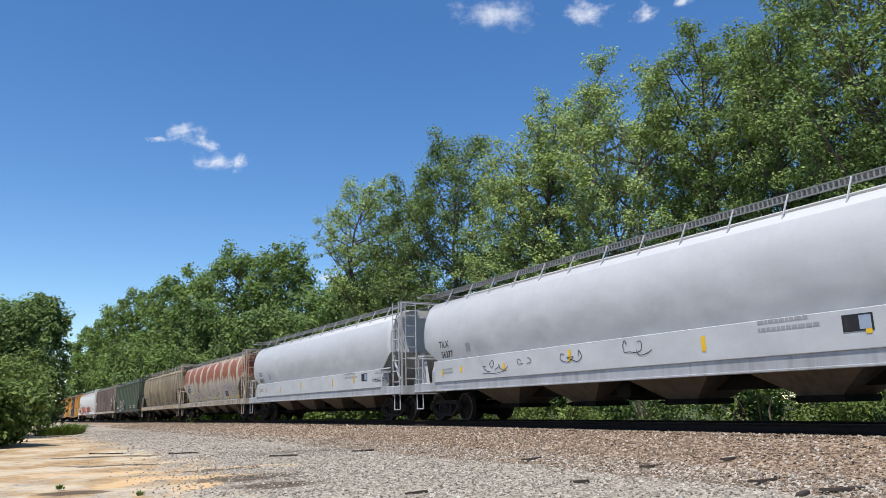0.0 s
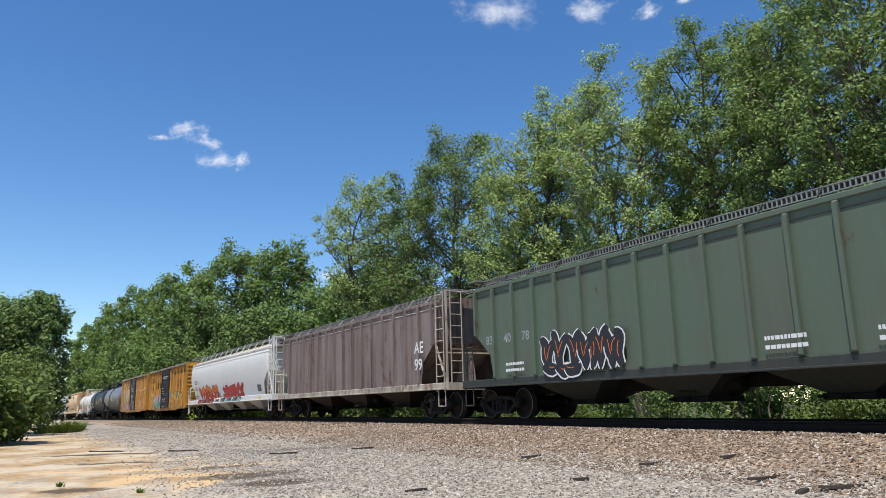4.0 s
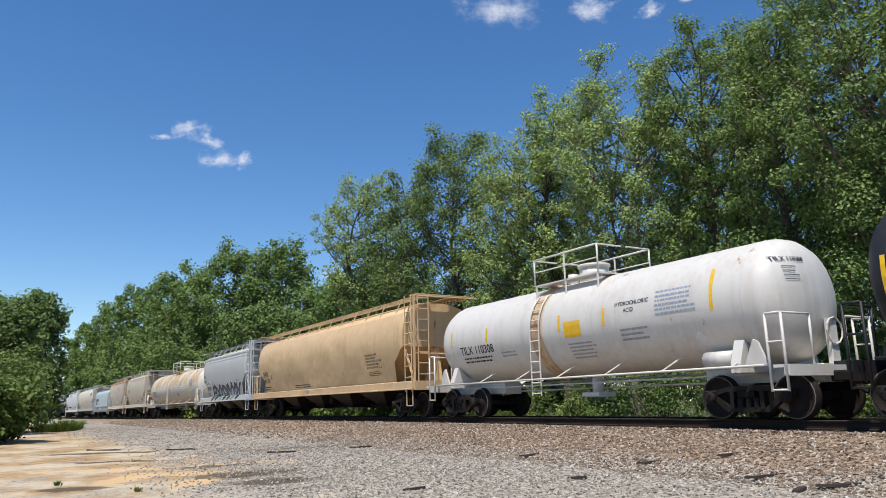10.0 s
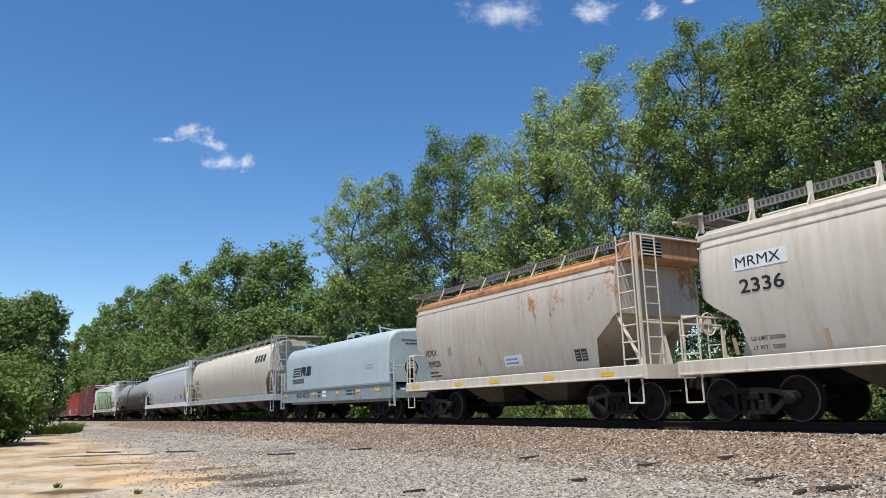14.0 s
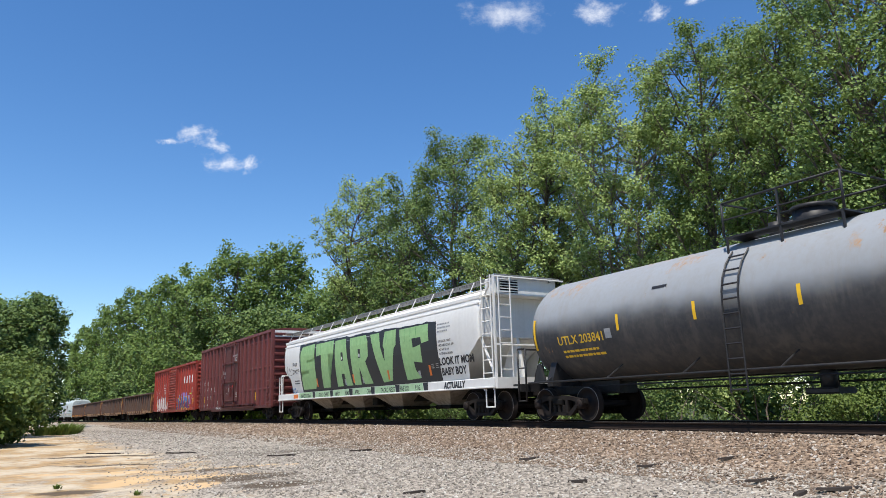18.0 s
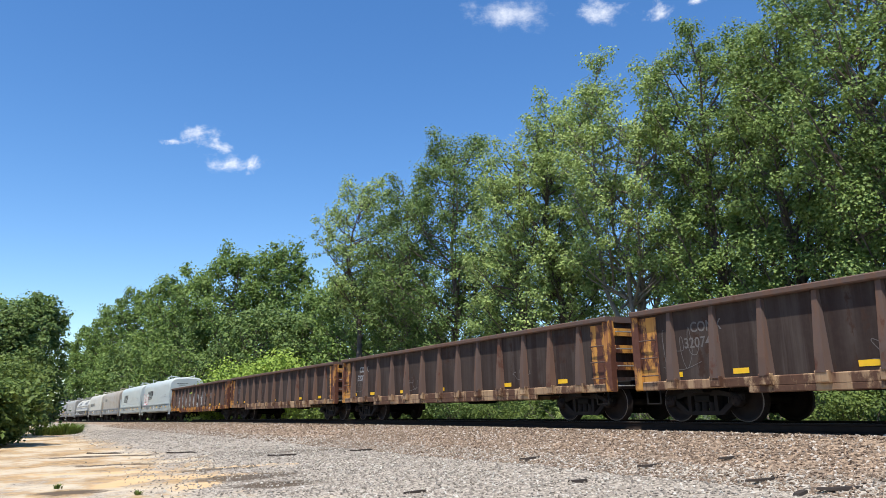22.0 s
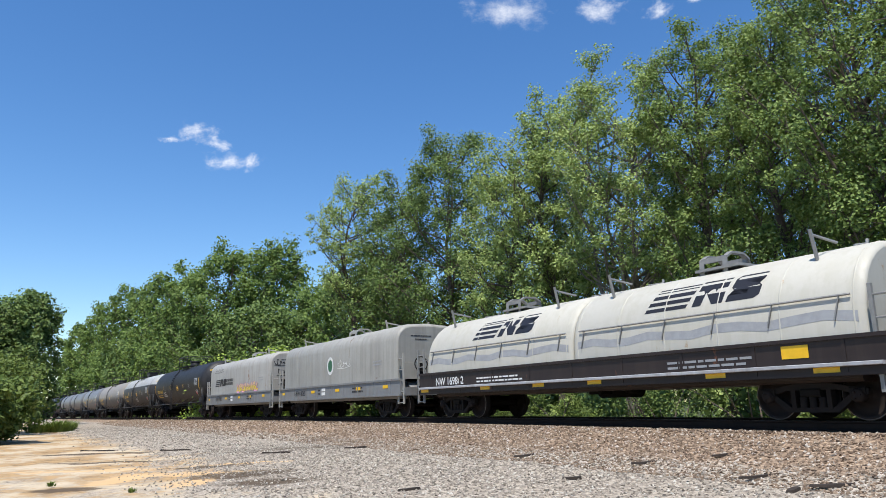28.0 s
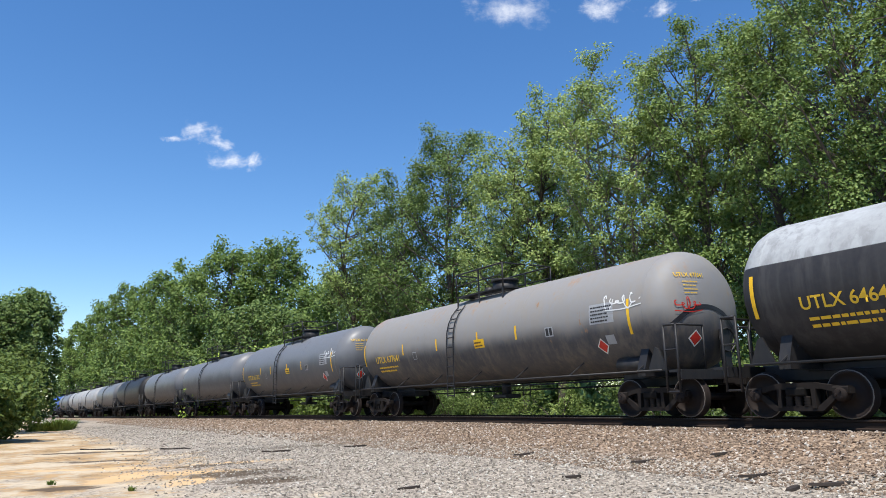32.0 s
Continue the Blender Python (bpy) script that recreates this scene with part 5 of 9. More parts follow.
    rp = [(-W - 0.15, eave + 0.04), (-W * 0.5, eave + 0.14), (0, eave + 0.17), (W * 0.5, eave + 0.14), (W + 0.15, eave + 0.04)]
    rf.grid([[(x, y, z) for y, z in rp] for x in (-H - 0.02, 0, H + 0.02)], False)
    rf.grid([[(x, y, z - 0.05) for y, z in rp] for x in (-H - 0.02, 0, H + 0.02)], False)
    for x in (-H - 0.02, H + 0.02):
        rf.add([(x, y, z) for y, z in rp] + [(x, rp[4][0], eave - 0.02), (x, rp[0][0], eave - 0.02)], [tuple(range(7))])
    part("roof", rf, roof_mat, car)
    for i in range(12):
        x = -H + 0.4 + (2 * H - 0.8) * i / 11
        part("roof_seam", Shape().grid([[(x + dx, y, z + 0.03) for y, z in rp] for dx in (-0.04, 0.04)], False), roof_mat, car)
    for sx in (-1, 1):
        e = Shape().box(sx * H - 0.03, sx * H + 0.03, -W, W, floor, eave + 0.06)
        part("end_wall", e, end_mat, car)
        k = 11
        for i in range(k):
            z = floor + 0.25 + (eave - floor - 0.45) * i / (k - 1)
            part("end_rib", Shape().extrude_y([(sx * H, z - 0.12), (sx * (H + 0.09), z - 0.05), (sx * (H + 0.09), z + 0.03), (sx * H, z + 0.09)], -W + 0.05, W - 0.05), end_mat, car)
        for sd in (-1, 1):
            part("corner_post", Shape().slab(sx * H - 0.06, sx * H + 0.06, sd * (W + 0.05) - 0.06, sd * (W + 0.05) + 0.08, floor, eave + 0.03, 0.015), rib_mat or material, car)
            a = sx * (H - 0.03)
            for z in (0.95, 1.33, 1.71, 2.09):
                y0, y1 = sd * (W + 0.13), sd * (W + 0.21)
                part("grab_iron", Shape().pipe([(a, y0, z + 0.05), (a, y1, z), (a - sx * 0.48, y1, z), (a - sx * 0.48, y0, z + 0.05)], 0.014, 5), rib_mat or material, car)
            part("step", Shape().pipe([(a, sd * W, floor), (a, sd * W, 0.42), (a - sx * 0.42, sd * W, 0.42), (a - sx * 0.42, sd * W, floor)], 0.025, 5), STEEL, car)
        part("end_ladder", ladder(-W + 0.1, -W + 0.55, sx * (H + 0.13), 0.8, 2.35, face="x"), material, car)
    part("brake_wheel", Shape().pipe([(H + 0.2, 0.6 + 0.28 * math.cos(i * 0.5236), 2.2 + 0.28 * math.sin(i * 0.5236)) for i in range(13)], 0.02, 5).box(H + 0.03, H + 0.18, 0.45, 0.75, 2.05, 2.4), material, car)
    part("floor", Shape().box(-H, H, -W + 0.03, W - 0.03, floor - 0.02, floor + 0.08), STEEL, car)
    for x in (-tc / 2, tc / 2):
        part("bolster_beam", Shape().slab(x - 0.25, x + 0.25, -W + 0.05, W - 0.05, 0.74, floor, 0.03), STEEL, car)
    underframe(car, L, tc, H)
    return car, H, PostWall(W + 0.022, posts, 0.06, deep)


# ---- tank cars ----
def tank(label, L, material, frame_mat, radius=1.46, zc=2.53, platform_mat=None, dome="valve", side_rail=True, wrap=None, deck=(-1.35, 1.35)):
    car = thing("tank_car", label, "tank car", "freight train")
    H = L / 2 - 0.62
    tc = L - 3.72
    xt = H - 0.16
    platform_mat = platform_mat or frame_mat
    rings_x = [(-xt, 0.0), (-xt + 0.02, 0.32), (-xt + 0.10, 0.62), (-xt + 0.24, 0.82), (-xt + 0.42, 0.935), (-xt + 0.62, 0.985), (-xt + 0.8, 1.0)]
    rings_x += [(x, 1.0) for x in np.linspace(-xt + 2.2, xt - 2.2, 6)] + [(-x, r) for x, r in rings_x[::-1]]
    n = 40
    rows = [[(x, radius * max(r, 0.001) * math.cos(2 * math.pi * i / n), zc + radius * max(r, 0.001) * math.sin(2 * math.pi * i / n)) for i in range(n + 1)] for x, r in rings_x]
    part("barrel", Shape().grid(rows), material, car)
    wall = lambda z: math.sqrt(max(0.01, radius ** 2 - (z - zc) ** 2))
    for x in (-xt + 0.8, -xt * 0.34, xt * 0.34, xt - 0.8):
        part("weld_seam", Shape().grid([[(x + d, (radius + k) * math.cos(2 * math.pi * i / 32), zc + (radius + k) * math.sin(2 * math.pi * i / 32)) for i in range(33)] for d, k in ((-0.03, 0), (-0.012, 0.006), (0.012, 0.006), (0.03, 0))]), material, car)
    # top platform with railing and fittings
    zt = zc + radius
    if dome:
        d0, d1 = deck
        pf = Shape()
        for sd in (-1, 1):
            pf.box(d0, d1, sd * 0.75 - 0.22, sd * 0.75 + 0.22, zt - 0.04, zt)
        pf.box(d0, d0 + 0.4, -0.6, 0.6, zt - 0.04, zt).box(d1 - 0.4, d1, -0.6, 0.6, zt - 0.04, zt)
        for x in (d0 + 0.05, (d0 + d1) / 2, d1 - 0.05):
            for sd in (-1, 1):
                pf.tube((x, sd * 0.95, zt), (x, sd * 0.95, zc + math.sqrt(radius ** 2 - 0.95 ** 2) - 0.03), 0.03, 5)
        plat = part("top_platform", pf, platform_mat, car, "steel grating platform on top of the tank")
        for sd in (-1, 1):
            rl = Shape()
            rl.pipe([(d0, sd * 0.97, zt), (d0, sd * 0.97, zt + 0.75), (d1, sd * 0.97, zt + 0.75), (d1, sd * 0.97, zt)], 0.026, 6)
            m = max(2, int((d1 - d0) / 1.1))
            for i in range(1, m):
                x = d0 + (d1 - d0) * i / m
                rl.tube((x, sd * 0.97, zt), (x, sd * 0.97, zt + 0.75), 0.028, 5)
            rl.tube((d0, sd * 0.97, zt + 0.38), (d1, sd * 0.97, zt + 0.38), 0.018, 5)
            rl.tube((d0, sd * 0.97, zt + 0.75), (d0, sd * 0.1, zt + 0.75), 0.024, 5).tube((d1, sd * 0.97, zt + 0.75), (d1, sd * 0.1, zt + 0.75), 0.024, 5)
            part("railing", rl, platform_mat, plat)
        hs = Shape()
        if dome == "box":
            q = d0 + 1.2
            hs.slab(q, q + 1.15, -0.42, 0.42, zt - 0.1, zt + 0.42, 0.03).box(q - 0.04, q + 1.19, -0.46, 0.46, zt + 0.40, zt + 0.45)
        else:
            hs.tube((0.15, 0, zt - 0.15), (0.15, 0, zt + 0.36), 0.42, 16).tube((0.15, 0, zt + 0.36), (0.15, 0, zt + 0.44), 0.46, 16)
            hs.tube((-0.75, 0, zt - 0.1), (-0.75, 0, zt + 0.3), 0.16, 10).tube((-0.75, 0, zt + 0.2), (-0.35, 0.2, zt + 0.3), 0.04, 6)
        part("fittings_housing", hs, material if dome == "round" else platform_mat, car, "valve housing on the tank top")
    ln = Shape()
    for sd in (-1, 1):
        pts = []
        for i in range(11):
            z = 0.62 + (zt - 0.35 - 0.62) * i / 10
            pts.append((z, (wall(max(z, zc)) if z > zc else radius) + 0.07))
        for dx in (-0.2, 0.2):
            ln.pipe([(-0.95 + dx, sd * y, z) for z, y in pts], 0.022, 5)
        stair = part("ladder", ln, platform_mat, car, "curved steel ladder up the tank side")
        for i in range(10):
            z = 0.68 + i * (zt - 0.5 - 0.68) / 9
            y = (wall(max(z, zc)) if z > zc else radius) + 0.07
            part("rung", Shape().tube((-1.15, sd * y, z), (-0.75, sd * y, z), 0.02, 5), platform_mat, stair)
        ln = Shape()
        band = Shape()
        for k in (0,):
            band.grid([[(-0.95 + d, (radius + 0.012) * math.cos(2 * math.pi * i / 32), zc + (radius + 0.012) * math.sin(2 * math.pi * i / 32)) for i in range(33)] for d in (-0.26, 0.26)])
    if wrap:
        part("wrap_band", band, wrap, car, "stained band round the tank at the ladder")
    # frame
    for sx in (-1, 1):
        part("stub_sill", Shape().slab(min(sx * (tc / 2 - 1.6), sx * H), max(sx * (tc / 2 - 1.6), sx * H), -0.32, 0.32, 0.72, 1.08, 0.03), frame_mat, car)
        part("saddle", Shape().extrude_x([(-1.35, 0.95), (1.35, 0.95), (1.35, 1.12), (1.16, 1.62), (0.8, 1.32), (0, 1.12), (-0.8, 1.32), (-1.16, 1.62), (-1.35, 1.12)], sx * tc / 2 - 0.12, sx * tc / 2 + 0.12), frame_mat, car)
        part("end_platform", Shape().box(sx * H - 0.28, sx * H + 0.05, -1.5, 1.5, 1.0, 1.06).slab(sx * H - 0.06, sx * H + 0.06, -1.5, 1.5, 0.84, 1.06, 0.02), frame_mat, car)
        for y in (-1.5, 1.5):
            er = Shape()
            er.pipe([(sx * (H - 0.35), y, 0.55), (sx * (H - 0.35), y, 2.05), (sx * H, y, 2.05), (sx * H, y, 0.55)], 0.028, 6)
            er.tube((sx * (H - 0.35), y, 0.58), (sx * H, y, 0.58), 0.022, 5)
            er.tube((sx * (H - 0.35), y, 1.5), (sx * H, y, 1.5), 0.02, 5)
            er.pipe([(sx * H, y, 2.05), (sx * H, y * 0.4, 2.05), (sx * H, y * 0.4, 1.06)], 0.026, 6)
            part("end_railing", er, platform_mat, car, "tubular steel safety railing")
        part("angle_plate", Shape().extrude_y([(sx * (tc / 2 + 0.2), 1.06), (sx * (tc / 2 + 0.75), 1.06), (sx * (tc / 2 + 0.55), 1.55), (sx * (tc / 2 + 0.45), 1.6)], -1.34, -1.28), frame_mat, car)
    part("brake_wheel", Shape().pipe([(H - 0.05, 0.3 + 0.27 * math.cos(i * 0.5236), 1.75 + 0.27 * math.sin(i * 0.5236)) for i in range(13)], 0.02, 5).box(H - 0.18, H - 0.07, 0.18, 0.42, 1.06, 2.0), frame_mat, car)
    part("brake_reservoir", Shape().tube((H - 2.2, -1.0, 1.25), (H - 1.45, -1.0, 1.25), 0.2, 12), frame_mat, car)
    if side_rail:
        for sd in (-1, 1):
            sr = Shape().tube((-xt + 0.3, sd * 1.5, 1.06), (xt - 0.3, sd * 1.5, 1.06), 0.028, 6)
            for i in range(7):
                x = -tc / 2 + tc * i / 6
                sr.tube((x, sd * 1.5, 1.06), (x + 0.12, sd * wall(1.45), 1.4), 0.02, 5)
            part("side_rail", sr, platform_mat, car, "thin steel grab rail along the tank")
    part("bottom_outlet", Shape().tube((0, 0, 1.15), (0, 0, 0.62), 0.16, 10).slab(-0.35, 0.35, -0.3, 0.3, 0.55, 0.68, 0.03), frame_mat, car)
    part("brake_rod", Shape().tube((-tc / 2, 0.4, 0.8), (tc / 2, 0.4, 0.8), 0.025, 5).pipe([(-tc / 2, -0.6, 0.92), (tc / 2, -0.6, 0.92)], 0.02, 5), frame_mat, car)
    underframe_tank(car, L, tc, H)
    return car, H, wall


def underframe_tank(car, L, tc, H):
    for sx in (-1, 1):
        tr = part("truck", BOLSTER, STEEL, car, "cast steel two-axle truck with coil springs", at=pose(sx * tc / 2, 0, 0))
        for sy in (-1, 1):
            part("side_frame", SIDE_FRAME, GREASE, tr, at=pose(0, sy * 1.04, 0))
            part("spring_nest", SPRINGS, GREASE, tr, at=pose(0, sy * 1.04, 0))
        for ax in (-0.89, 0.89):
            w = part("wheelset", WHEELSET, RUSTY_WHEEL, tr, "steel wheels with bright worn rims", at=pose(ax, 0, 0.457))
            WHEELSETS.append((w, ax, car))
            part("brake_beam", BRAKE_BEAM, STEEL, tr, at=pose(ax * 0.42, 0, 0))
        part("coupler", COUPLER, GREASE, car, "knuckle coupler with air hose", at=pose(sx * (L / 2 - 0.66), 0, 0, 0, 0, 0 if sx > 0 else 180))


def diamond(car, wall, x, z, r, mat):
    lay(sheet([[(x - r, z), (x, z - r), (x + r, z), (x, z + r)]]), "placard", WHITE, car, wall, 0.02, "diamond hazard placard", 0)
    r *= 0.8
    lay(sheet([[(x - r, z), (x, z - r), (x + r, z), (x, z + r)]]), "placard_face", mat, car, wall, 0.025, "diamond hazard placard face", 0)


# ---- gondolas ----
def gondola(label, L, material, end_mat, patch_mat, post_mat, top=2.48, floor=0.72, posts=13):
    car = thing("gondola", label, "gondola car", "freight train")
    H = L / 2 - 0.50
    tc = L - 3.9
    W = 1.44
    for sd in (-1, 1):
        part("side_wall", Shape().box(-H, H, sd * W - 0.02, sd * W + 0.02, floor + 0.1, top), material, car)
        part("top_chord", Shape().slab(-H - 0.08, H + 0.08, sd * (W + 0.03) - 0.13, sd * (W + 0.03) + 0.13, top - 0.05, top + 0.08, 0.025), post_mat, car)
        part("side_sill", Shape().slab(-H, H, sd * W - 0.06, sd * W + 0.08, floor, floor + 0.20, 0.02).slab(-tc / 2 + 1.5, tc / 2 - 1.5, sd * W - 0.06, sd * W + 0.02, floor - 0.12, floor + 0.02, 0.02), patch_mat, car)
        for i in range(posts):
            x = -H + 1.05 + (2 * H - 2.1) * i / (posts - 1)
            pp = Shape()
            pp.grid([[(x + dx * wd, sd * (W + 0.02 + dp * up), z) for dx, up in ((-1.3, 0), (-0.85, 0.95), (0.85, 0.95), (1.3, 0))] for z, wd, dp in ((floor + 0.20, 0.115, 0.17), (floor + 0.55, 0.10, 0.16), (top - 0.03, 0.055, 0.06))], False)
            post = part("side_post", pp, post_mat, car)
            part("post_foot", Shape().slab(x - 0.13, x + 0.13, sd * W, sd * (W + 0.17), floor + 0.02, floor + 0.24, 0.02) if sd > 0 else Shape().slab(x - 0.13, x + 0.13, -W - 0.17, -W, floor + 0.02, floor + 0.24, 0.02), patch_mat, post, "chipped rusty post foot")
    part("floor", Shape().box(-H, H, -W, W, floor + 0.08, floor + 0.16), material, car)
    for sx in (-1, 1):
        part("end_wall", Shape().box(sx * H - 0.03, sx * H + 0.03, -W, W, floor + 0.35, top + 0.02), material, car)
        part("end_chord", Shape().slab(sx * H - 0.10, sx * H + 0.14, -W + 0.1, W - 0.1, top - 0.07, top + 0.08, 0.02), post_mat, car)
        part("end_plate", Shape().slab(min(sx * H, sx * (H + 0.10)), max(sx * H, sx * (H + 0.10)), -W + 0.78, W - 0.78, floor + 0.35, top - 0.08, 0.015), post_mat, car, "dull brown riveted end plate")
        for i in range(3):
            z = floor + 0.62 + i * 0.42
            for sd in (-1, 1):
                part("end_rib", Shape().slab(min(sx * H, sx * (H + 0.12)), max(sx * H, sx * (H + 0.12)), min(sd * (W - 0.1), sd * (W - 0.76)), max(sd * (W - 0.1), sd * (W - 0.76)), z - 0.10, z + 0.09, 0.02), end_mat, car, "orange-yellow end beam")
        for sd in (-1, 1):
            part("corner_post", Shape().slab(sx * H - 0.12, sx * H + 0.10, sd * W - 0.08, sd * W + 0.09, floor, top - 0.02, 0.03), end_mat, car)
            part("corner_panel", Shape().box(min(sx * (H - 0.1), sx * (H - 0.62)), max(sx * (H - 0.1), sx * (H - 0.62)), sd * W - 0.03, sd * W + 0.028, floor + 0.1, top - 0.1), end_mat, car)
            a = sx * (H + 0.1)
            for z in (0.86, 1.34, 1.76, 2.18):
                y = sd * (W - 0.12)
                part("grab_iron", Shape().pipe([(a, y, z), (a + sx * 0.09, y, z), (a + sx * 0.09, y - sd * 0.45, z), (a, y - sd * 0.45, z)], 0.016, 5), GRATE, car, "thin steel grab iron")
            a = sx * (H - 0.16)
            for z in (1.05, 1.45, 1.85):
                y = sd * (W + 0.03)
                part("grab_iron", Shape().pipe([(a, y, z), (a, y + sd * 0.09, z), (a - sx * 0.42, y + sd * 0.09, z), (a - sx * 0.42, y, z)], 0.014, 5), GON_POST, car)
            part("step", Shape().pipe([(a, sd * W, floor), (a, sd * W, 0.42), (a - sx * 0.4, sd * W, 0.42), (a - sx * 0.4, sd * W, floor)], 0.02, 5), STEEL, car)
    for x in (-tc / 2, tc / 2):
        part("bolster_beam", Shape().slab(x - 0.25, x + 0.25, -W + 0.05, W - 0.05, 0.64, floor + 0.1, 0.03), STEEL, car)
    underframe(car, L, tc, H)
    return car, H, lambda z: W + 0.02


# ---- covered coil cars ----
def coil_car(label, L, hood_mat, sill_mat, frame_mat, hood_top=3.55, hoods=1, round_hood=False, hz=1.42, hinge=True):
    car = thing("coil_car", label, "coil car", "freight train")
    H = L / 2 - 0.52
    tc = L - 4.98
    part("well", Shape().slab(-H + 0.9, H - 0.9, -1.2, 1.2, 0.7, 1.35, 0.05), sill_mat, car)
    for sd in (-1, 1):
        pf = [(1.36, 0.80), (1.55, 0.80), (1.55, 0.86), (1.51, 0.86), (1.51, hz - 0.06), (1.55, hz - 0.06), (1.55, hz + 0.01), (1.36, hz + 0.01), (1.36, hz - 0.06), (1.41, hz - 0.06), (1.41, 0.86), (1.36, 0.86)]
        part("side_sill", Shape().extrude_x([(sd * y, z) for y, z in pf], -H + 0.2, H - 0.2), sill_mat, car)
        for i in range(9):
            x = -H + 1.0 + (2 * H - 2.0) * i / 8
            part("stake", Shape().box(x - 0.04, x + 0.04, sd * 1.47 - 0.05, sd * 1.47 + 0.075, 0.86, hz - 0.05), sill_mat, car)
    seg = (2 * H - 1.1) / hoods
    pw = 1.44
    if round_hood:
        prof = [(pw * math.cos(math.pi * i / 16), hz + (0.0 if i in (0, 16) else 0.0) + (hood_top - hz) * math.sin(math.pi * i / 16) ** 0.72) for i in range(17)]
    else:
        c = 0.62
        prof = [(pw, hz), (pw, hz + 0.6)] + [(pw, hood_top - c)]
        prof += [(pw - c + c * math.cos(a), hood_top - c + c * math.sin(a)) for a in (0.3, 0.6, 0.9, 1.2, 1.5)]
        prof += [(0, hood_top + 0.05)] + [(-y, z) for y, z in prof[::-1]]
    ys_, zs_ = [p[0] for p in prof if p[0] > 0.01][::1], [p[1] for p in prof if p[0] > 0.01]
    wall = lambda z: float(np.interp(z, zs_, ys_)) if z > hz else 1.513
    for h in range(hoods):
        x0 = -H + 0.55 + seg * h + 0.02
        x1 = x0 + seg - 0.04
        sh = Shape()
        k = len(prof)
        b = 0.16
        rows = []
        for x, g in ((x0, 0.90), (x0 + 0.03, 0.95), (x0 + b, 1.0), ((x0 + x1) / 2, 1.0), (x1 - b, 1.0), (x1 - 0.03, 0.95), (x1, 0.90)):
            rows.append([(x, y * (0.5 + 0.5 * g) if g < 1 else y, hz + (z - hz) * (1 - (1 - g) * 0.6)) for y, z in prof])
        sh.grid(rows)
        for r in (rows[0], rows[-1]):
            sh.add(r, [tuple(range(k))])
        hood = part("hood", sh, hood_mat, car, "removable steel coil cover")
        for i in range(8 if hoods == 1 else 6):
            n_ = 7 if hoods == 1 else 5
            x = x0 + 0.2 + (x1 - x0 - 0.4) * i / n_
            part("hood_seam", Shape().grid([[(x + d, y * (1 + e), z + 0.006 * (e > 0)) for y, z in prof] for d, e in ((-0.02, 0.0), (-0.012, 0.004), (0.012, 0.004), (0.02, 0.0))], True), hood_mat, hood)
        # lifting gear
        xc = (x0 + x1) / 2
        lf = Shape()
        for dx in (-0.32, 0.32):
            pts = [(xc + dx, -0.42, hood_top - 0.02), (xc + dx, -0.40, hood_top + 0.30), (xc + dx, -0.2, hood_top + 0.42), (xc + dx, 0.2, hood_top + 0.42), (xc + dx, 0.40, hood_top + 0.30), (xc + dx, 0.42, hood_top - 0.02)]
            for p, q in zip(pts, pts[1:]):
                a, c_ = Vector(p), Vector(q)
                lf.add([(a.x - 0.07, a.y, a.z), (a.x + 0.07, a.y, a.z), (c_.x + 0.07, c_.y, c_.z), (c_.x - 0.07, c_.y, c_.z), (a.x - 0.07, a.y, a.z - 0.05), (a.x + 0.07, a.y, a.z - 0.05), (c_.x + 0.07, c_.y, c_.z - 0.05), (c_.x - 0.07, c_.y, c_.z - 0.05)], [(0, 1, 2, 3), (4, 5, 6, 7), (0, 1, 5, 4), (1, 2, 6, 5), (2, 3, 7, 6), (3, 0, 4, 7)])
        lf.box(xc - 0.34, xc + 0.34, -0.4, -0.34, hood_top + 0.2, hood_top + 0.32).box(xc - 0.34, xc + 0.34, 0.34, 0.4, hood_top + 0.2, hood_top + 0.32).box(xc - 0.45, xc + 0.75, -0.5, 0.5, hood_top + 0.01, hood_top + 0.07)
        part("lifting_bracket", lf, frame_mat, hood, "steel lifting bracket on the cover")
        for sx in (-1, 1):
            x = xc + sx * (x1 - x0) * 0.36
            for sd in (-1, 1):
                gd = Shape()
                gd.tube((x, sd * 0.85, hood_top - 0.35), (x - sx * 0.0 + 0.0, sd * 1.0, hood_top + 0.32), 0.04, 5)
                gd.tube((x, sd * 0.98, hood_top + 0.22), (x + 0.1, sd * 0.3, hood_top + 0.1), 0.03, 5)
                part("guide_arm", gd, frame_mat, hood, "upright guide arm on the cover")
    for sx in (-1, 1):
        part("end_platform", Shape().box(min(sx * H, sx * (H - 0.6)), max(sx * H, sx * (H - 0.6)), -1.45, 1.45, 1.0, 1.07).slab(sx * H - 0.08, sx * H + 0.06, -1.48, 1.48, 0.8, 1.1, 0.02).extrude_y([(sx * H, 0.82), (sx * (H - 0.9), 0.82), (sx * (H - 0.9), 1.35)], -0.9, 0.9), sill_mat, car)
        for y in (-1.46, 1.46):
            er = Shape()
            for dx in (0.02, 0.42):
                er.box(sx * (H - dx) - 0.035, sx * (H - dx) + 0.035, y - 0.03, y + 0.03, 0.5, 2.35)
            for z in (0.55, 0.95, 1.35, 1.75, 2.15):
                er.tube((sx * (H - 0.02), y, z), (sx * (H - 0.42), y, z), 0.02, 5)
            er.pipe([(sx * H, y, 2.0), (sx * H, y * 0.34, 2.0)], 0.025, 5).tube((sx * H, y * 0.34, 1.0), (sx * H, y * 0.34, 2.3), 0.03, 5)
            part("end_ladder", er, frame_mat, car, "end ladder and hand rail")
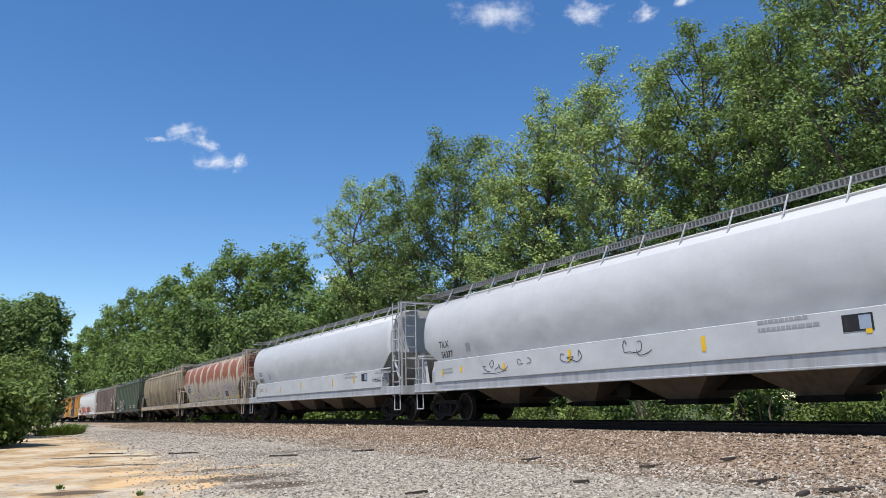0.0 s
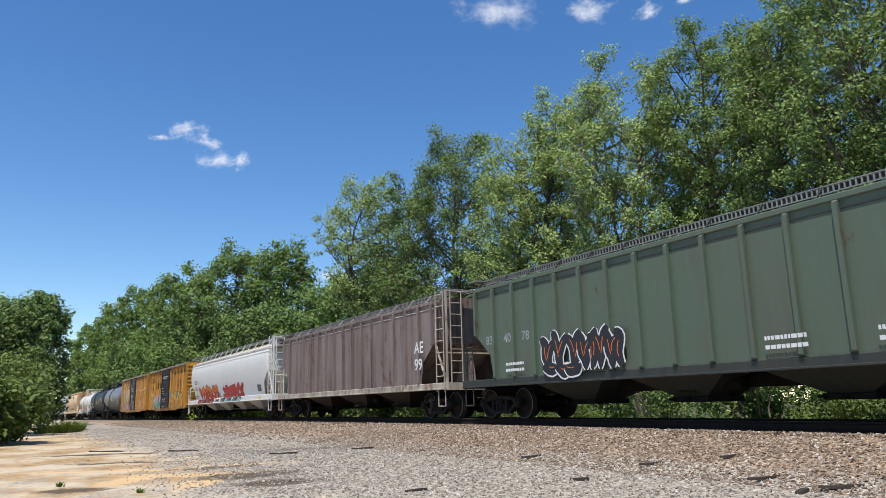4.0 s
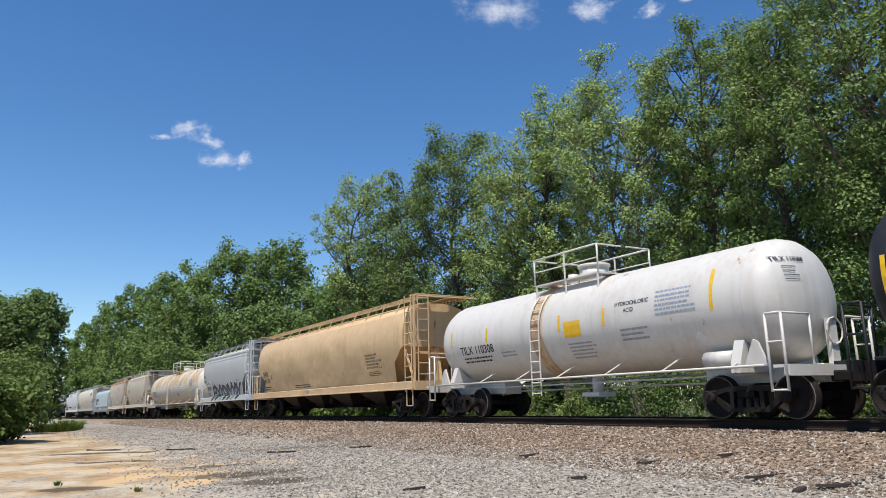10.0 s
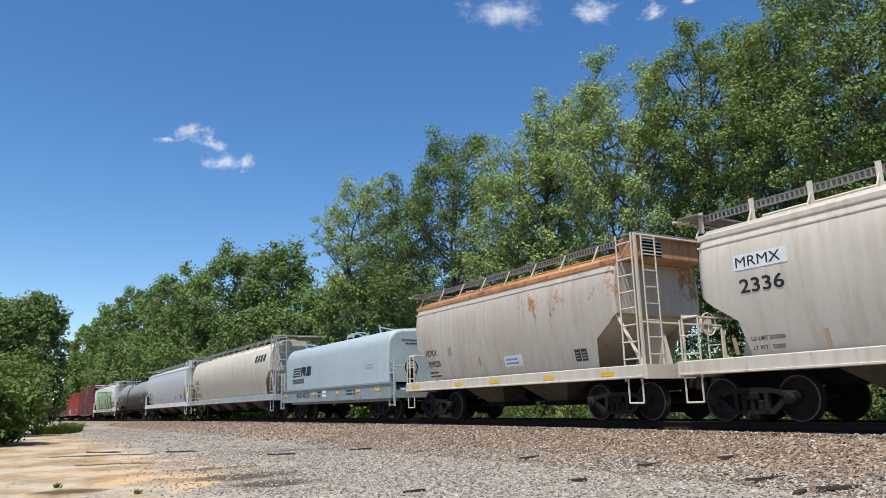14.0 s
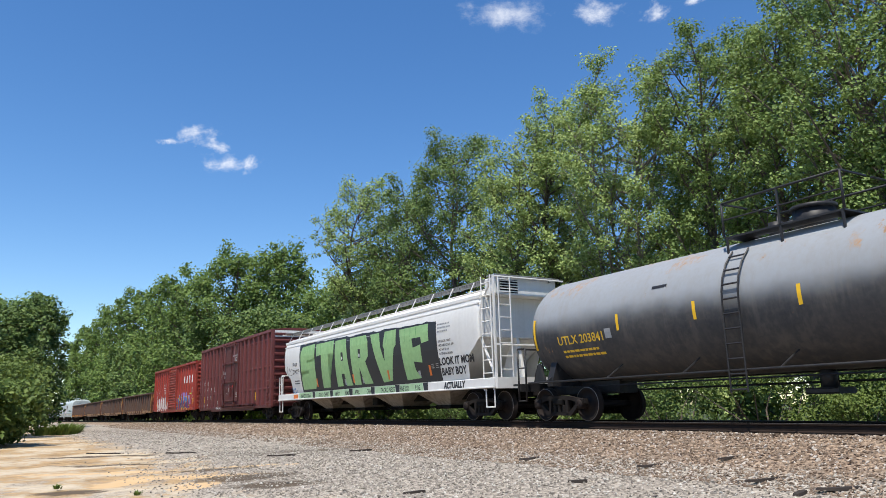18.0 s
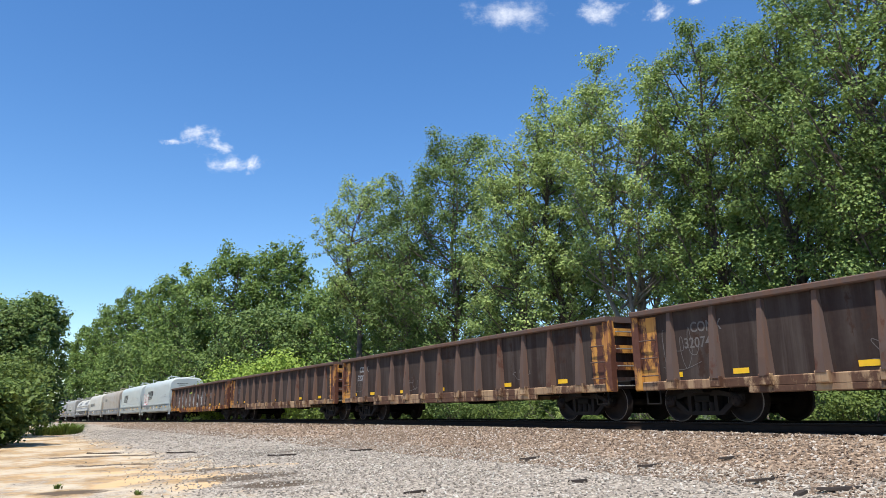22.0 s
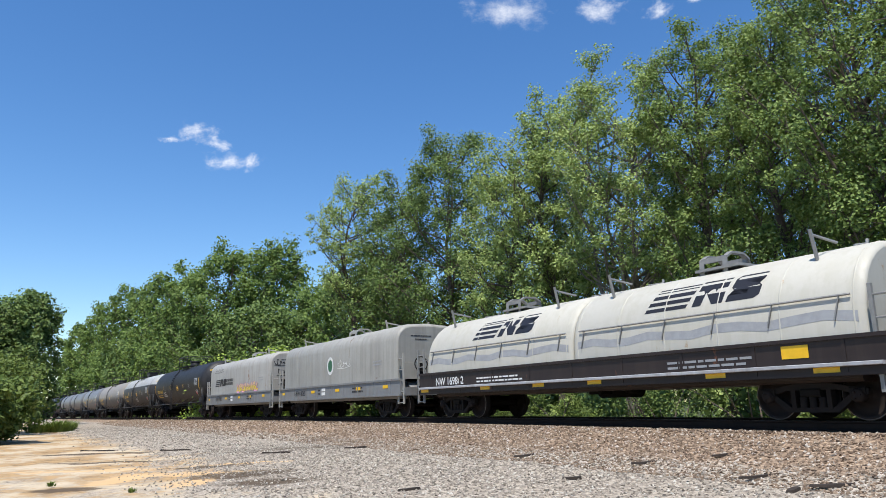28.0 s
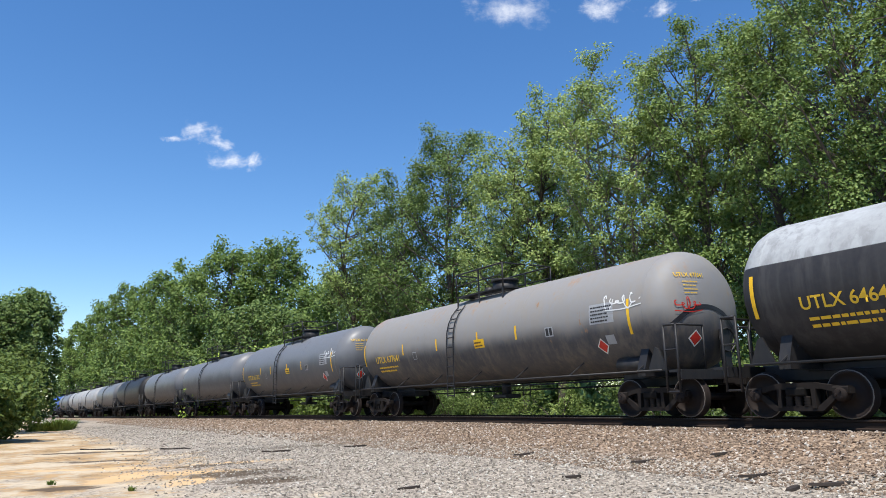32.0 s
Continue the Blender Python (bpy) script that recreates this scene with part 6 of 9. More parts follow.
    part("brake_wheel", Shape().pipe([(H + 0.04, -0.75 + 0.27 * math.cos(i * 0.5236), 1.95 + 0.27 * math.sin(i * 0.5236)) for i in range(13)], 0.022, 5).box(H - 0.1, H + 0.02, -0.85, -0.65, 1.1, 2.0), STEEL, car)
    underframe(car, L, tc, H)
    return car, H, wall
# ---- the train, from its head backwards ----
GREY = paint("pale_grey_car_paint", (0.48, 0.485, 0.49), (0.38, 0.37, 0.36), 0.10, 0.0, seed=1, rough=0.38, waves=0.8, dents=4.0)
GREY_FRAME = paint("pale_grey_frame_paint", (0.40, 0.41, 0.43), (0.2, 0.18, 0.16), 0.4, 0.1, seed=2)
RUSTWHITE = paint("weathered_white_paint_with_rust", (0.56, 0.50, 0.41), (0.24, 0.17, 0.11), 0.5, 0.18, (0.22, 0.10, 0.06), seed=3, bleed=((0.33, 0.115, 0.06), 2.60, 3.98, 0.22, 0.40, 1.85))
TAN_DIRTY = paint("grimy_tan_paint", (0.42, 0.33, 0.205), (0.085, 0.06, 0.038), 0.9, 0.2, (0.12, 0.08, 0.05), seed=4, bleed=((0.095, 0.068, 0.045), 0.6, 2.6, 0.40, 0.66, 0))
TAN_FRAME = paint("grimy_pale_sill_paint", (0.46, 0.40, 0.32), (0.12, 0.09, 0.07), 0.7, 0.25, seed=5)
GREEN = paint("dull_green_paint", (0.085, 0.125, 0.085), (0.10, 0.09, 0.07), 0.5, 0.15, (0.13, 0.08, 0.05), seed=6)
GREEN_DARK = paint("dark_green_black_paint", (0.025, 0.032, 0.028), (0.06, 0.05, 0.04), 0.4, 0, seed=7)
BROWN = paint("faded_grey_brown_paint", (0.22, 0.175, 0.16), (0.09, 0.06, 0.05), 0.7, 0.35, (0.14, 0.075, 0.055), seed=8)
WHITE_CAR = paint("white_car_paint", (0.66, 0.65, 0.62), (0.42, 0.39, 0.35), 0.12, 0, seed=9, rough=0.4)
WHITE_RUSTED_TOP = paint("white_roof_paint_rust_spots", (0.52, 0.50, 0.46), (0.3, 0.22, 0.15), 0.4, 0.4, (0.48, 0.22, 0.07), seed=10)
MUSTARD = paint("weathered_mustard_yellow_paint", (0.52, 0.225, 0.028), (0.16, 0.07, 0.032), 0.9, 0.55, (0.20, 0.085, 0.032), seed=11)
MUSTARD_TRIM = paint("bright_mustard_trim_paint", (0.58, 0.28, 0.03), (0.2, 0.09, 0.035), 0.7, 0.35, (0.25, 0.10, 0.04), seed=12)
DOOR_BLACK = paint("black_door_paint", (0.020, 0.020, 0.023), (0.085, 0.08, 0.075), 0.35, 0.05, seed=13, gloss=0.2)
ROOF_GALV = paint("galvanised_roof_with_rust", (0.30, 0.27, 0.24), (0.14, 0.08, 0.055), 0.8, 0.7, (0.24, 0.10, 0.05), seed=14)
TANK_BLACK = paint("black_tank_paint", (0.016, 0.016, 0.018), (0.05, 0.046, 0.042), 0.3, 0, seed=15, rough=0.42, gloss=0.3)
# the soft paler upper half is sunlight from above put into the colour
TANK_SLATE = paint("slate_tank_paint_lit_top", (0.07, 0.074, 0.084), (0.15, 0.15, 0.15), 0.2, 0, seed=16, rough=0.35, top_paint_or_light=((0.15, 0.155, 0.165), 2.2, 0.7))
TANK_WHITE = paint("white_tank_paint", (0.64, 0.61, 0.56), (0.45, 0.38, 0.30), 0.25, 0.05, (0.5, 0.32, 0.16), seed=17, rough=0.35)
STAIN = paint("amber_stained_paint", (0.62, 0.47, 0.30), (0.4, 0.22, 0.1), 0.7, 0.5, (0.48, 0.25, 0.10), seed=18)
CREAM = paint("tan_beige_car_paint", (0.62, 0.43, 0.235), (0.40, 0.26, 0.13), 0.25, 0.06, (0.4, 0.2, 0.08), seed=19, rough=0.42, waves=0.8, dents=4.5)
SILVERGREY = paint("silver_grey_car_paint", (0.46, 0.465, 0.44), (0.34, 0.33, 0.30), 0.2, 0, seed=20)
TANK_CREAM = paint("cream_tank_paint_with_rust_bleed", (0.64, 0.60, 0.53), (0.50, 0.40, 0.27), 0.3, 0.0, (0.5, 0.29, 0.1), seed=21, rough=0.4, bleed=((0.60, 0.37, 0.13), 2.45, 3.85, 0.30, 0.62, 3.4))
OFFWHITE = paint("off_white_car_paint", (0.63, 0.565, 0.465), (0.44, 0.36, 0.27), 0.4, 0.05, (0.42, 0.23, 0.11), seed=22)
OFFWHITE_RUST = paint("off_white_paint_orange_rust", (0.53, 0.475, 0.40), (0.38, 0.29, 0.21), 0.45, 0.12, (0.42, 0.18, 0.055), seed=23, bleed=((0.43, 0.19, 0.06), 2.9, 4.0, 0.55, 0.66, 0))
ORANGE_TOP = paint("rust_orange_roof_paint", (0.50, 0.25, 0.10), (0.35, 0.14, 0.05), 0.6, 0.6, (0.36, 0.14, 0.05), seed=24)
BLUEGREY = paint("pale_blue_grey_cover_paint", (0.38, 0.45, 0.47), (0.26, 0.32, 0.32), 0.2, 0, seed=25, waves=0.5)
BLUEGREY_SILL = paint("blue_grey_sill_paint", (0.24, 0.30, 0.32), (0.18, 0.17, 0.15), 0.4, 0.05, seed=26)
GACX = paint("cream_white_car_paint", (0.60, 0.55, 0.45), (0.44, 0.37, 0.27), 0.4, 0.08, (0.48, 0.27, 0.12), seed=27)
LIGHT = paint("light_grey_white_car_paint", (0.56, 0.575, 0.58), (0.38, 0.41, 0.41), 0.2, 0, seed=28, rough=0.38)
# pale top and dark underside: overhead light painted in; the brown bleed is staining
TANK_GREY = paint("dark_grey_tank_paint_lit_top", (0.038, 0.040, 0.046), (0.22, 0.19, 0.15), 0.16, 0.02, (0.40, 0.22, 0.10), seed=29, rough=0.5, top_paint_or_light=((0.27, 0.285, 0.30), 2.25, 0.65), bleed=((0.42, 0.25, 0.13), 3.25, 4.2, 0.52, 0.72, 0), gloss=0.3)
MAROON = paint("maroon_boxcar_paint", (0.105, 0.022, 0.021), (0.070, 0.028, 0.024), 0.5, 0.05, (0.1, 0.04, 0.03), seed=30, rough=0.42)
MAROON_TRIM = paint("maroon_post_paint", (0.15, 0.036, 0.034), (0.085, 0.036, 0.032), 0.4, 0, seed=31)
RED = paint("oxide_red_boxcar_paint", (0.33, 0.036, 0.022), (0.15, 0.04, 0.03), 0.45, 0.08, (0.15, 0.05, 0.03), seed=32, rough=0.45)
GON = paint("rusty_dark_brown_gondola_paint", (0.032, 0.021, 0.018), (0.085, 0.068, 0.058), 0.55, 0.42, (0.062, 0.036, 0.027), seed=33, rough=0.75, waves=0.6, gloss=0.12)
GON_YELLOW = paint("chipped_orange_yellow_paint", (0.56, 0.27, 0.05), (0.26, 0.10, 0.035), 0.9, 0.80, (0.13, 0.045, 0.025), seed=34, rough=0.6)
GON_RUSTY = paint("rusted_pale_sill_paint", (0.40, 0.27, 0.15), (0.16, 0.085, 0.05), 0.9, 0.72, (0.12, 0.055, 0.03), seed=35, rough=0.65)
GON_POST = paint("rust_brown_post_paint", (0.10, 0.072, 0.062), (0.13, 0.07, 0.045), 0.7, 0.35, (0.13, 0.06, 0.04), seed=45, rough=0.75, gloss=0.15)
COIL_WHITE = paint("white_coil_cover_paint", (0.44, 0.475, 0.46), (0.36, 0.44, 0.43), 0.2, 0, seed=36, rough=0.38, waves=0.7)
COIL_BEIGE = paint("dusty_beige_cover_paint", (0.34, 0.305, 0.255), (0.26, 0.22, 0.17), 0.6, 0.25, (0.34, 0.19, 0.10), seed=37, waves=0.7)
COIL_PALE = paint("pale_stone_grey_cover_paint", (0.36, 0.355, 0.33), (0.24, 0.22, 0.19), 0.4, 0.04, (0.3, 0.16, 0.08), seed=46, waves=0.7)
COIL_GREY = paint("mid_grey_cover_paint", (0.32, 0.315, 0.285), (0.2, 0.19, 0.17), 0.4, 0.03, (0.2, 0.1, 0.06), seed=38, waves=0.7)
COIL_IVORY = paint("ivory_round_hood_paint", (0.47, 0.455, 0.40), (0.38, 0.36, 0.28), 0.35, 0.08, (0.5, 0.33, 0.18), seed=39, waves=0.5)
SILL_GREY = paint("mid_grey_sill_paint", (0.19, 0.20, 0.205), (0.15, 0.13, 0.11), 0.5, 0.1, seed=40)
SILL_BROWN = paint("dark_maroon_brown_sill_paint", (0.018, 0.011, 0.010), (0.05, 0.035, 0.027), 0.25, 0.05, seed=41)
TWO_TONE = paint("black_tank_paint_pale_top", (0.022, 0.022, 0.025), (0.09, 0.085, 0.08), 0.3, 0, seed=42, top_paint_or_light=((0.40, 0.415, 0.42), 2.98, 0.0), gloss=0.25)
# lighter upper barrel is painted-in top light; brown stains are the barrel's own
TANK_LEAD = paint("weathered_lead_grey_tank_paint_lit_top", (0.055, 0.057, 0.065), (0.27, 0.22, 0.16), 0.2, 0.03, (0.38, 0.22, 0.12), seed=43, rough=0.5, top_paint_or_light=((0.235, 0.23, 0.225), 1.95, 0.6), bleed=((0.36, 0.23, 0.14), 2.9, 4.2, 0.55, 0.75, 0), gloss=0.3)
TANK_ASH = paint("pale_ash_grey_tank_paint", (0.36, 0.36, 0.36), (0.22, 0.2, 0.17), 0.5, 0.05, seed=44)
SPRAY_RED = plain("sprayed_red", (0.55, 0.03, 0.018), 0.5, 0, 0.35)
SPRAY_ORANGE = plain("sprayed_orange", (0.72, 0.18, 0.03), 0.5, 0, 0.3)
SPRAY_PURPLE = plain("sprayed_lilac", (0.30, 0.22, 0.52), 0.6, 0, 0.3)
SPRAY_BLUE = plain("sprayed_blue", (0.06, 0.20, 0.45), 0.5, 0, 0.3)
SPRAY_TEAL = plain("sprayed_teal", (0.06, 0.30, 0.33), 0.5, 0, 0.3)
SPRAY_GREEN = plain("sprayed_green", (0.13, 0.33, 0.11), 0.5, 0, 0.3)
SPRAY_LIME = plain("sprayed_pale_green", (0.28, 0.47, 0.20), 0.5, 0, 0.3)
SPRAY_YELLOW = plain("sprayed_yellow", (0.72, 0.55, 0.05), 0.5, 0, 0.3)
SPRAY_GREY = plain("sprayed_grey_blue", (0.30, 0.36, 0.44), 0.5, 0, 0.3)
SPRAY_PINK = plain("sprayed_pink", (0.62, 0.22, 0.38), 0.5, 0, 0.3)
SPRAY_SKIN = plain("sprayed_peach", (0.62, 0.42, 0.27), 0.5, 0, 0.2)
SPRAY_BLACK = plain("sprayed_black", (0.018, 0.018, 0.022), 0.5, 0, 0.2)
HAZE = plain("sprayed_grey_haze", (0.115, 0.11, 0.12), 0.6, 0, 0.6)
TURQUOISE = plain("sprayed_turquoise", (0.22, 0.47, 0.46), 0.55, 0, 0.45)
ROSE = plain("sprayed_rose_red", (0.56, 0.07, 0.12), 0.55, 0, 0.5)
PALE_LILAC = plain("sprayed_pale_lilac", (0.42, 0.40, 0.52), 0.5, 0, 0.35)
PALE_SPRAY = plain("sprayed_dusty_white", (0.36, 0.35, 0.33), 0.6, 0, 0.6)
SPRAY_WHITE = plain("sprayed_white", (0.70, 0.70, 0.68), 0.5, 0, 0.35)

ENDS = (-3.80, -24.27, -44.36, -62.44, -80.28, -98.19, -116.46, -137.32, -154.16, -171.09, -186.02, -201.27, -216.16, -236.07, -248.67, -269.40, -282.17, -294.95, -308.78, -329.08, -347.37, -365.45, -386.24, -403.43,
        -420.63, -437.84, -455.14, -472.51, -490.04, -503.85, -517.85, -532.46, -546.56, -564.06, -578.51, -592.93, -611.57, -628.40, -646.47, -662.94, -678.34, -693.84, -709.84, -726.04, -742.24, -758.44, -774.64, -790.84)
LEN = [round(a - b, 3) for a, b in zip(ENDS, ENDS[1:])]
CARS = []


def couple(made):
    """Puts a car at its place in the train."""
    i = len(CARS)
    made[0].matrix_basis = line_pose((ENDS[i] + ENDS[i + 1]) / 2)
    CARS.append((made[0], (ENDS[i] + ENDS[i + 1]) / 2))
    return (*made, -made[1])


def data_panel(x, z, w, h, car, wall):
    """Black panel in two framed cells with pale lines."""
    plate(x, z, w, h, PALE_SPRAY, car, wall, 0.005, "data_panel", "black and white consolidated data panel")
    for i in (0, 1):
        plate(x + 0.02 + i * (w / 2), z + 0.02, w / 2 - 0.04, h - 0.04, SPRAY_BLACK, car, wall, 0.009, "panel_cell")
        bars(x + 0.05 + i * (w / 2), z + 0.06, w / 2 - 0.1, h - 0.12, 3, PALE_SPRAY, car, wall, int(w * 100) + i, 0.013)


# 0, 1: two long pale grey round-sided hoppers
for k in (0, 1):
    # brown dusty bays, their colour lowered for the shade below the sill
    car, H, wall, X = couple(hopper("long pale grey covered hopper with smooth round dented sides", LEN[k], GREY, GREY_FRAME, 4, ROUND, rail_bars=False, edge_band=False, skirt=2.0, bay_mat=paint("dusty_shaded_bay_paint", (0.10, 0.08, 0.066), (0.05, 0.04, 0.03), 0.6, 0, seed=50 + k) if k == 0 else bpy.data.materials["dusty_shaded_bay_paint"]))
    lettering("TILX", X + 1.85, 2.44, 0.21, BLACK, car, wall)
    lettering("56277" if k == 0 else "56323", X + 1.90, 2.10, 0.21, BLACK, car, wall)
    bars(X + 1.9, 1.07, 1.3, 0.12, 1, GREYMARK, car, wall, 1)
    bars(X + 2.1, 1.55, 0.7, 0.22, 2, GREYMARK, car, wall, 4)
    plate(X + 3.5, 2.2, 0.26, 0.28, GREYMARK, car, wall, name="stencil_box", label="small stencilled square")
    bars(H - 5.0, 1.75, 1.2, 0.3, 2, GREYMARK, car, wall, 2)
    plate(H - 3.3, 1.60, 0.55, 0.30, BLACK, car, wall, name="data_panel", label="black consolidated data panel")
    for q in (0, 1):
        plate(H - 3.26 + 0.26 * q, 1.63, 0.21, 0.24, SPRAY_GREY if q else DOOR_BLACK, car, wall, 0.011, name="panel_cell")
    bars(H - 2.0, 1.8, 1.4, 0.3, 2, GREYMARK, car, wall, 3)
    bars(H - 2.0, 1.52, 1.2, 0.12, 1, GREYMARK, car, wall, 5)
    for j, x in enumerate((X + 2.0, X + 3.2, X + 5.6, X + 8.6, H - 6.4, H - 2.9 - k * 1.2)):
        plate(x, 1.5 + 0.05 * (j % 2), 0.11, 0.32 if j > 2 else 0.2, REFLECT, car, wall, 0.009, "reflector", "faded yellow reflective strip")
    if k == 0:
        scrawl(X + 4.6, 1.45, 1.2, 0.42, SPRAY_BLACK, car, wall, 11, 3, 0.02)
        scrawl(X + 6.4, 1.5, 0.5, 0.35, SPRAY_BLACK, car, wall, 12, 1, 0.02)
        scrawl(X + 8.3, 1.5, 0.9, 0.35, SPRAY_BLACK, car, wall, 13, 2, 0.02)
        scrawl(X + 10.6, 1.42, 0.9, 0.55, SPRAY_BLACK, car, wall, 14, 2, 0.02)
    else:
        scrawl(H - 2.2, 1.55, 1.2, 0.16, SPRAY_BLACK, car, wall, 15, 4, 0.02)

# 2: white hopper with rusted upper panels
car, H, wall, X = couple(hopper("white covered hopper with large rusted panels and scrawled lower sides", LEN[2], RUSTWHITE, TAN_FRAME, 4, ROUND, roof_mat=paint("rusty_grey_roof_paint", (0.30, 0.25, 0.21), (0.2, 0.1, 0.06), 0.7, 0.5, (0.25, 0.11, 0.06), seed=60), edge_band=False, top=4.15, board=4.30))
plate(X + 2.05, 2.05, 0.85, 0.55, BLACK, car, wall, name="mark_panel", label="black panel behind the reporting mark")
lettering("RRRX", X + 2.12, 2.36, 0.19, WHITE, car, wall, 0.012)
lettering("400", X + 2.4, 2.10, 0.19, WHITE, car, wall, 0.012)
scrawl(X + 3.2, 1.4, 4.2, 0.7, SPRAY_BLACK, car, wall, 21, 7, 0.022)
scrawl(X + 7.8, 1.45, 3.6, 0.75, SPRAY_BLACK, car, wall, 22, 4, 0.022)
scrawl(X + 12.2, 1.9, 2.2, 0.5, SPRAY_PURPLE, car, wall, 23, 3, 0.02)
scrawl(H - 3.0, 1.7, 2.2, 0.6, SPRAY_BLACK, car, wall, 24, 4, 0.02)
data_panel(H - 4.7, 1.55, 0.75, 0.35, car, wall)
reflectors(car, [X + 2.2, X + 6.1, X + 9.6, H - 4.2, H - 2.2], 1.42, wall, 0.12, 0.55)

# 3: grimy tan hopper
# dark brown bays: the shade beneath the body is in their colour
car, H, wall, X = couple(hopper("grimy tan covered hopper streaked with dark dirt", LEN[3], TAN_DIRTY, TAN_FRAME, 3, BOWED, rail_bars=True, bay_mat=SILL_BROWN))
plate(X + 1.7, 1.95, 0.95, 0.3, GREYMARK, car, wall, 0.005, name="mark_patch", label="patched reporting mark panel")
lettering("Ex8896", X + 1.75, 2.0, 0.2, BLACK, car, wall, 0.012)
scrawl(X + 7.2, 1.5, 2.6, 0.6, SPRAY_BLACK, car, wall, 31, 5, 0.02)
reflectors(car, [X + 0.35, X + 0.95, X + 6.0, X + 10.2, H - 3.6, H - 1.0], 1.08, wall)

# 4, 5: ribbed hoppers
car, H, wall, X = couple(hopper("dull green ribbed covered hopper with dark ends", LEN[4], GREEN, GREEN_DARK, 3, FLAT, ribs=16, sill=(1.0, 1.2), top=4.25, board=4.42, bay_mat=GREEN_DARK))
for tx, x in (("83", 1.35), ("40", 2.3), ("78", 3.2)):
    lettering(tx, X + x, 2.25, 0.26, GREYMARK, car, wall, 0.006)
mural(X + 4.3, 1.25, 3.0, 1.05, 6, (None, SPRAY_WHITE, SPRAY_BLACK, SPRAY_BLACK, SPRAY_ORANGE), car, lambda z: 1.60, 43)
for x in (X + 2.5, X + 11.2, H - 3.4):
    bars(x, 1.35, 1.0, 0.35, 2, WHITE, car, lambda z: 1.60, 4)
car, H, wall, X = couple(hopper("faded brown-grey ribbed covered hopper with a white roof edge", LEN[5], BROWN, TAN_FRAME, 3, FLAT, ribs=17, sill=(1.0, 1.2), top=4.25, board=4.42, bay_mat=SILL_BROWN))
lettering("AE", H - 2.0, 2.3, 0.4, WHITE, car, lambda z: 1.61)
lettering("99", H - 2.0, 1.7, 0.4, WHITE, car, lambda z: 1.61)

# 6: white hopper with red spray work
car, H, wall, X = couple(hopper("white covered hopper with big red and orange spray-painted lettering", LEN[6], WHITE_CAR, WHITE_CAR, 4, BOWED, roof_mat=WHITE_RUSTED_TOP, bay_mat=SILVERGREY))
lettering("EQUX", X + 1.80, 2.46, 0.25, BLACK, car, wall)
lettering("12413", X + 1.74, 2.02, 0.24, BLACK, car, wall)
bars(X + 1.85, 1.42, 0.85, 0.26, 2, BLACK, car, wall, 61)
plate(X + 3.25, 2.30, 0.24, 0.28, GREYMARK, car, wall, name="stencil_box")
plate(X + 3.27, 2.32, 0.20, 0.24, WHITE, car, wall, 0.011, name="stencil_face")
SILL_SIDE = lambda z: 1.551
WINE = plain("sprayed_dark_red", (0.30, 0.014, 0.022), 0.5, 0, 0.35)
for a, w, lo in ((3.1, 4.75, WINE), (9.3, 5.0, SPRAY_TEAL)):
    lay(sheet([[(X + a, 1.05), (X + a + 0.35, 1.30), (X + a + w - 0.2, 1.31), (X + a + w, 1.18), (X + a + w - 0.5, 1.03), (X + a + 0.4, 1.02)]]), "sprayed_band", lo, car, SILL_SIDE, 0.010, "sprayed band along the sill")
    for i in range(9):
        u = X + a + 0.25 + (w - 0.7) * i / 9
        lay(sheet(brush(smooth_line([(u, 1.06), (u + 0.22, 1.2), (u + 0.55, 1.10 + 0.16 * (i % 2))], 4), (0.03, 0.13, 0.10, 0.02))), "sprayed_stroke", (SPRAY_RED, SPRAY_BLACK, SPRAY_TEAL if a < 5 else SPRAY_WHITE)[i % 3], car, SILL_SIDE, 0.014 + 0.0004 * i, "sprayed stroke on the sill")
mural(X + 3.35, 1.30, 4.75, 0.88, 5, (SPRAY_PURPLE, SPRAY_BLACK, SPRAY_RED, SPRAY_ORANGE, SPRAY_YELLOW), car, wall, 66, fat=0.36, wide=1.3)
mural(X + 9.55, 1.30, 4.4, 0.78, 5, (SPRAY_PURPLE, SPRAY_BLACK, SPRAY_RED, SPRAY_RED, SPRAY_TEAL), car, wall, 63, fat=0.38, wide=1.3)
lettering("..CiSA..", X + 7.95, 1.50, 0.22, SPRAY_BLACK, car, wall, 0.012, 0.012, 0.9, 0.2, name="sprayed_tag", label="black sprayed word")
lay(sheet(ribbon(smooth_line([(X + 8.25, 1.40), (X + 8.8, 1.44), (X + 9.1, 1.42)]), 0.035)), "sprayed_line", SPRAY_BLACK, car, wall, 0.012, "black sprayed underline")
lettering("BORN GODS", X + 8.1, 1.10, 0.14, SPRAY_BLACK, car, SILL_SIDE, 0.012, 0.010, 0.82, 0.15, name="sprayed_tag", label="black sprayed words on the sill", step=0)
data_panel(H - 2.9, 1.5, 0.7, 0.4, car, wall)
reflectors(car, [X + 0.6, X + 3.7, X + 6.7, X + 9.75, X + 13.0, H - 2.2], 1.08, lambda z: 1.551)

DOOR = lambda z: 1.588

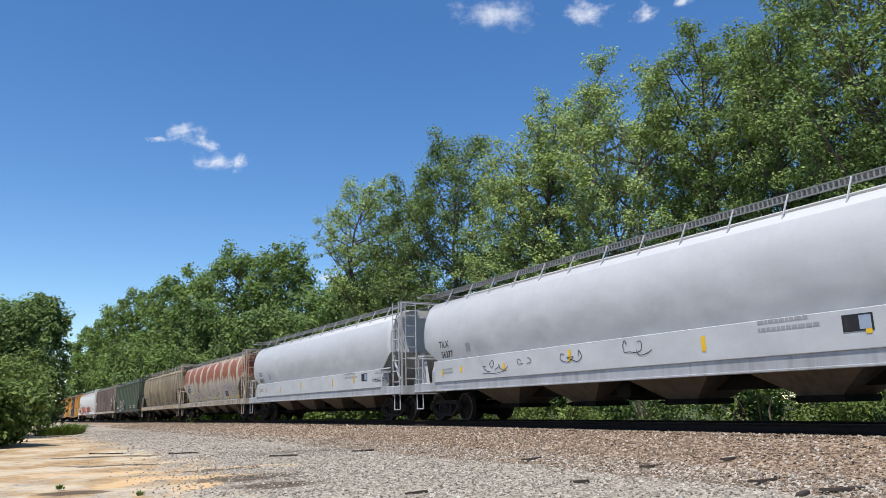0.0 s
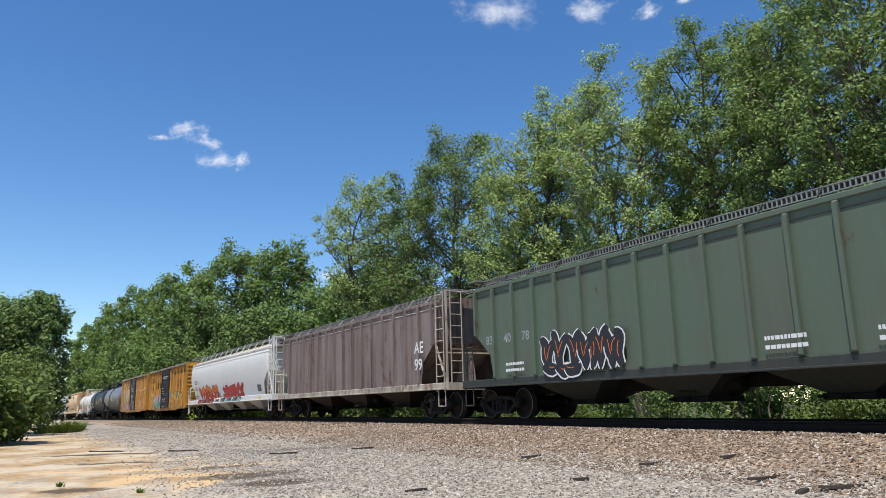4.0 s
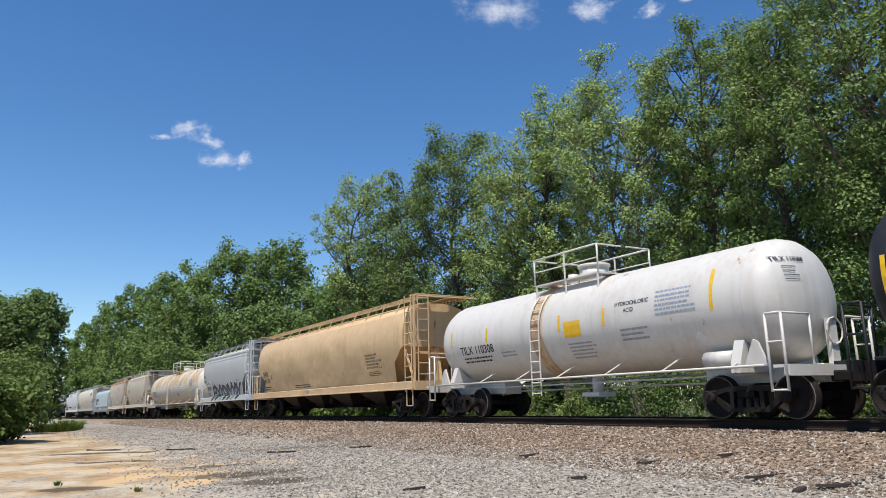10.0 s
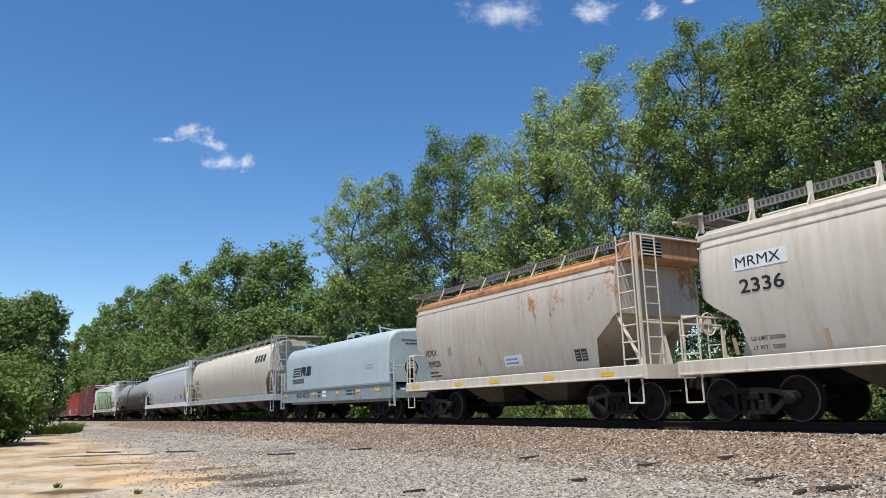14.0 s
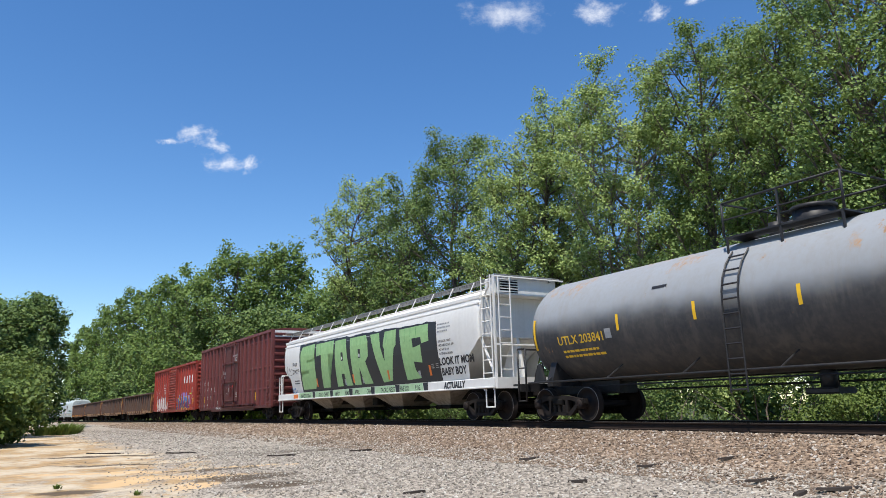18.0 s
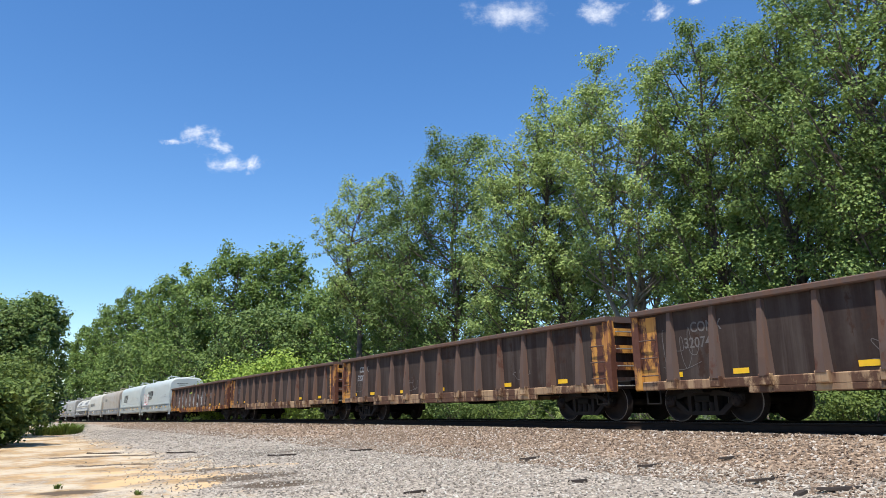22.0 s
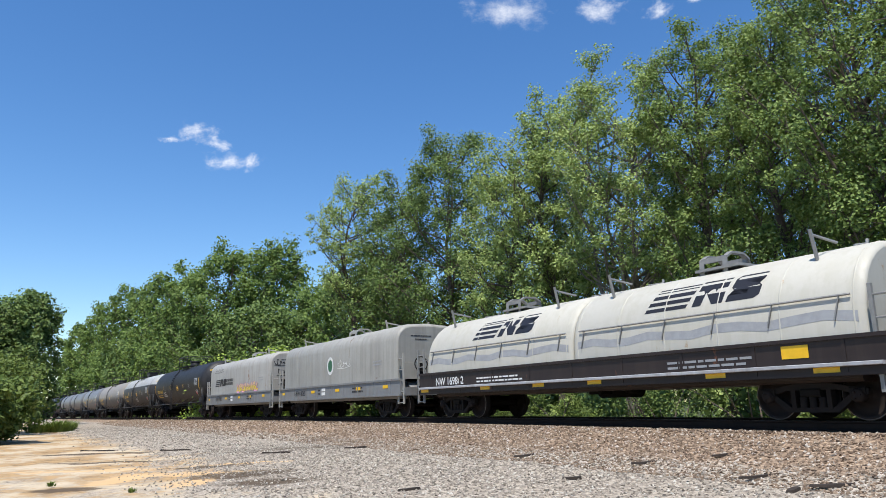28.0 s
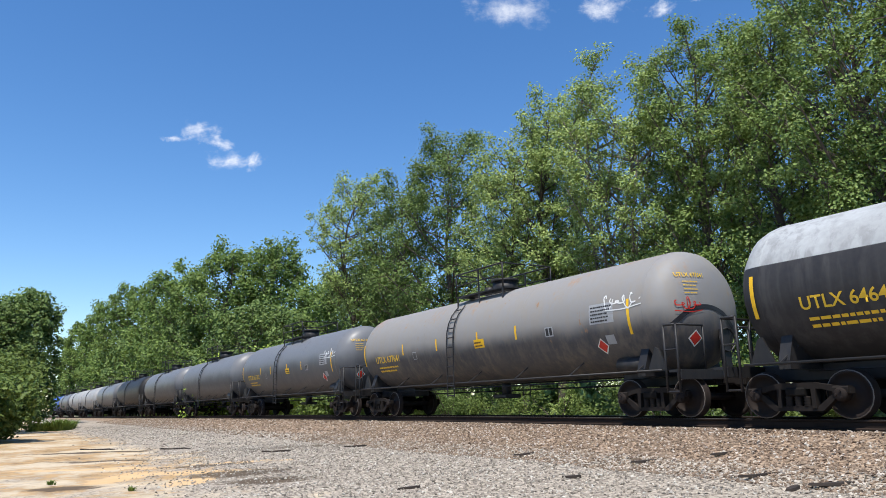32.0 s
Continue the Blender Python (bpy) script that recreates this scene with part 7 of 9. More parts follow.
# 7, 8: mustard boxcars
car, H, wall, X = couple(boxcar("weathered mustard boxcar with black ribbed door and sprayed lower sides", LEN[7], MUSTARD, DOOR_BLACK, ROOF_GALV, rib_mat=MUSTARD_TRIM, end_mat=MUSTARD_TRIM))
FADED_BROWN = plain("faded_dark_brown_lettering", (0.085, 0.038, 0.018), 0.7, 0, 0.5, 0.2)
for a, z, ws, hs in ((0.95, 3.22, (0.42, 0.55, 0.20, 0.20), (0.42, 0.44, 0.44, 0.72)), (3.15, 2.62, (0.72, 0.78, 0.85), (0.72, 0.50, 0.48)), (0.90, 2.58, (0.30, 0.30, 0.42), (0.46, 0.40, 0.22))):
    for w, h in zip(ws, hs):
        lay(sheet([[(X + a, z), (X + a + w, z), (X + a + w + 0.16 * h, z + h), (X + a + 0.16 * h, z + h)]]), "emblem_block", FADED_BROWN, car, wall, 0.010, "faded dark slanted block of the painted emblem")
        a += w + 0.09
        z += 0.012
lettering("The nationwide boxcar pool", 2.0, 3.62, 0.34, SILL_BROWN, car, wall, 0.012, 0.01, 0.92, 0.25, name="faded_lettering", label="faded dark italic lettering")
lettering("next load,", H - 3.2, 2.95, 0.22, SILL_BROWN, car, wall, 0.012, skew=0.25, label="faded dark italic lettering")
lettering("any road!", H - 3.2, 2.62, 0.22, SILL_BROWN, car, wall, 0.012, skew=0.25, label="faded dark italic lettering")
plate(X + 0.55, 1.30, 1.65, 1.02, plain("dull_yellow_patch_paint", (0.50, 0.33, 0.06), 0.6, 0, 0.6), car, wall, 0.006, "mark_panel", "yellow patch under the reporting mark")
for tx, x, z, m, w in (("RB", 0.80, 2.02, WHITE, 0.46), ("OX", 1.62, 2.02, WHITE, 0.46), ("432", 0.78, 1.70, BLACK, 0.56), ("00", 1.62, 1.70, BLACK, 0.40)):
    lettering(tx, X + x, z, 0.25, m, car, wall, 0.012, fit=w)
TEAL_SOFT = plain("sprayed_soft_teal", (0.16, 0.36, 0.34), 0.6, 0, 0.5)
MAUVE = plain("sprayed_mauve", (0.48, 0.22, 0.34), 0.6, 0, 0.6)
spray_cloud(X + 2.7, 1.0, 3.2, 1.2, MAUVE, car, wall, 71, 0.004, "soft mauve sprayed ground")
spray_cloud(X + 4.9, 0.84, 1.3, 0.75, SPRAY_BLUE, car, wall, 72, 0.006, "blue sprayed patch")
spray_cloud(X + 5.5, 0.84, 1.1, 0.62, TEAL_SOFT, car, wall, 73, 0.0075, "teal sprayed patch")
mural(X + 2.15, 0.86, 3.6, 1.16, 6, (None, SPRAY_BLACK, SPRAY_TEAL, PALE_LILAC, SPRAY_WHITE), car, wall, 74, fat=0.34, wide=1.25)
spray_cloud(1.75, 0.98, 4.6, 1.05, MUSTARD_TRIM, car, wall, 75, 0.004, "yellow-brown sprayed ground")
spray_cloud(1.9, 1.25, 1.1, 0.8, HAZE, car, wall, 86, 0.006, "dark grey sprayed haze")
spray_cloud(4.2, 1.5, 1.6, 0.6, SPRAY_BLUE, car, wall, 87, 0.006, "blue sprayed patch")
mural(1.9, 0.98, 4.5, 1.10, 6, (None, SPRAY_BLACK, MUSTARD_TRIM, plain("sprayed_ochre", (0.56, 0.40, 0.06), 0.55, 0, 0.6), SPRAY_WHITE), car, wall, 78, fat=0.24, wide=1.2)
for i in range(6):
    spray_cloud(1.8 + 0.78 * i, 0.80, 0.6, 0.24, (SPRAY_TEAL, SPRAY_GREEN, SPRAY_YELLOW)[i % 3], car, wall, 77 + i, 0.022 + 0.0006 * i, "teal and yellow sprayed patch at the sill")
spray_cloud(1.75, 1.75, 0.5, 0.45, SPRAY_BLUE, car, wall, 85, 0.02, "small blue sprayed blot")
lettering("CLOSE AND LOCK DOORS", -0.75, 3.52, 0.11, WHITE, car, DOOR, 0.006, step=0, label="white stencilled door notice")
lettering("BEFORE MOVING CAR", -0.68, 3.38, 0.10, WHITE, car, DOOR, 0.006, step=0, label="white stencilled door notice")
for x, z in ((-1.2, 2.55), (-0.9, 2.3), (-0.9, 2.12), (-0.6, 1.0)):
    bars(x, z, 0.7, 0.12, 1, WHITE, car, DOOR, int(100 * z))
scrawl(-0.7, 1.45, 1.3, 0.45, SPRAY_WHITE, car, DOOR, 73, 4, 0.02)
reflectors(car, [X + 0.2, X + 3.0, 0.3, H - 3.0], 0.86, wall, 0.1, 0.5)
car, H, wall, X = couple(boxcar("rust-streaked mustard boxcar covered in white spray strokes", LEN[8], MUSTARD, DOOR_BLACK, ROOF_GALV, rib_mat=MUSTARD_TRIM, end_mat=MUSTARD_TRIM))


spray_cloud(X + 0.55, 0.88, 2.95, 1.0, HAZE, car, wall, 1, 0.006, "dark grey sprayed haze")
spray_cloud(X + 0.75, 1.9, 0.85, 1.2, HAZE, car, wall, 2, 0.005, "dark grey sprayed haze")
spray_cloud(X + 1.55, 2.25, 1.75, 0.75, SPRAY_GREY, car, wall, 3, 0.005, "blue-grey sprayed haze")
for tx, x, z, m, w in (("RB", 1.62, 2.12, REFLECT, 0.62), ("OX", 2.72, 2.12, REFLECT, 0.62), ("32", 1.65, 1.70, SPRAY_WHITE, 0.58), ("013", 2.72, 1.70, SPRAY_SKIN, 0.70)):
    plate(X + x - 0.06, z - 0.07, w, 0.40, m, car, wall, 0.009, "mark_patch", "patched reporting mark panel")
    lettering(tx, X + x, z, 0.27, BLACK, car, wall, 0.013, fit=w - 0.12)
spray_cloud(X + 3.35, 1.75, 2.0, 1.6, SPRAY_SKIN, car, wall, 4, 0.006, "peach sprayed patch")
spray_cloud(X + 3.15, 0.88, 0.85, 1.7, TURQUOISE, car, wall, 5, 0.009, "turquoise sprayed patch")
spray_cloud(X + 4.95, 1.75, 0.45, 0.9, TURQUOISE, car, wall, 6, 0.009, "turquoise sprayed patch")
spray_cloud(X + 4.45, 0.90, 1.05, 1.0, ROSE, car, wall, 7, 0.010, "rose red sprayed patch")
spray_cloud(X + 3.75, 0.95, 0.8, 0.6, SPRAY_GREY, car, wall, 8, 0.011, "pale grey sprayed patch")
for st, wd in ((((X + 3.3, 3.0), (X + 3.6, 3.2), (X + 4.3, 3.28), (X + 5.4, 3.25)), 0.09), (((X + 3.4, 2.6), (X + 3.5, 2.05), (X + 4.0, 1.75), (X + 4.5, 1.72), (X + 5.1, 2.0), (X + 5.35, 2.5)), 0.06), (((X + 3.2, 1.7), (X + 3.7, 1.35), (X + 4.4, 1.55), (X + 4.7, 1.1), (X + 5.3, 1.3)), 0.045),
               (((X + 4.4, 3.2), (X + 4.55, 2.6), (X + 4.35, 2.0)), 0.05), (((X + 5.2, 3.2), (X + 5.05, 2.4)), 0.04)):
    lay(sheet(ribbon(smooth_line(st), wd)), "sprayed_line", SPRAY_BLACK, car, wall, 0.014, "black sprayed stroke")
for st in (((X + 1.15, 3.95), (X + 1.45, 3.2), (X + 1.5, 2.6)), ((X + 1.5, 2.6), (X + 1.75, 3.3), (X + 1.95, 4.05)), ((X + 2.6, 2.7), (X + 2.85, 3.2), (X + 3.05, 4.0)), ((X + 3.4, 3.05), (X + 3.8, 3.35), (X + 4.6, 3.45), (X + 5.4, 3.4)),
           ((2.6, 4.0), (2.9, 2.6), (2.8, 1.3)), ((2.0, 2.9), (3.6, 2.95)), ((4.5, 3.3), (3.9, 2.9), (3.8, 2.2), (4.4, 1.6), (5.2, 1.8)), ((3.9, 2.75), (H - 0.1, 3.0))):
    lay(sheet(ribbon(smooth_line(st), 0.065)), "sprayed_line", SPRAY_WHITE, car, wall, 0.018, "broad white sprayed stroke")
for st in (((-1.35, 3.75), (-0.6, 3.2), (0.1, 3.05)), ((-0.75, 2.85), (-0.35, 3.3), (-0.2, 3.45)), ((0.35, 4.05), (0.65, 3.5), (0.75, 2.95), (0.4, 2.8), (-0.5, 2.95))):
    lay(sheet(ribbon(smooth_line(st), 0.06)), "sprayed_line", SPRAY_WHITE, car, DOOR, 0.002, "broad white sprayed stroke")
crosses(X + 0.2, 0.9, 3.2, 1.0, 9, SPRAY_WHITE, car, wall, 84, 0.018, 0.032)
crosses(X + 3.3, 0.9, 2.1, 0.6, 3, SPRAY_WHITE, car, wall, 85, 0.018, 0.03)
crosses(-1.4, 1.0, 2.8, 1.3, 6, SPRAY_WHITE, car, DOOR, 86, 0.004, 0.045)
scrawl(-0.6, 2.25, 1.4, 0.3, SPRAY_WHITE, car, DOOR, 88, 5, 0.03, 0.004)
crosses(2.0, 0.95, 4.4, 1.0, 9, SPRAY_WHITE, car, wall, 87, 0.018, 0.04)
reflectors(car, [X + 0.3, X + 6.0, 2.4, H - 2.0], 0.86, wall, 0.1, 0.5)


def tank_marks(car, H, wall, X, mark, mat, side=1.0, seed=0, panel=True, z=2.35, h=0.3, notice=True, xs=None):
    lettering(mark, X + 1.75, z, h, mat, car, wall, label="stencilled reporting mark")
    if "220271" not in mark:
        bars(X + 1.85, z - 0.36, 1.7, 0.26, 2, mat, car, wall, seed)
    if panel:
        plate(H - 2.75, 2.30, 0.85, 0.5, PANEL_GREY, car, wall, 0.007, "test_panel", "grey test data panel")
        bars(H - 2.7, 2.33, 0.75, 0.44, 5, BLACK, car, wall, seed + 1, 0.011, "dark test data lines")
        plate(H - 4.55, 2.15, 0.34, 0.26, PANEL_GREY, car, wall, 0.007, "stencil_box", "small stencilled square")
        plate(H - 4.51, 2.18, 0.11, 0.20, BLACK, car, wall, 0.011, "box_cell")
        plate(H - 4.36, 2.18, 0.11, 0.20, BLACK, car, wall, 0.011, "box_cell")
        plate(H - 2.3, 1.78, 0.3, 0.22, PANEL_GREY, car, wall, 0.007, "notice_label", "small pale notice")
    if notice:
        plate(0.35, 2.10, 0.55, 0.27, REFLECT, car, wall, 0.009, "notice_panel", "yellow notice panel")
        bars(0.38, 2.13, 0.48, 0.2, 2, BLACK, car, wall, seed + 2, 0.013)
    for x in xs or (X + 0.75, X + 4.05, -2.0, 0.5, 2.5, H - 1.2):
        plate(x, 2.2 if abs(x) < H - 1.9 else 1.95, 0.085, 0.40 if abs(x) < H - 1.9 else 0.85, REFLECT, car, wall, 0.010, "reflector", "yellow reflective strip")


def head_marks(car, H, zc, radius, mark, mat, seed, stain=False, placard=None, tag=None):
    """Marks on the forward end of a tank."""
    head = TankHead(H - 0.16, radius, zc)
    if mark:
        lettering(mark, -0.95, zc + 0.72, 0.10, mat, car, head, 0.012, label="stencilled reporting mark on the tank end")
    for i in range(4):
        bars(-0.8, zc + 0.58 - 0.09 * i, 0.42, 0.05, 1, mat, car, head, seed + i, 0.012)
    if stain:
        lay(sheet(ribbon(smooth_line([(-1.15, zc - 0.42), (-0.75, zc - 0.1), (-0.2, zc + 0.02), (0.35, zc - 0.1), (0.8, zc - 0.45)], 6), 0.11)), "stain", SPRAY_BLACK, car, head, 0.010, "dark curved stain on the tank end")
    if placard:
        for r, m, o in ((0.2, WHITE, 0.014), (0.16, placard, 0.018)):
            lay(sheet([[(-0.55 - r, zc - 0.72), (-0.55, zc - 0.72 - r), (-0.55 + r, zc - 0.72), (-0.55, zc - 0.72 + r)]]), "placard", m, car, head, o, "diamond hazard placard")
    if tag:
        scrawl(-1.05, zc - 0.1, 0.7, 0.35, tag, car, head, seed, 4, 0.025, 0.016)


PANEL_GREY = plain("pale_grey_panel", (0.34, 0.35, 0.36), 0.6, 0, 0.3)

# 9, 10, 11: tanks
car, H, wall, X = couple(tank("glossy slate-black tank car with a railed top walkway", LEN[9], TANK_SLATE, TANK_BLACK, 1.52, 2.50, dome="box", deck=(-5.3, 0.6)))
tank_marks(car, H, wall, X, "TILX 220271", WHITE, seed=91, h=0.22, z=2.02)
lettering("LD LMT 205900 LB  93350 KG", X + 1.8, 1.82, 0.08, WHITE, car, wall, 0.01, step=0, label="white stencilled weights")
lettering("LT WT   80100 LB  36350 KG", X + 1.8, 1.68, 0.08, WHITE, car, wall, 0.01, step=0, label="white stencilled weights")
bars(X + 4.6, 2.55, 0.35, 0.3, 1, WHITE, car, wall, 92)
scrawl(H - 2.0, 2.9, 1.0, 0.45, SPRAY_BLUE, car, wall, 93, 4, 0.02)
diamond(car, wall, H - 2.4, 1.75, 0.2, SPRAY_GREY)
head_marks(car, H, 2.50, 1.52, "TILX 220271", WHITE, 95)
car, H, wall, X = couple(tank("dull black tank car with white stencils and a small dome", LEN[10], TANK_BLACK, TANK_BLACK, 1.46, 2.50))
tank_marks(car, H, wall, X, "SHQX 9912", WHITE, seed=101, z=1.95, h=0.26)
diamond(car, wall, 1.2, 2.15, 0.17, GREYMARK)
diamond(car, wall, H - 2.6, 1.75, 0.17, SPRAY_LIME)
head_marks(car, H, 2.50, 1.46, "SHQX 9912", WHITE, 105, placard=SPRAY_LIME)
car, H, wall, X = couple(tank("white acid tank car with amber stained ladder band", LEN[11], TANK_WHITE, TANK_WHITE, 1.34, 2.46, wrap=STAIN))
lettering("TILX 110308", X + 1.75, 2.0, 0.25, BLACK, car, wall)
bars(X + 1.85, 1.72, 1.7, 0.22, 2, BLACK, car, wall, 111)
lettering("HYDROCHLORIC", 2.2, 2.72, 0.10, BLACK, car, wall, label="black stencilled contents name")
lettering("ACID", 2.5, 2.55, 0.10, BLACK, car, wall, label="black stencilled contents name")
plate(0.25, 2.12, 0.66, 0.42, REFLECT, car, wall, 0.009, "notice_panel", "yellow notice panel")
bars(H - 3.3, 2.35, 1.2, 0.62, 6, SPRAY_GREY, car, wall, 112)
bars(0.3, 1.55, 1.1, 0.45, 5, GREYMARK, car, wall, 113)
bars(H - 4.5, 1.85, 1.0, 0.35, 3, GREYMARK, car, wall, 114)
bars(X + 4.0, 1.8, 0.8, 0.2, 2, GREYMARK, car, wall, 115)
for x in (X + 1.2, X + 3.3, 0.0, 1.75, H - 1.75):
    plate(x, 2.3, 0.09, 0.45 if x < H - 2 else 0.9, REFLECT, car, wall, 0.010, "reflector", "yellow reflective strip")
diamond(car, wall, H - 2.2, 1.75, 0.16, SPRAY_WHITE)
head_marks(car, H, 2.46, 1.34, "TILX 110308", BLACK, 116)

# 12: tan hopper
# bays in dark brown instead of tan, as painted shade under the car
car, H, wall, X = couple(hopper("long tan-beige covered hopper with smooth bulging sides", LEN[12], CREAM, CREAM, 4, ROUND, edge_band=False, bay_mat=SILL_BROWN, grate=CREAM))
lettering("SHPX", X + 1.55, 2.15, 0.26, BLACK, car, wall)
lettering("43078", X + 1.6, 1.80, 0.25, BLACK, car, wall)
plate(X + 2.75, 1.95, 0.22, 0.26, GREYMARK, car, wall, name="stencil_box")
bars(X + 1.5, 1.42, 1.1, 0.25, 2, BLACK, car, wall, 121)
bars(X + 6.2, 1.4, 2.3, 0.2, 2, BLACK, car, wall, 122)
for i, line in enumerate(("CARBOLINE 632 LINING", "APPLIED 7-1990 KRIN", "CAUTION DO NOT USE STEAM", "WATER OR SHARP OBJECTS", "ENTER CAR WITH SOFT SOLES")):
    lettering(line, H - 4.0, 2.42 - 0.125 * i, 0.07, BLACK, car, wall, label="black stencilled lining notice", step=0)
bars(H - 3.9, 1.62, 1.2, 0.2, 3, BLACK, car, wall, 123)
plate(X + 8.3, 1.1, 0.3, 0.14, GREYMARK, car, lambda z: 1.551, name="sill_plate")
for x in (X + 3.3, X + 5.9, X + 9.6, H - 6.6):
    plate(x, 1.45, 0.10, 0.35, STAIN, car, wall, 0.009, "reflector", "dulled yellow reflective strip")

# 13: silver-grey short hopper
car, H, wall, X = couple(hopper("short silver-grey covered hopper with black spray lettering", LEN[13], SILVERGREY, LIGHT, 2, BOWED, roof_mat=SILVERGREY))
plate(X + 1.55, 2.12, 0.85, 0.30, WHITE, car, wall, 0.005, name="mark_patch", label="white patch behind the reporting mark")
lettering("RDRX", X + 1.6, 2.17, 0.19, BLACK, car, wall, 0.012)
lettering("300960", X + 1.65, 1.80, 0.22, BLACK, car, wall, 0.012)
bars(X + 1.7, 1.4, 0.75, 0.26, 2, BLACK, car, wall, 131)
plate(X + 3.05, 2.1, 0.22, 0.26, GREYMARK, car, wall, name="stencil_box")
lettering("ON", X + 0.9, 2.62, 0.2, SPRAY_BLACK, car, wall, skew=-0.1, name="sprayed_tag")
lettering("EMPTY", X + 0.9, 2.3, 0.18, SPRAY_BLACK, car, wall, skew=-0.1, name="sprayed_tag")
mural(X + 3.0, 1.32, 2.75, 0.72, 3, (None, SPRAY_GREY, SPRAY_BLACK, SPRAY_BLACK, PALE_SPRAY), car, wall, 132, fat=0.30)
mural(X + 5.75, 1.32, 3.7, 0.80, 4, (None, SPRAY_WHITE, HAZE, SPRAY_BLACK, TURQUOISE), car, wall, 134, fat=0.34)
for i in range(7):
    lay(sheet(brush(smooth_line([(X + 3.1 + 0.95 * i, 1.06), (X + 3.5 + 0.95 * i, 1.22), (X + 4.0 + 0.95 * i, 1.28)], 4), (0.05, 0.16, 0.12, 0.02))), "sprayed_stroke", (SPRAY_BLACK, SPRAY_BLACK, TURQUOISE)[i % 3], car, lambda z: 1.551, 0.012, "sprayed stroke on the sill")
lettering("THERMAL BOND", X + 8.6, 2.2, 0.07, BLACK, car, wall, step=0, label="small black stencil")
data_panel(X + 8.3, 1.62, 0.55, 0.38, car, wall)
reflectors(car, [X + 0.6, X + 3.1, X + 5.2, X + 7.4], 1.06, lambda z: 1.551)

# 14: cream tank
car, H, wall, X = couple(tank("cream-white tank car bleeding orange rust", LEN[14], TANK_CREAM, TANK_CREAM, 1.38, 2.42))
lettering("GATX 30398", X + 1.7, 2.06, 0.21, BLACK, car, wall, fit=1.55)
head_marks(car, H, 2.42, 1.38, "GATX 30398", BLACK, 147)
bars(X + 1.8, 1.78, 2.2, 0.22, 2, BLACK, car, wall, 141)
scrawl(X + 8.2, 2.1, 1.3, 0.4, SPRAY_PURPLE, car, wall, 142, 5, 0.025)
scrawl(X + 4.0, 1.7, 0.9, 0.3, SPRAY_PURPLE, car, wall, 143, 3, 0.02)
bars(2.0, 1.7, 0.7, 0.25, 3, BLACK, car, wall, 144)
plate(2.6, 2.25, 1.3, 0.22, WHITE, car, wall, 0.006, "mark_patch")
bars(2.7, 2.3, 1.1, 0.12, 1, BLACK, car, wall, 145)
bars(H - 3.3, 2.3, 1.1, 0.6, 6, SPRAY_GREY, car, wall, 146)
for x in (X + 1.3, X + 4.7, X + 8.1, 1.6, 3.6, H - 1.8):
    plate(x, 2.45, 0.09, 0.42, STAIN, car, wall, 0.010, "reflector", "dulled yellow reflective strip")

# 15, 16: short hoppers
car, H, wall, X = couple(hopper("short off-white covered hopper with cream ends", LEN[15], OFFWHITE, OFFWHITE, 2, BOWED, rail_bars=True))
plate(X + 1.66, 3.02, 1.22, 0.32, WHITE, car, wall, 0.005, name="mark_patch", label="white patch behind the reporting mark")
lettering("MRMX", X + 1.71, 3.08, 0.21, BLACK, car, wall, 0.014, 0.0004, fit=1.02)
lettering("2336", X + 1.74, 2.56, 0.27, BLACK, car, wall, 0.012, fit=1.0)
lettering("LD LMT 233200", X + 1.75, 1.60, 0.08, BLACK, car, wall, step=0, label="black stencilled weights")
lettering("LT WT   52800", X + 1.75, 1.42, 0.08, BLACK, car, wall, step=0, label="black stencilled weights")
for x in (X + 1.3, X + 3.3, X + 5.4, X + 8.2):
    plate(x, 1.35, 0.10, 0.35, STAIN, car, wall, 0.009, "reflector", "dulled brown reflective strip")
data_panel(H - 2.5, 1.55, 0.6, 0.35, car, wall)
bars(H - 4.8, 1.5, 0.8, 0.3, 2, BLACK, car, wall, 151)
car, H, wall, X = couple(hopper("short off-white covered hopper with orange rusted roof edge", LEN[16], OFFWHITE_RUST, OFFWHITE, 2, BOWED, roof_mat=ORANGE_TOP))
lettering("RDRX", X + 1.4, 2.15, 0.2, BLACK, car, wall)
lettering("309028", X + 1.45, 1.78, 0.2, BLACK, car, wall)
bars(X + 1.5, 1.42, 0.8, 0.24, 2, BLACK, car, wall, 161)
plate(X + 2.9, 2.1, 0.22, 0.26, GREYMARK, car, wall, name="stencil_box")
plate(X + 6.0, 1.55, 0.9, 0.32, WHITE, car, wall, 0.006, "mark_patch")
bars(X + 6.1, 1.6, 0.7, 0.22, 2, SPRAY_BLUE, car, wall, 162)
data_panel(H - 2.5, 1.5, 0.5, 0.34, car, wall)
reflectors(car, [X + 0.5, X + 3.4, X + 5.4, X + 8.0, H - 1.4], 1.08, lambda z: 1.551)


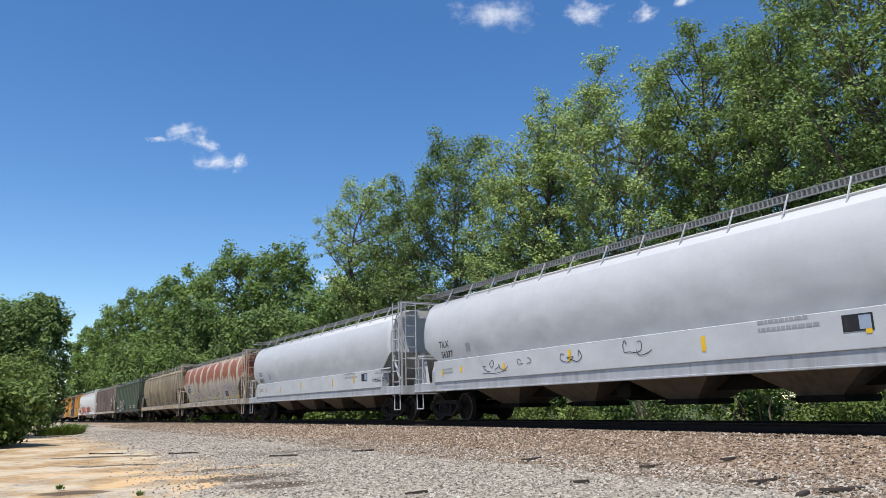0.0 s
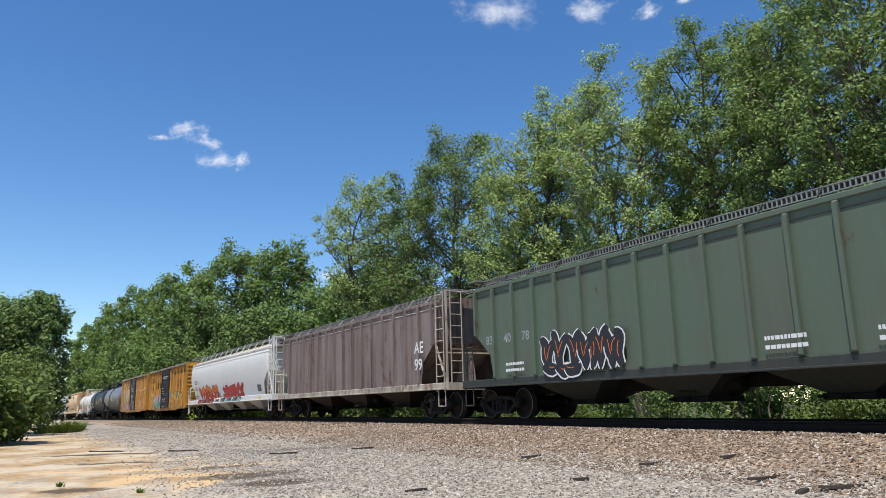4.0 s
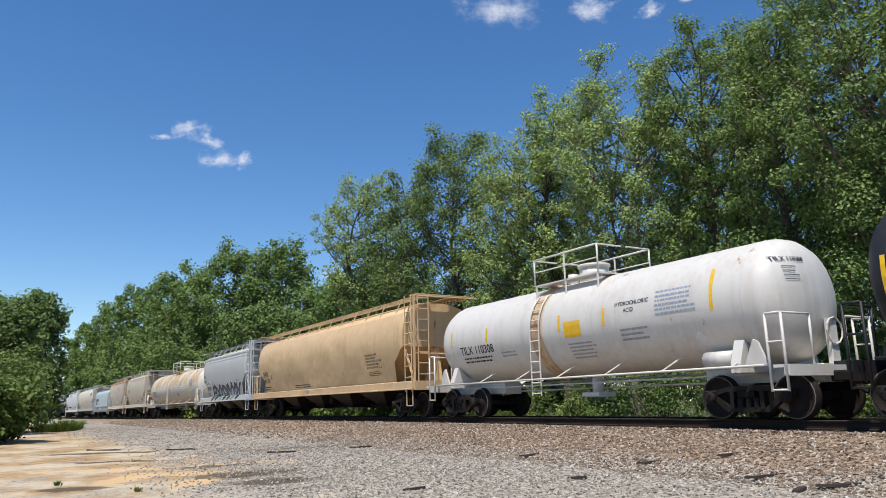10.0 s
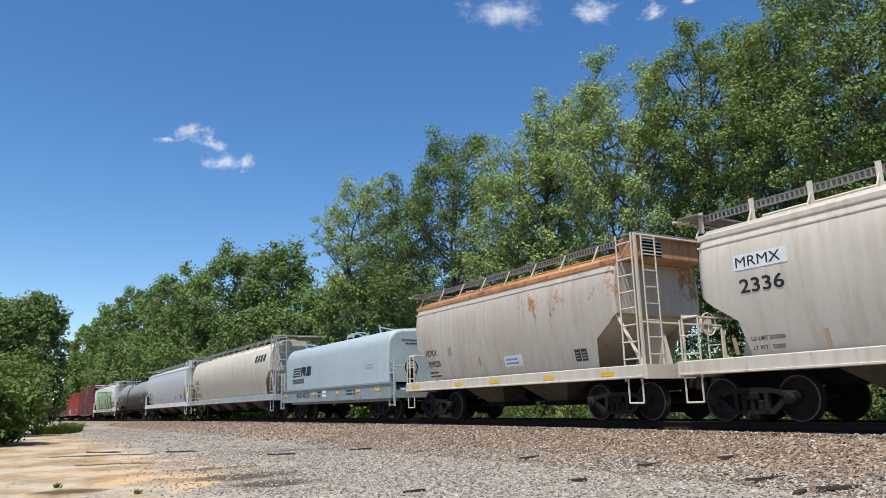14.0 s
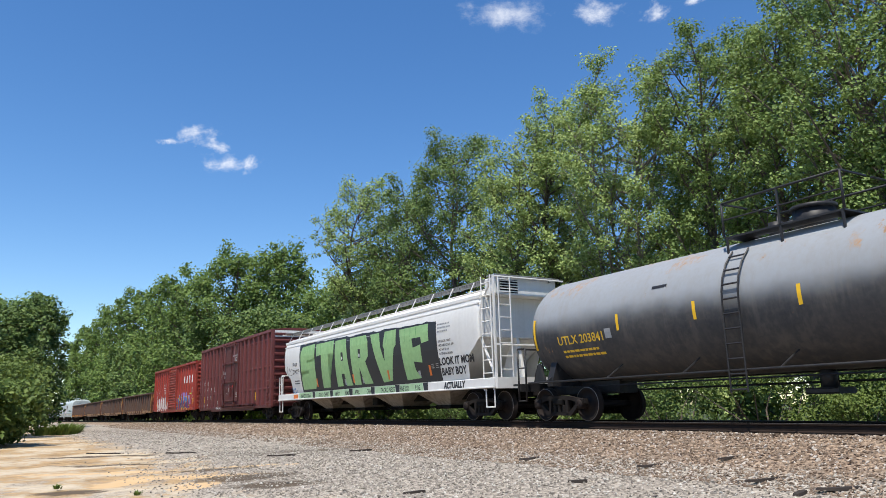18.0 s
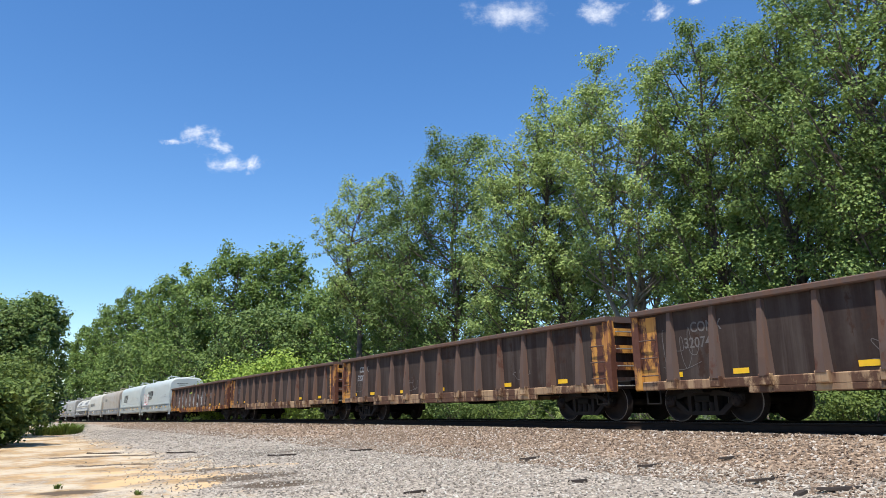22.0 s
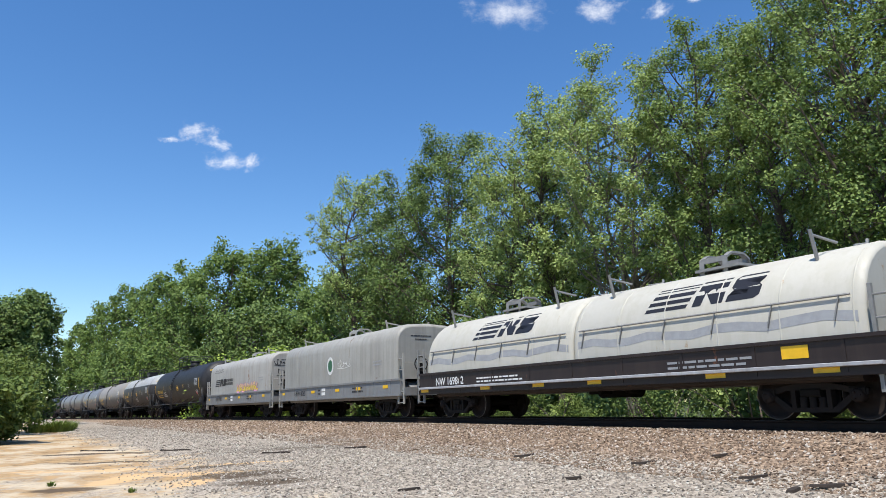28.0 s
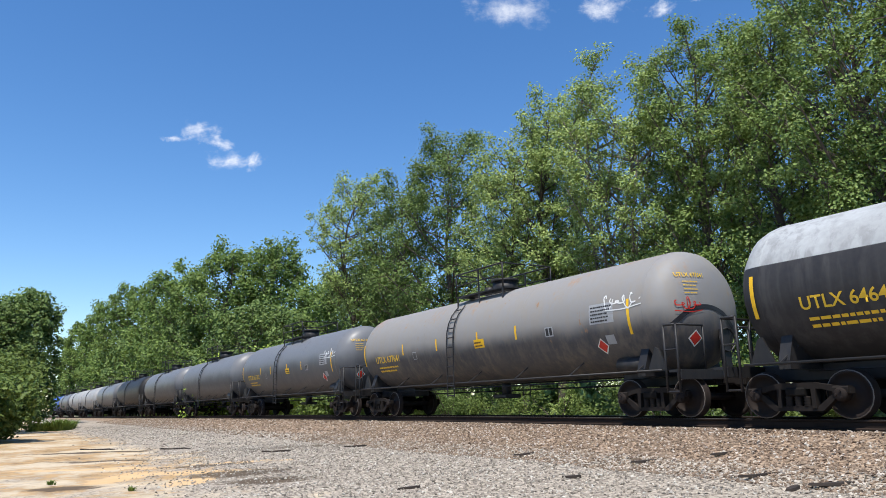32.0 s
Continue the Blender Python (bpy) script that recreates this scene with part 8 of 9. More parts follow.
def coil_emblem(car, wall, x, z, s, mat):
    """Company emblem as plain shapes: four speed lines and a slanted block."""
    polys = [[(x + 0.13 * s * i, z + 0.27 * s * i), (x + 2.2 * s + 0.13 * s * i, z + 0.27 * s * i), (x + 2.27 * s + 0.13 * s * i, z + 0.27 * s * i + 0.16 * s), (x + 0.08 * s + 0.13 * s * i, z + 0.27 * s * i + 0.16 * s)] for i in range(4)]
    lean = 0.26
    for a, shape in ((2.5, ((0, 0), (0.34, 0), (0.36, 0.52), (0.74, 0), (1.12, 0), (1.06, 1.0), (0.74, 1.0), (0.74, 0.48), (0.36, 1.0), (0, 1.0))), (4.1, ((0, 0), (0.95, 0), (1.1, 0.12), (1.08, 0.46), (0.95, 0.58), (0.42, 0.62), (0.44, 0.76), (1.05, 0.76), (1.02, 1.0), (0.12, 1.0), (0, 0.88), (0.02, 0.54), (0.14, 0.43), (0.66, 0.40), (0.66, 0.24), (0, 0.24)))):
        bm = sheet([[(x + s * (a + 1.28 * u + lean * v), z + s * v) for u, v in shape]])
        bmesh.ops.triangulate(bm, faces=bm.faces[:])
        lay(bm, "emblem_block", mat, car, wall, 0.012, "dark slanted block of the company emblem")
    lay(sheet(polys), "emblem", mat, car, wall, 0.012, "four dark slanted bars of the company emblem")


def name_bars(car, wall, x, z, w, h, mat):
    h *= 0.8
    for r in range(2):
        a = x
        while a < x + w - 0.05:
            lay(sheet([[(a, z + r * h * 1.25), (a + h * 0.62, z + r * h * 1.25), (a + h * 0.75, z + h + r * h * 1.25), (a + h * 0.12, z + h + r * h * 1.25)]]), "name_bar", mat, car, wall, 0.012, "dark bar of the painted name")
            a += h * 0.92


def coil_marks(car, H, wall, X, mark, mat, seed=0, emblem=None, names=None):
    lettering(mark, X + 2.3, 1.02, 0.22, mat, car, wall, label="stencilled reporting mark")
    for r in (0, 1):
        plate(X + 5.75, 0.98 + 0.18 * r, 0.42, 0.13, WHITE, car, wall, 0.008, "weight_panel", "white stencilled weight panel")
    bars(X + 5.2, 1.0, 0.4, 0.3, 2, mat, car, wall, seed)
    bars(H - 4.4, 1.0, 1.1, 0.28, 2, mat, car, wall, seed + 1)
    reflectors(car, [X + 0.6, X + 4.5, X + 7.3, X + 9.4, H - 1.6], 1.10, wall, 0.12, 0.42)
    end = FlatEnd(H - 0.565)
    for i, w in enumerate((0.95, 0.6)):
        bars(-0.35 - w / 2, 3.02 - 0.13 * i, w, 0.09, 1, SPRAY_BLACK, car, end, seed + 5 + i, 0.012, "stencilled line on the cover's end")
    bars(-0.55, 1.52, 0.5, 0.1, 1, SPRAY_BLACK, car, end, seed + 8, 0.012, "stencilled line on the cover's end")
    if emblem:
        coil_emblem(car, wall, *emblem, SPRAY_BLACK)
    if names:
        name_bars(car, wall, *names, SPRAY_BLACK)
    bars(H - 2.6, 2.0, 0.9, 0.25, 2, GREYMARK, car, wall, seed + 2)


# 17: pale blue-grey coil car
car, H, wall, X = couple(coil_car("pale blue-grey covered coil car", LEN[17], BLUEGREY, BLUEGREY_SILL, BLUEGREY, 3.5))
coil_marks(car, H, wall, X, "NKLX 400255", BLACK, 171, (X + 1.6, 2.05, 0.45), (X + 1.6, 1.72, 1.6, 0.12))

# 18: cream hopper
car, H, wall, X = couple(hopper("long cream covered hopper with round sides", LEN[18], GACX, GREY_FRAME, 4, ROUND, edge_band=False))
lettering("GACX", X + 1.7, 2.45, 0.28, BLACK, car, wall)
lettering("197", X + 1.85, 2.02, 0.28, BLACK, car, wall)
bars(X + 1.8, 1.55, 1.1, 0.28, 2, BLACK, car, wall, 181)
lay(sheet([[(H - 3.3 + 0.5 * i, 3.15), (H - 2.95 + 0.5 * i, 3.15), (H - 2.85 + 0.5 * i, 3.55), (H - 3.2 + 0.5 * i, 3.55)] for i in range(4)]), "emblem", SPRAY_BLACK, car, wall, 0.012, "company emblem as four dark blocks")
plate(X + 1.3, 1.42, 0.5, 0.2, REFLECT, car, wall, 0.01, "reflector")
reflectors(car, [X + 4.0, X + 8.0, H - 4.0], 1.35, wall)

# 19: light grey hopper
car, H, wall, X = couple(hopper("light grey covered hopper with white sill and yellow reflectors", LEN[19], LIGHT, WHITE_CAR, 3, BOWED, roof_mat=LIGHT))
plate(X + 1.75, 2.05, 0.9, 0.34, GREYMARK, car, wall, 0.005, name="mark_patch", label="grey patch behind the reporting mark")
lettering("IT FX", X + 1.8, 2.1, 0.24, BLACK, car, wall, 0.012)
lettering("81035", X + 1.9, 1.72, 0.24, BLACK, car, wall, 0.012)
bars(X + 1.9, 1.36, 0.95, 0.24, 2, BLACK, car, wall, 191)
plate(X + 2.85, 1.95, 0.22, 0.26, GREYMARK, car, wall, name="stencil_box")
data_panel(H - 2.9, 1.6, 0.5, 0.34, car, wall)
bars(H - 5.0, 1.62, 0.9, 0.25, 2, BLACK, car, wall, 192)
bars(X + 6.6, 1.6, 0.6, 0.16, 2, BLACK, car, wall, 193)
plate(X + 1.05, 1.5, 0.36, 0.2, REFLECT, car, wall, 0.01, "reflector")
plate(H - 1.5, 2.0, 0.5, 0.28, REFLECT, car, wall, 0.01, "notice_panel", "yellow notice panel")
reflectors(car, [X + 3.2, X + 5.6, X + 8.0, X + 10.4, X + 12.8], 1.14, lambda z: 1.551)

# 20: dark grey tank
car, H, wall, X = couple(tank("dark grey tank car with brown stained top and painted-in top light", LEN[20], TANK_GREY, TANK_BLACK, 1.46, 2.48))
tank_marks(car, H, wall, X, "UTLX 203841", YELLOW, seed=201, z=2.02, h=0.22, notice=False)
plate(X + 5.2, 3.05, 0.45, 0.07, BLACK, car, wall, 0.009, "small_plate", "small dark plate with pale edge")
plate(X + 3.6, 2.05, 0.22, 0.24, PANEL_GREY, car, wall, 0.006, "stencil_box", "small stencilled square")
head_marks(car, H, 2.48, 1.46, "UTLX 203841", YELLOW, 205, stain=True)
diamond(car, wall, H - 2.3, 1.75, 0.18, WHITE)

# 21: white hopper with green lettering
# pale bays toned down in colour for the shade they hang in
car, H, wall, X = couple(hopper("white covered hopper with huge green and black sprayed word", LEN[21], WHITE_CAR, WHITE_CAR, 4, BOWED, roof_mat=WHITE_CAR, bay_mat=paint("dusty_shaded_pale_bay_paint", (0.30, 0.27, 0.23), (0.12, 0.09, 0.07), 0.6, 0, seed=52, gloss=0.2)))
GLYPHS = {"S": ((0, 0), (0.86, 0), (1, 0.12), (1, 0.62), (0.44, 0.60), (0.44, 0.72), (1, 0.74), (1, 1), (0.12, 0.98), (0, 0.86), (0, 0.42), (0.55, 0.44), (0.55, 0.28), (0, 0.26)),
          "T": ((0, 1), (0.02, 0.72), (0.30, 0.74), (0.24, 0), (0.64, 0), (0.70, 0.74), (1, 0.72), (1, 1)),
          "A": ((0.08, 1), (0.80, 1), (1, 0), (0.62, 0), (0.58, 0.26), (0.40, 0.26), (0.38, 0), (0, 0)),
          "R": ((0, 1), (0.90, 1), (1, 0.86), (1, 0.56), (0.82, 0.46), (1.06, 0), (0.62, 0), (0.46, 0.36), (0.42, 0), (0.06, 0)),
          "V": ((0, 1), (0.36, 1), (0.40, 0.70), (0.52, 0.40), (0.54, 0.66), (0.50, 0.72), (0.58, 1), (1, 1), (0.98, 0.70), (0.90, 0.64), (0.70, 0.02), (0.36, 0)),
          "E": ((0, 1), (1, 1), (1, 0.68), (0.76, 0.66), (0.74, 0.78), (0.44, 0.78), (0.46, 0.60), (0.72, 0.64), (0.72, 0.30), (0.44, 0.34), (0.46, 0.18), (0.60, 0.02), (0.10, 0))}
rnd = random.Random(211)
edge = [(X + 3.02 + 13.3 * i / 40, 3.66 - 0.26 * i / 40 + rnd.uniform(-0.035, 0.035)) for i in range(41)]
bm = sheet([edge[::-1] + [(X + 3.02, 1.34), (X + 16.32, 1.34)]])
bmesh.ops.triangulate(bm, faces=bm.faces[:])
lay(bm, "sprayed_ground", SPRAY_BLACK, car, wall, 0.008, "black sprayed ground under big letters")
for i, (ch, a, w) in enumerate((("S", 3.18, 1.85), ("T", 5.22, 2.1), ("A", 7.38, 1.6), ("R", 9.10, 1.75), ("V", 11.1, 2.25), ("E", 13.62, 2.15))):
    top = 3.56 - 0.26 * (a - 3.0) / 13.0
    bm = sheet([[(X + a + w * u, 1.46 + (top - 1.46) * v) for u, v in GLYPHS[ch]]])
    bmesh.ops.triangulate(bm, faces=bm.faces[:])
    lay(bm, "sprayed_letter", SPRAY_LIME, car, wall, 0.014, "huge green sprayed block letter")
    runs = []
    for q in range(7):
        u = X + a + w * rnd.uniform(0.05, 0.95)
        runs += ribbon([(u, top - 0.02), (u + 0.01, top - rnd.uniform(0.15, 0.6))], 0.018)
    tagged(lay(sheet(runs), "paint_run", SPRAY_GREEN, car, wall, 0.017, "darker green paint runs"), kind="stuff")
    if ch in "AR":
        u = X + a + w * 0.46
        plate(u, 2.55, 0.22, 0.36, SPRAY_BLACK, car, wall, 0.018, "letter_hole", "black hole of a sprayed letter")
        plate(u + 0.05, 2.60, 0.10, 0.12, WHITE, car, wall, 0.021, "bare_patch", "bare pale patch")
    plate(X + a + w * 0.52, 1.50, 0.16, 0.26, GREYMARK, car, wall, 0.011, "bare_patch", "bare pale patch between letters")
for a in (5.0, 9.1, 12.35, 15.55):
    plate(X + a, 1.55, 0.13, 0.36, SPRAY_ORANGE, car, wall, 0.019, "reflector", "orange reflective strip")
lay(sheet([[(X + 3.1 + 12.6 * i / 6, 1.03), (X + 3.1 + 12.6 * (i + 1) / 6 - 0.32, 1.03), (X + 3.1 + 12.6 * (i + 1) / 6 - 0.40, 1.31), (X + 3.1 + 12.6 * i / 6, 1.31)] for i in range(6)]), "sprayed_band", plain("sprayed_pale_mint", (0.36, 0.52, 0.31), 0.5, 0, 0.3), car, lambda z: 1.551, 0.010, "pale green sprayed band along the sill")
lay(sheet([[(X + 3.1 + 12.6 * (i + 1) / 6 - 0.30, 1.03), (X + 3.1 + 12.6 * (i + 1) / 6 - 0.02, 1.03), (X + 3.1 + 12.6 * (i + 1) / 6 - 0.02, 1.31), (X + 3.1 + 12.6 * (i + 1) / 6 - 0.38, 1.31)] for i in range(6)]), "sprayed_shadow", SPRAY_BLACK, car, lambda z: 1.551, 0.010, "black sprayed wedges on the sill")
for w, a in (("BANDS COINS", 3.35), ("BULKS CHINK", 5.6), ("MIRO", 7.55), ("KIMO", 8.6), ("APRIL", 9.6), ("CHNK", 10.75), ("TACKO NEGS", 12.0), ("FIVE OX", 13.6), ("P.I.G.", 14.75)):
    lettering(w, X + a, 1.07, 0.17, SPRAY_BLACK, car, lambda z: 1.551, 0.012, 0.006, 0.78, 0.2, name="sprayed_tag", label="black sprayed word on the sill", step=0)
lettering("FPAX", X + 2.05, 2.62, 0.20, BLACK, car, wall, fit=0.62)
lettering("214219", X + 2.05, 2.28, 0.20, BLACK, car, wall, fit=0.85)
bars(X + 2.1, 1.75, 0.75, 0.24, 2, BLACK, car, wall, 211)
scrawl(X + 0.9, 2.25, 1.3, 0.5, SPRAY_BLACK, car, wall, 212, 4, 0.02)
lettering("2019", X + 1.1, 2.0, 0.14, SPRAY_BLACK, car, wall, name="sprayed_tag", step=0)
scrawl(X + 1.6, 1.36, 0.6, 0.35, SPRAY_BLUE, car, wall, 213, 3, 0.03)
for tx, a, z, h in (("LOOK IT MOM", 16.3, 1.86, 0.24), ("BABY BOY", 16.35, 1.52, 0.24)):
    lettering(tx, X + a, z, h, SPRAY_BLACK, car, wall, 0.012, 0.014, 0.95, 0.12, name="sprayed_tag", label="black sprayed words")
lettering("ACTUALLY", X + 16.75, 1.06, 0.2, SPRAY_BLACK, car, lambda z: 1.551, 0.012, 0.014, 0.9, 0.12, name="sprayed_tag", label="black sprayed word on the sill", step=0)
data_panel(X + 15.7, 1.72, 0.6, 0.3, car, wall)
for i, line in enumerate(("EXTERIOR PAINT", "PPG AMERCOAT 399", "PLT 442 07-14", "INTERIOR LINING")):
    lettering(line, X + 16.4, 2.62 - 0.14 * i, 0.075, BLACK, car, wall, label="small black paint stencil", step=0)
bars(X + 16.4, 2.95, 0.9, 0.36, 3, GREYMARK, car, wall, 216)
plate(X + 2.3, 1.05, 0.6, 0.2, SPRAY_ORANGE, car, lambda z: 1.551, 0.010, "sprayed_patch")

# 22: maroon high boxcar
car, H, wall, X = couple(boxcar("tall maroon boxcar with deep posts and plug doors", LEN[22], MAROON, MAROON, MAROON_TRIM, eave=4.86, floor=0.72, door=(-1.88, 1.66), plate_f=True, rib_mat=MAROON_TRIM, deep=0.12, rib_xs=[k * x for k in (-1, 1) for x in (7.755, 7.15, 6.28, 5.41, 4.52, 3.62, 2.72, 1.98)]))
for z in (1.72, 2.92, 4.42):
    for a, b in ((X, -1.95), (1.75, H)):
        part("wall_rail", Shape().slab(a, b, -1.42 - 0.05, -1.42, z - 0.045, z + 0.045, 0.015), MAROON_TRIM, car)
for tx, x, z in (("CO", X + 0.82, 2.36), ("ER", X + 1.70, 2.36), ("17", X + 0.88, 1.93), ("40", X + 1.72, 1.93), ("99", X + 2.62, 1.93)):
    lettering(tx, x, z, 0.25, WHITE, car, wall)
for tx, x, z in (("LD LMT", X + 1.66, 1.52), ("LT WT", X + 1.70, 1.38), ("213300", X + 2.58, 1.52), ("72700", X + 2.64, 1.38)):
    lettering(tx, x, z, 0.085, WHITE, car, wall, step=0, label="white stencilled weights")
bars(X + 1.72, 0.98, 0.3, 0.16, 2, WHITE, car, wall, 221)
lettering("LIFT AND", X + 0.86, 0.98, 0.06, WHITE, car, wall, step=0, label="white stencilled lifting notice")
lettering("JACK HERE", X + 0.86, 0.89, 0.06, WHITE, car, wall, step=0, label="white stencilled lifting notice")
plate(X + 3.56, 1.90, 0.27, 0.27, WHITE, car, wall, 0.006, "stencil_box", "white framed clearance plate mark")
plate(X + 3.585, 1.925, 0.22, 0.22, MAROON, car, wall, 0.010, "stencil_face")
lettering("PLATE", X + 3.60, 2.06, 0.05, WHITE, car, wall, 0.014, step=0)
lettering("F", X + 3.66, 1.945, 0.09, WHITE, car, wall, 0.014, step=0)
FACE = lambda z: 1.532
for i, line in enumerate(("CLOSE AND LOCK", "DOOR BEFORE", "MOVING CAR")):
    lettering(line, 0.36 + 0.09 * i, 3.92 - 0.155 * i, 0.105, WHITE, car, FACE, step=0, fit=0.98 - 0.19 * i, label="white stencilled door notice")
for i, line in enumerate(("UNLATCH", "TO CLOSE", "DOOR")):
    lettering(line, 1.10, 1.60 - 0.10 * i, 0.065, WHITE, car, FACE, step=0, label="white stencilled door notice")
lettering("DO NOT CLOSE DOORS", -0.98, 1.62, 0.055, WHITE, car, FACE, step=0, label="white stencilled door notice")
for x, z, w, h in ((-2.45, 2.84, 0.28, 0.10), (-2.45, 2.68, 0.28, 0.11), (-2.45, 2.52, 0.26, 0.10), (-2.45, 2.38, 0.28, 0.09), (-2.47, 2.24, 0.26, 0.09), (-2.12, 2.58, 0.09, 0.34), (-3.2, 2.62, 0.30, 0.09), (-1.85, 2.88, 0.09, 0.26), (-1.53, 2.98, 0.2, 0.06), (-1.55, 2.88, 0.22, 0.10), (-1.56, 2.64, 0.24, 0.10), (-0.16, 2.5, 0.14, 0.10)):
    plate(x, z, w, h, WHITE, car, FACE if x > -1.86 else wall, 0.008, "paper_label", "white paper routing label")
plate(-0.30, 1.76, 0.19, 0.24, PALE_SPRAY, car, lambda z: 1.582, 0.006, "instruction_plate", "white enamel instruction plate")
plate(0.32, 2.02, 0.13, 0.13, SPRAY_RED, car, FACE, 0.006, "red_placard", "small red square placard")
lay(sheet([[(-0.46 + 0.07 * math.cos(i * 0.5236), 2.15 + 0.07 * math.sin(i * 0.5236)) for i in range(12)]]), "round_mark", WHITE, car, FACE, 0.006, "round white stencil")
for i, line in enumerate(("THANKS", "FOR", "SCRAPS")):
    lettering(line, X + 4.36 + 0.10 * i, 1.14 - 0.14 * i, 0.10, SPRAY_WHITE, car, wall, skew=0.15, name="sprayed_tag", step=0)
lettering("RGWOLF-SP21", X + 4.30, 0.70, 0.14, SPRAY_WHITE, car, lambda z: 1.492, skew=0.15, name="sprayed_tag", step=0, fit=1.35)
lettering("70K", -2.46, 1.02, 0.085, WHITE, car, wall, step=0)
for x, z, wl in ((X + 0.94, 1.17, wall), (X + 3.14, 1.12, wall), (-1.62, 1.41, FACE), (1.49, 1.41, FACE), (H - 3.0, 1.12, wall), (H - 1.0, 1.17, wall)):
    plate(x, z, 0.12, 0.44, REFLECT, car, wl, 0.010, "reflector", "bright yellow reflective strip")
plate(X + 0.2, 0.95, 0.4, 0.16, REFLECT, car, wall, 0.008, "reflector")
part("roof_stripe", Shape().box(H - 0.03, H + 0.035, -1.4, 1.4, 4.5, 4.86), WHITE, car, "white painted top of the end wall")

# 23: red boxcar
car, H, wall, X = couple(boxcar("oxide red boxcar with louvred door and white sprayed tags", LEN[23], RED, RED, RED, eave=4.3, floor=0.83, door=(-1.35, 1.4), ribs=19))
for a, shape in ((3.58, ((0.15, 0), (0.36, 0), (0.5, 0.13), (0.5, 0.40), (0.36, 0.55), (0.15, 0.55), (0, 0.40), (0, 0.13))), (4.46, ((0, 0), (0.52, 0), (0.36, 0.55), (0.16, 0.55))), (5.32, ((0.17, 0), (0.35, 0), (0.35, 0.40), (0.52, 0.40), (0.52, 0.55), (0, 0.55), (0, 0.40), (0.17, 0.40))), (6.16, ((0, 0), (0.5, 0), (0.36, 0.275), (0.5, 0.55), (0, 0.55), (0.14, 0.275)))):
    bm = sheet([[(a + u, 2.84 + v) for u, v in shape]])
    bmesh.ops.triangulate(bm, faces=bm.faces[:])
    lay(bm, "emblem_block", WHITE, car, wall, 0.008, "white block of the owner's emblem")
lettering("CA", X + 1.12, 2.3, 0.24, WHITE, car, wall, fit=0.5)
lettering("GY", X + 1.96, 2.3, 0.24, WHITE, car, wall, fit=0.5)
lettering("123", X + 1.12, 1.90, 0.24, WHITE, car, wall, fit=0.52)
lettering("158200", X + 1.94, 1.50, 0.13, WHITE, car, wall, fit=0.62, step=0)
lettering("61800", X + 1.98, 1.30, 0.13, WHITE, car, wall, fit=0.56, step=0)
bars(X + 1.4, 1.4, 0.3, 0.3, 2, WHITE, car, wall, 231)
for i, (x, w, h) in enumerate(((X + 1.4, 1.6, 0.62), (X + 2.3, 2.4, 1.05), (X + 4.1, 1.6, 0.75))):
    spray_cloud(x, 0.80, w, h, SPRAY_WHITE, car, wall, 30 + i, 0.006 + 0.0006 * i, "solid white sprayed ground")
mural(X + 1.6, 0.84, 3.6, 1.15, 5, (None, HAZE, SPRAY_WHITE, SPRAY_WHITE, SPRAY_GREY), car, wall, 232, fat=0.30, wide=0.95)
spray_cloud(2.9, 1.35, 2.2, 0.80, SPRAY_PURPLE, car, wall, 40, 0.005, "soft purple sprayed ground")
spray_cloud(4.8, 1.15, 1.4, 0.75, SPRAY_PURPLE, car, wall, 41, 0.006, "soft purple sprayed ground")
spray_cloud(1.3, 0.82, 4.6, 0.55, plain("sprayed_indigo", (0.06, 0.05, 0.16), 0.5, 0, 0.4), car, wall, 42, 0.0075, "dark indigo sprayed ground")
mural(1.55, 0.84, 4.4, 1.02, 5, (None, SPRAY_YELLOW, bpy.data.materials["sprayed_indigo"], SPRAY_BLUE, SPRAY_BLACK), car, wall, 237, fat=0.30, wide=1.25)
bars(X + 4.3, 2.2, 0.5, 0.9, 6, WHITE, car, wall, 234)
plate(H - 1.3, 1.55, 0.4, 0.3, WHITE, car, wall, 0.008, "data_panel")
bars(H - 1.5, 2.1, 0.6, 0.4, 4, WHITE, car, wall, 235)
reflectors(car, [X + 1.0, X + 5.4, 1.1, H - 0.9], 1.2, wall, up=True)

